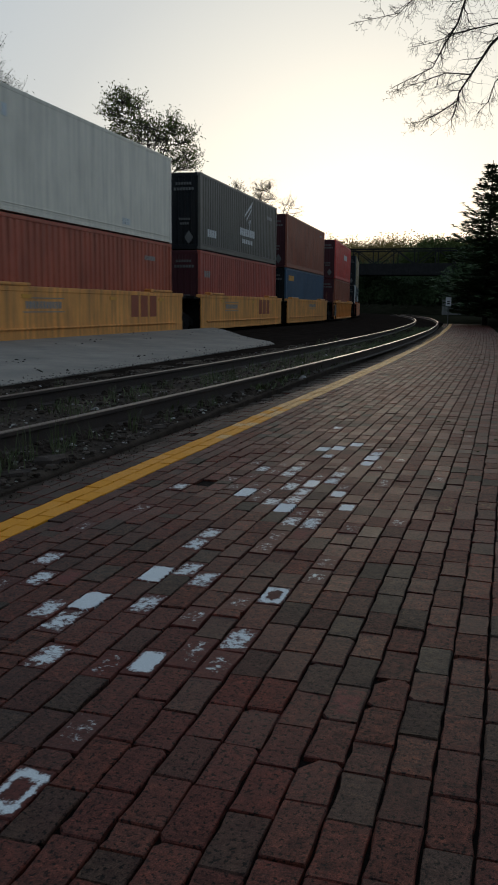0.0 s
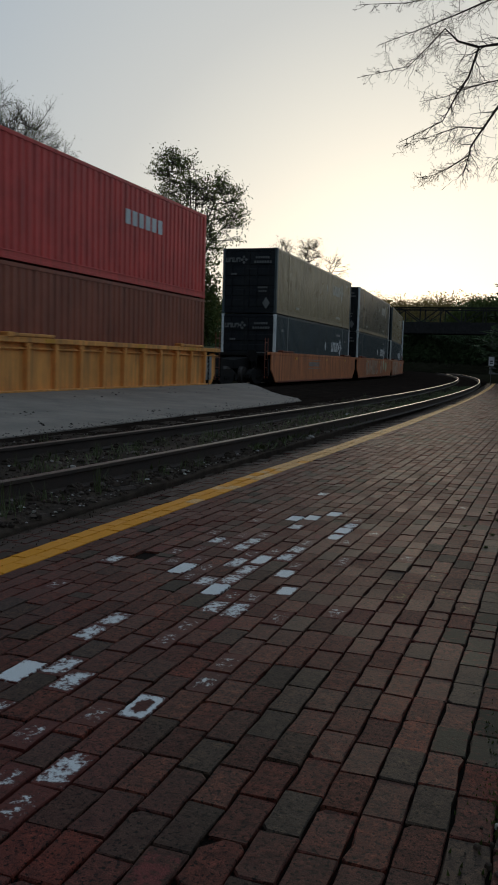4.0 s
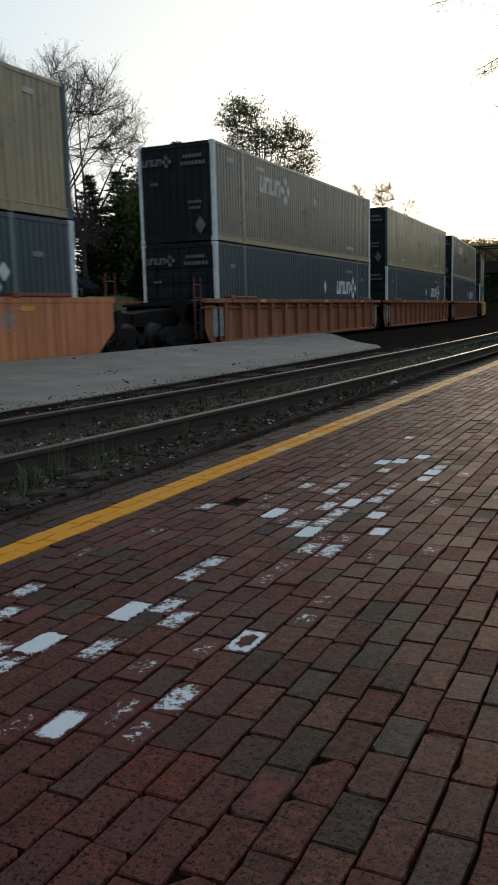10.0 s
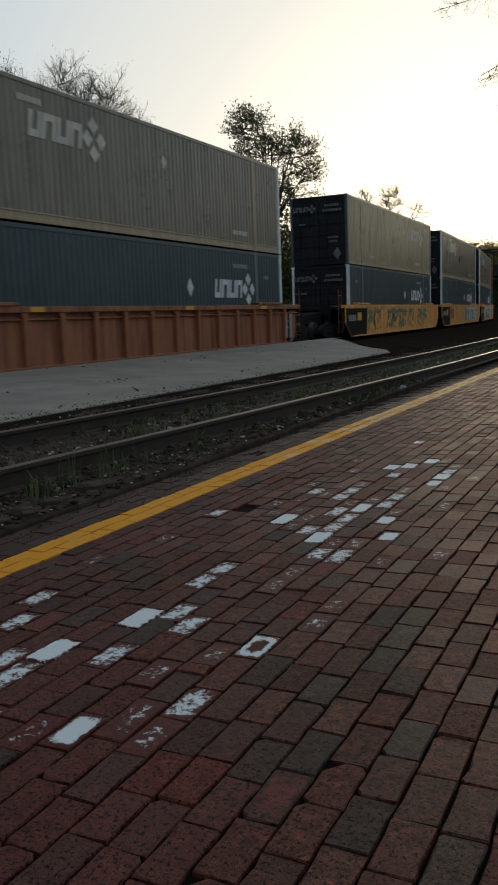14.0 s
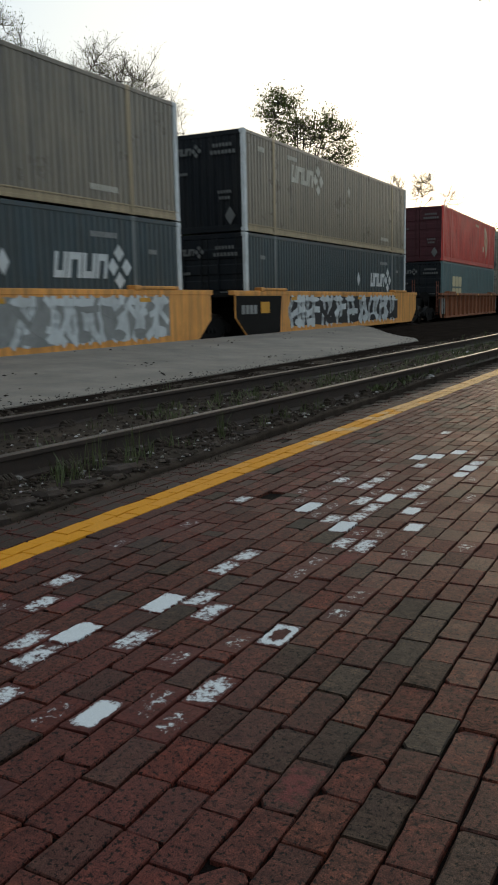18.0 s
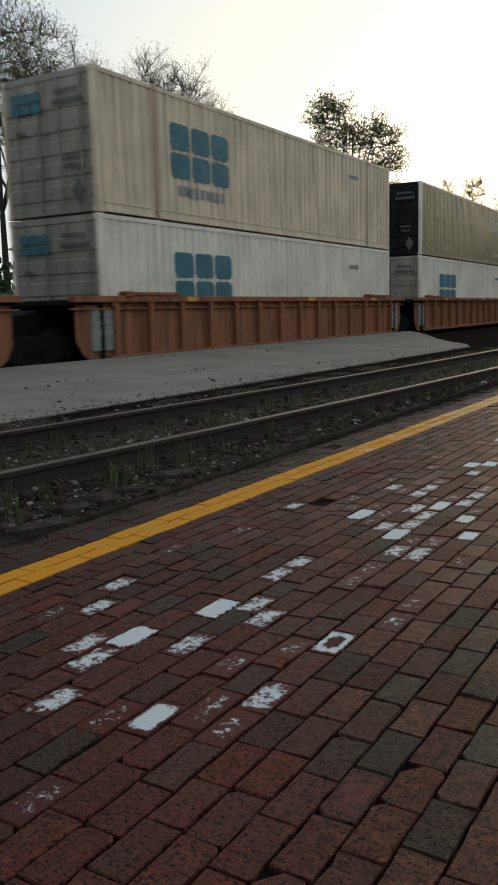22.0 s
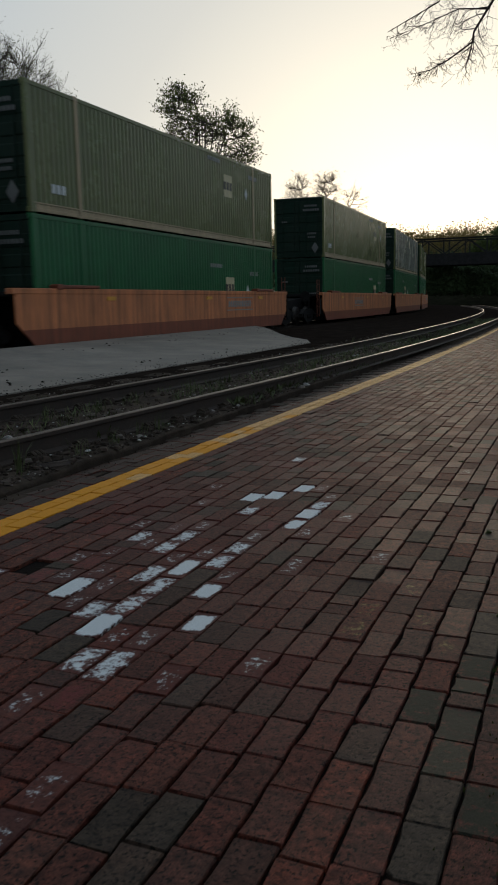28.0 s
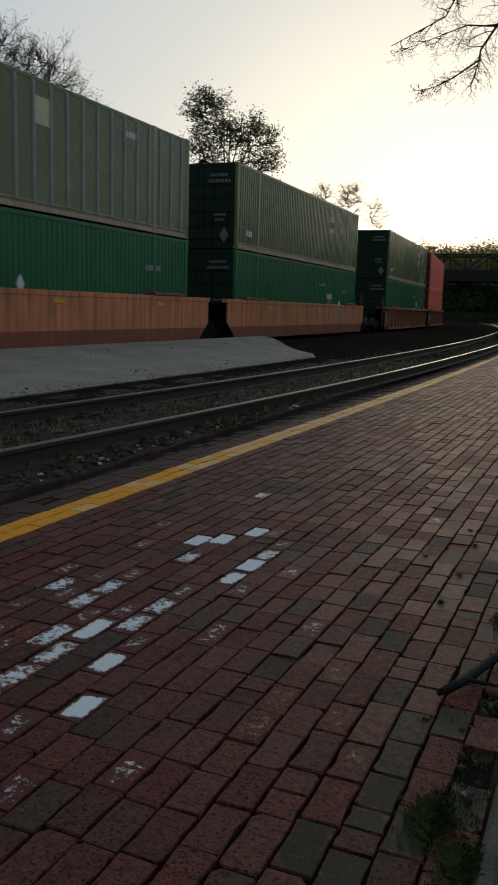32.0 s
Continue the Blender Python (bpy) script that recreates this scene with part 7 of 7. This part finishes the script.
def bricks_of(i, r):
    """The bricks of one course from end to end: middle, pitch and kind. Known bricks keep their place, the rest fill in."""
    out, at = [], 0.9 + r.uniform(0, BL)

    def fill(to):
        n = max(1, round((to - at) / BL))
        joints = [at + (to - at) * k / n + (r.gauss(0, 0.005) if 0 < k < n else 0) for k in range(n + 1)]
        for p, q in zip(joints, joints[1:]):
            middle = (p + q) / 2
            if r.random() < 0.035 and q - p > 0.19:
                out.extend([((p + middle) / 2, middle - p, None), ((middle + q) / 2, q - middle, None)])
            else:
                out.append((middle, q - p, None))

    for y, kind in sorted(LAID.get(i, [])):
        low = y - BL / 2
        if low < at + 0.015:
            low = at
        elif low < at + 0.07 and out:
            y0, l0, k0 = out[-1]
            out[-1] = (y0 + (low - at) / 2, l0 + low - at, k0)
        else:
            fill(low)
        high = max(low + 0.12, y + BL / 2)
        out.append(((low + high) / 2, high - low, kind))
        at = high
    fill(66.0)
    return out


near = 0
courses = [(i, bricks_of(i, random.Random(500 + i))) for i in range(-1, COURSES)]     # one more course is half buried at the outer edge
courses += [(i, [(row[0][0] - row[0][1] / 2 - (k + 0.5) * BL, BL, None) for k in range(17)]) for i, row in courses]     # on behind the camera
for i, row in courses:
    wide = course_x(i + 1) - course_x(i)
    for y, pitch, kind in row:
        x = course_x(i) + wide / 2
        if (i >= COURSES - 1 and prnd.random() < 0.1) or (i == 0 and prnd.random() < 0.08) or (i < 0 and prnd.random() < 0.4) or x + plat_x(y) > right_x(y):
            continue
        if abs(x + 0.91) < 0.06 and abs(y - 5.72) < 0.11:
            continue     # one brick is gone here
        if kind is None:
            spare = 0.04 if 2.2 < y < 4.4 and -0.8 < x < 1.1 else 0.10
            kind = "dirty" if i < 3 else ("line" if y < 9 + prnd.uniform(-2.5, 2.5) else "oldline") if i < 5 else "mossy" if i >= COURSES - 4 and prnd.random() < (0.15, 0.35, 0.6, 0.8)[i - COURSES + 4] * (0.6 + noise.noise((x * 1.5, y * 0.8, 4))) else "grey" if prnd.random() < spare else "plain"
        if i < 2 and noise.noise((i * 0.8, y * 1.1, 5)) > (0.15, 0.34, 0.5)[i + 1]:
            continue     # broken out or buried
        x, y = warp(x, y)
        x += plat_x(y)
        turn, z = prnd.gauss(0, 0.0045 if i > 2 else 0.03), prnd.gauss(0, 0.0016) + 0.003 * noise.noise((x * 1.4, y * 1.4, 2)) - (0.010, 0.006, 0.004, 0.002)[i + 1] if i < 3 else prnd.gauss(0, 0.0016) + 0.003 * noise.noise((x * 1.4, y * 1.4, 2))
        chipped = abs(x - 0.69) < 0.04 and abs(y - 3.07) < 0.05 or abs(x - 0.58) < 0.04 and abs(y - 2.6) < 0.1
        if -1.0 < x < 0.95 and 2.6 < y < 6.0 and near < 300 and not chipped and 0.19 < pitch < 0.24 and (kind not in ("plain", "grey") or y < 4.9):
            ob = put("brick", single[prnd.randrange(8), kind], platform)
            ob.location, ob.rotation_euler = (x, y, z), (prnd.gauss(0, 0.006), prnd.gauss(0, 0.009), turn)
            ob.scale.y = pitch / BL
            near += 1
            continue
        w, l = wide - 0.0035 - prnd.random() * 0.003, pitch - 0.0035 - prnd.random() * 0.0035
        tx, ty = prnd.gauss(0, 0.006), prnd.gauss(0, 0.008)
        c, s = math.cos(turn), math.sin(turn)
        n0 = len(verts)
        for px, py, pz in brick_points(w, l, prnd, 0.045 if chipped else 0.0):
            qx, qy = px + prnd.uniform(-0.0018, 0.0018), py + prnd.uniform(-0.002, 0.002)
            verts.append((x + qx * c - qy * s, y + qx * s + qy * c, z + pz + qy * tx + qx * ty))
            uvs.append((px / w + 0.5, py / l + 0.5))
        faces += [tuple(k + n0 for k in f) for f in BF]
        slots += [KINDS.index(kind)] * len(BF)
me = bpy.data.meshes.new("bricks")
me.from_pydata(verts, [], faces)
for kind in KINDS:
    me.materials.append(BRICK[kind, True])
me.polygons.foreach_set("material_index", slots)
uv_of(me, uvs)
tagged(put("brick_field", me, platform), kind="stuff")
# Old bricks and stones along the outer edge, tilted and sunk unevenly.
ernd = random.Random(12)
y = 2.4
def edge_block(n):
    """A worn old edging block, its corners knocked off unevenly."""
    r, sh = random.Random(70 + n), Shape()
    sh.box(-0.07, 0.07, -0.15, 0.15, -0.09, 0.045, 0.016 + 0.003 * n)
    sh.v = [(x + r.gauss(0, 0.007), y + r.gauss(0, 0.009), z + (r.gauss(0, 0.006) if z > 0 else 0)) for x, y, z in sh.v]
    return sh.mesh("edge_brick", M["edging"])


edge_meshes = [edge_block(n) for n in range(5)]
for me in edge_meshes:
    me.uv_layers.new(name="UVMap")
while y < 16:
    k = ernd.uniform(0.75, 1.5)
    ob = put("edge_brick", ernd.choice(edge_meshes), platform)
    ob.location = (-2.13 + plat_x(y) + ernd.gauss(0, 0.025), y + 0.15 * k, 0.006 + ernd.gauss(0, 0.014))
    ob.rotation_euler = (ernd.gauss(0, 0.06), ernd.gauss(-0.10, 0.10), ernd.gauss(0, 0.09))
    ob.scale = (ernd.uniform(0.85, 1.25), k, 1)
    y += 0.3 * k + abs(ernd.gauss(0, 0.05)) + 0.012
# Earth that has washed over the outer courses, in one uneven sheet with crumbs on it.
wash = Shape()
for j in range(161):
    y = 2.0 + 0.15 * j
    for k in range(9):
        x = -2.26 + 0.066 * k
        wash.v.append((x + plat_x(y), y, -0.004 - 0.010 * (k / 8) + 0.016 * noise.noise((x * 5, y * 3, 7)) + 0.007 * noise.noise((x * 17, y * 15, 3)) - 0.012 * (k > 7) - 0.012 * max(0, 3 - k)))
wash.f = [(j * 9 + k, j * 9 + k + 1, j * 9 + k + 10, j * 9 + k + 9) for j in range(160) for k in range(8)]
wash.s = [0] * len(wash.f)
cr = random.Random(77)
for _ in range(2600):
    y, q = 2.4 + 18 * cr.random() ** 1.4, abs(cr.gauss(0, 0.17))
    x, r = -2.12 + q + plat_x(y), cr.uniform(0.003, 0.012)
    wash.add([(x - r, y, -0.012), (x + r, y - r, -0.012), (x, y + r * 1.3, -0.012), (x, y, r * 0.9 - 0.002)], [(0, 1, 3), (1, 2, 3), (2, 0, 3)])
tagged(part("edge_dirt", wash, M["gravel"]), "brown earth and crumbs washed over the outer bricks", "dirt", kind="stuff")


# Weeds that sprout from the joints and over the edge of the bricks.
def sprout(seed, n, spread, h):
    r, s = random.Random(seed), Shape()
    for _ in range(n):
        a, q, w = r.uniform(0, 6.28), abs(r.gauss(0, spread)), r.uniform(0.002, 0.005)
        x, y, k = math.cos(a) * q, math.sin(a) * q * 1.3, h * r.uniform(0.3, 1.0) * math.exp(-(q / spread) ** 2 / 3)
        b = r.uniform(0, 6.28)
        dx, dy = math.cos(b), math.sin(b)
        s.add([(x, y, -0.004), (x + dx * k * 0.6 - dy * w, y + dy * k * 0.6 + dx * w, k * 0.7), (x + dx * k * 1.1, y + dy * k * 1.1, k), (x + dx * k * 0.6 + dy * w, y + dy * k * 0.6 - dx * w, k * 0.7)], [(0, 1, 2, 3)])
    return s.mesh("joint_weed", M["grass"])


sprouts = [sprout(n, 44, 0.013, 0.013) for n in range(3)]
for n, (x, y) in enumerate(((1.02, 7.48), (1.01, 8.08), (0.44, 9.53), (1.34, 5.59), (1.18, 5.85), (1.01, 7.02), (0.93, 8.4), (0.8, 7.7), (1.12, 9.2), (0.62, 8.9), (1.24, 10.4), (1.1, 11.6))):
    ob = put("joint_weed", sprouts[n % 3], at=(x, y, 0.0))
    ob.rotation_euler.z = n * 1.3
    tagged(ob, "small green weed sprouting from a brick joint", "weed", "weeds between the bricks")
CLUMPS = ((1.31, 5.3, 1.0), (1.41, 5.14, 0.9), (1.44, 7.7, 1.3), (1.40, 8.15, 1.2), (1.4, 4.4, 0.9), (1.34, 10.9, 1.3), (1.30, 13.2, 1.3), (1.38, 3.7, 0.9), (1.33, 6.9, 1.0), (1.36, 9.4, 1.2), (1.26, 15.0, 1.4), (1.24, 17.5, 1.5), (1.22, 20.5, 1.6))
moss, mr = Shape(), random.Random(41)
for x, y, k in CLUMPS:
    for _ in range(int(900 * k)):
        a, q, b = mr.uniform(0, 6.28), abs(mr.gauss(0, 0.06)) * k, mr.uniform(0, 6.28)
        px, py, h, dx, dy = x + math.cos(a) * q * 0.8, y + math.sin(a) * q * 1.6, mr.uniform(0.008, 0.030) * math.exp(-(q / (0.11 * k)) ** 2), math.cos(b), math.sin(b)
        moss.add([(px - dy * 0.0016, py + dx * 0.0016, -0.008), (px + dy * 0.0016, py - dx * 0.0016, -0.008), (px + dx * h * 0.7 + dy * 0.002, py + dy * h * 0.7 - dx * 0.002, h * 0.8), (px + dx * h * 1.4, py + dy * h * 1.4, h)], [(0, 1, 2), (0, 2, 3)])
tagged(part("edge_weeds", moss, M["turfblade"]), "low dark green weeds and moss along the brick edge", "weeds", kind="stuff")


def motions():
    """The train rolls past the platform."""
    def gone(t):
        q = t / 32.0
        return 378.555 * q + 35.373 * q * q - 8.737 * q ** 3

    def where(u, t, z):
        x, y, turn = along(u - gone(t) + 2.86, FACE)
        return pose(x, y, RAIL2 + z, 0, 0, turn)

    place = {}
    for ob, u, z in TRAIN:
        walk(ob, [(t, where(u, t, z)) for t in range(33)])
        place[ob] = u
    for wheel, car, y in WHEELS:
        u = place[car] + y + 2.86
        steps = [k for k in range(961) if -4.0 < u - gone(k / 30.0) < 60.0]
        rows = [(0.0, gone(steps[0] / 30.0) if steps else 0.0)] if not steps or steps[0] > 0 else []
        rows += [(k / 30.0, gone(k / 30.0)) for k in steps]
        if not rows or rows[-1][0] < 31.99:
            rows.append((32.0, rows[-1][1]))
        walk(wheel, [(t, pose(0, y, 0.42, math.degrees(d / 0.42), 0, 0)) for t, d in rows])


motions()
